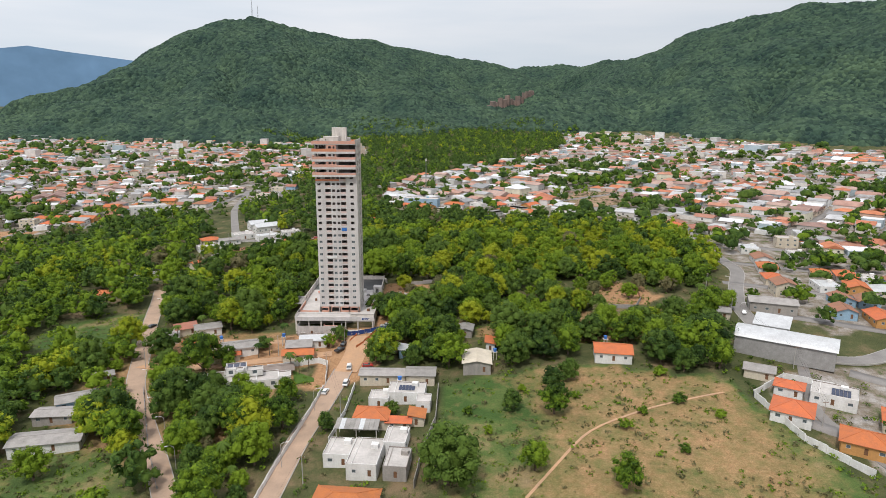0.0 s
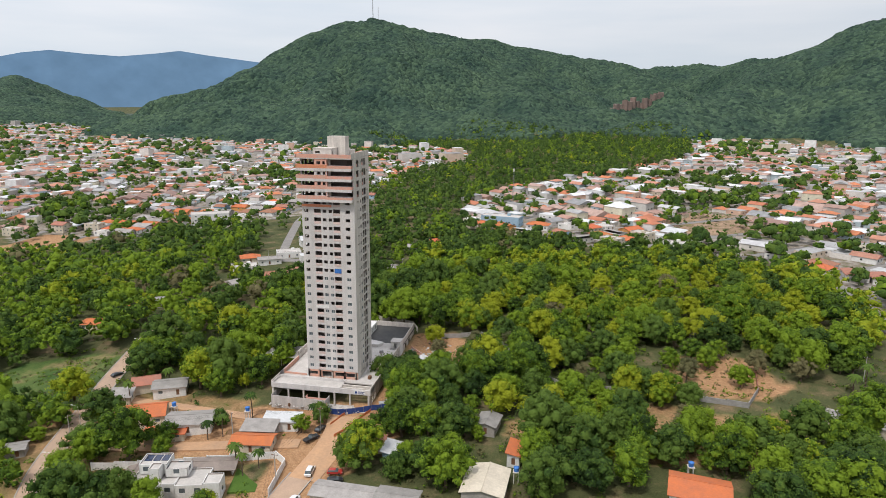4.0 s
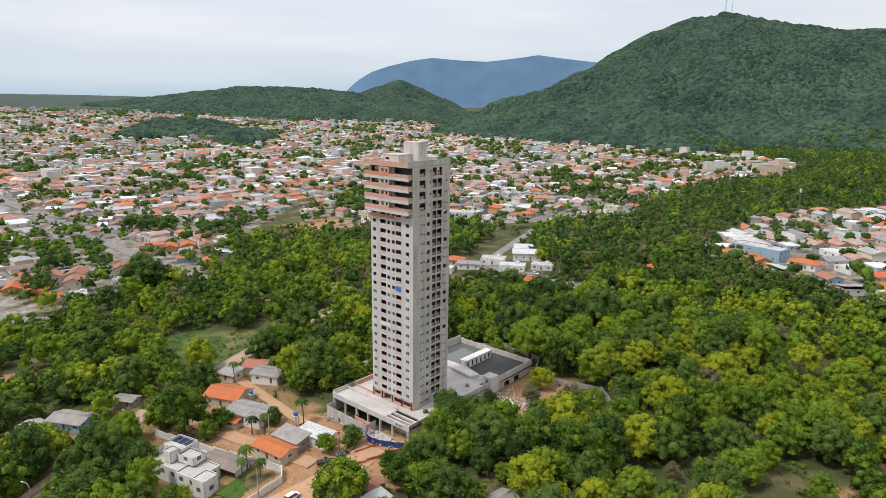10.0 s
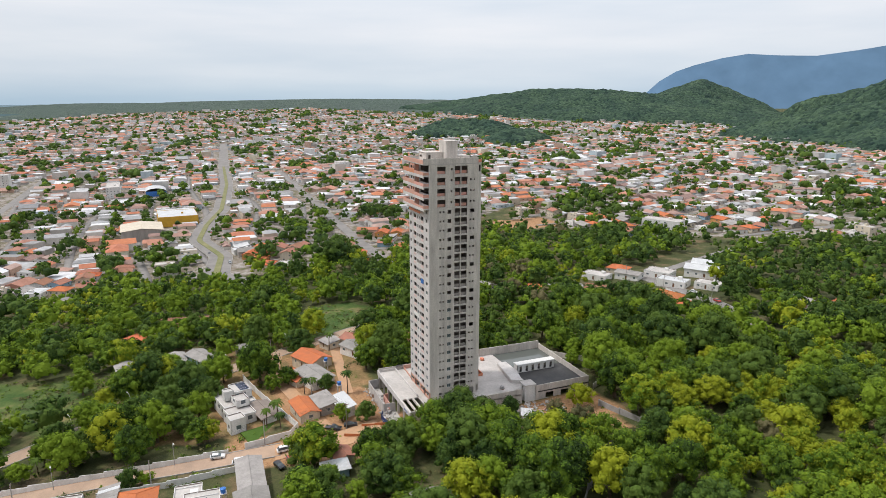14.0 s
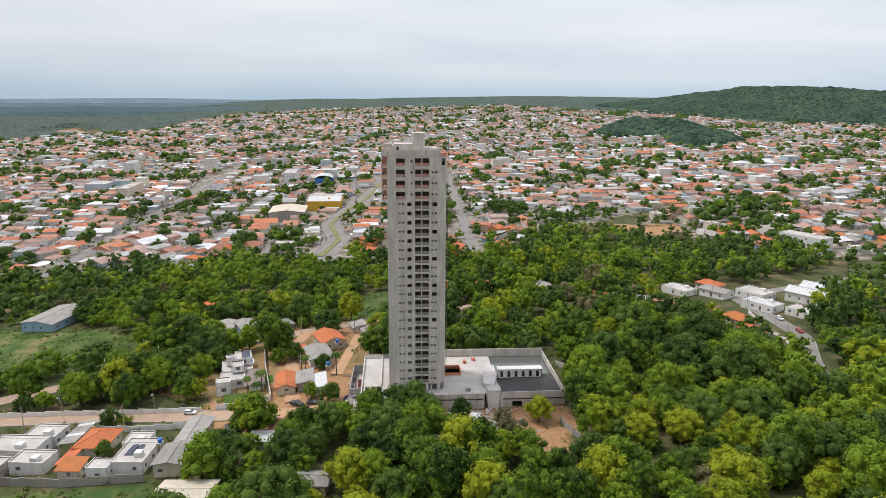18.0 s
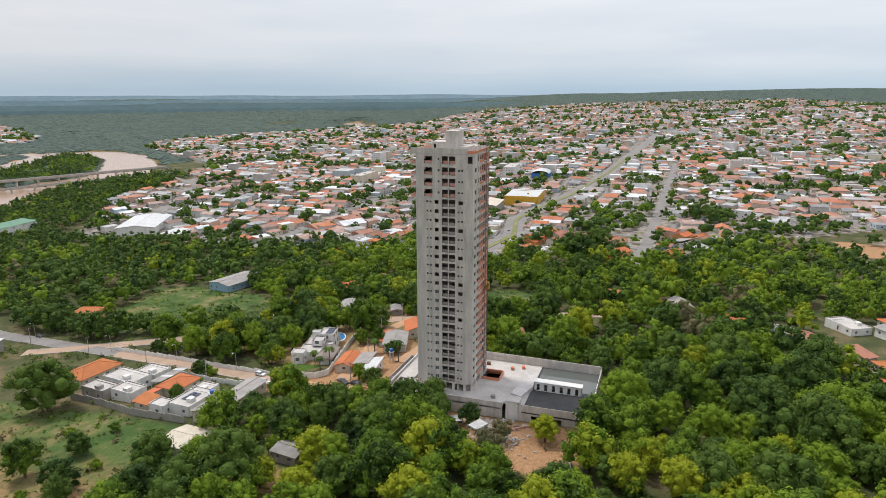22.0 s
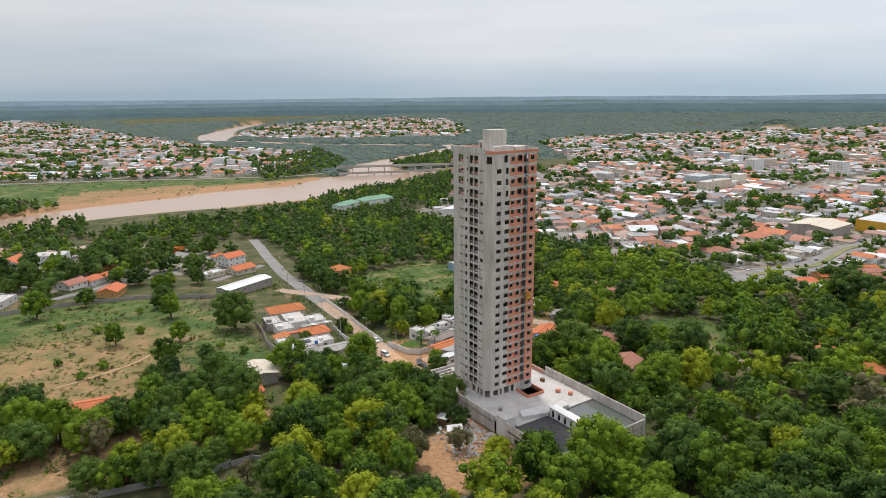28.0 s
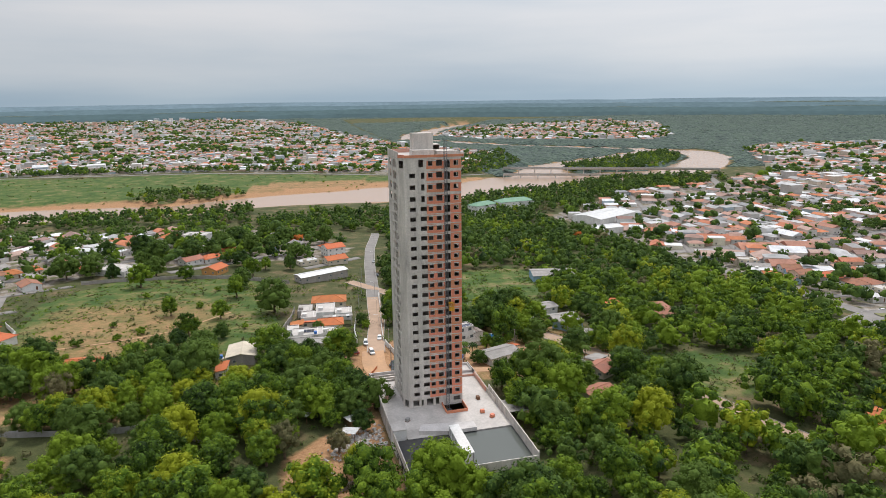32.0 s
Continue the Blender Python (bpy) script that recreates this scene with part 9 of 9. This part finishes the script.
# ---------------------------------------------------------------- weeds and low growth
def weeds():
    """Tufts of weeds and low bushes on open ground."""
    rng = np.random.RandomState(17)
    V, F, M, off = [], [], [], 0
    for poly, n, size, kinds in ((DRY_FIELD, 2600, 0.34, (0, 0, 2, 2)), (WALL_YARD, 500, 0.34, (0, 2)), (GRASS_W, 700, 0.3, (0, 2)), (GRASS_SW, 1300, 0.34, (0, 0, 2)), (GRASS_BOT, 500, 0.3, (0, 2)), (SITE_SAND, 260, 0.3, (0, 2)),
                                 (CLEARING, 260, 0.3, (2, 0)), (FLOOD_PLAIN, 900, 0.8, (0, 2)), (NE_FIELD, 300, 0.4, (0, 2))):
        px, py = np.array(poly).T
        x, y = rng.uniform(px.min(), px.max(), n), rng.uniform(py.min(), py.max(), n)
        k = inside(x, y, poly) & (wave(x, y, 16, 6) > -0.35) & ~((x > -34) & (x < 9) & (y > -19) & (y < 59))
        x, y = x[k], y[k]
        k = free_of_plots(x, y, 0.3) & free_of_roads(x, y, 0.3)
        x, y = x[k], y[k]
        z = gz(x, y)
        for i in range(len(x)):
            s = size * rng.uniform(0.7, 2.2) * (1.8 if rng.rand() < 0.08 else 1)
            c = np.array([[x[i], y[i], z[i] + s * 0.25]]) + rng.uniform(-1, 1, (3, 3)) * [s, s, 0.1]
            v, f = leaf_cards(rng, c, np.full(3, s), 5, s * 0.5)
            V.append(v)
            F.append(f + off)
            M.append(np.full(len(f), kinds[rng.randint(len(kinds))]))
            off += len(v)
    # undergrowth between and below the trees
    n = 5200
    x, y = rng.uniform(-150, 190, n), rng.uniform(-215, 75, n)
    k = (river_gap(x, y) > 5) & ~((x > -34) & (x < 10) & (y > -20) & (y < 60)) & (wave(x, y, 22, 9) > -0.25)
    for poly in (DRY_FIELD, GRASS_W, GRASS_SW, SITE_SAND):
        k &= ~inside(x, y, poly)
    k &= free_of_plots(x, y, 0.6) & free_of_roads(x, y, 0.8)
    x, y = x[k], y[k]
    z = gz(x, y)
    for i in range(len(x)):
        s = rng.uniform(0.5, 1.5)
        c = np.array([[x[i], y[i], z[i] + s * 0.5]]) + rng.uniform(-1, 1, (3, 3)) * [s * 0.7, s * 0.7, 0.3]
        v, f = leaf_cards(rng, c, np.full(3, s * 0.8), 8, s * 0.3)
        V.append(v)
        F.append(f + off)
        M.append(np.full(len(f), (0, 0, 1, 2)[rng.randint(4)]))
        off += len(v)
    me = array_mesh("weeds", np.concatenate(V), np.concatenate(F), [LEAF, LEAF_DARK, LEAF_DRY], np.concatenate(M))
    tagged(new("weeds", me), "tufts of weeds and low bushes on open ground", "weeds", kind="stuff")


weeds()
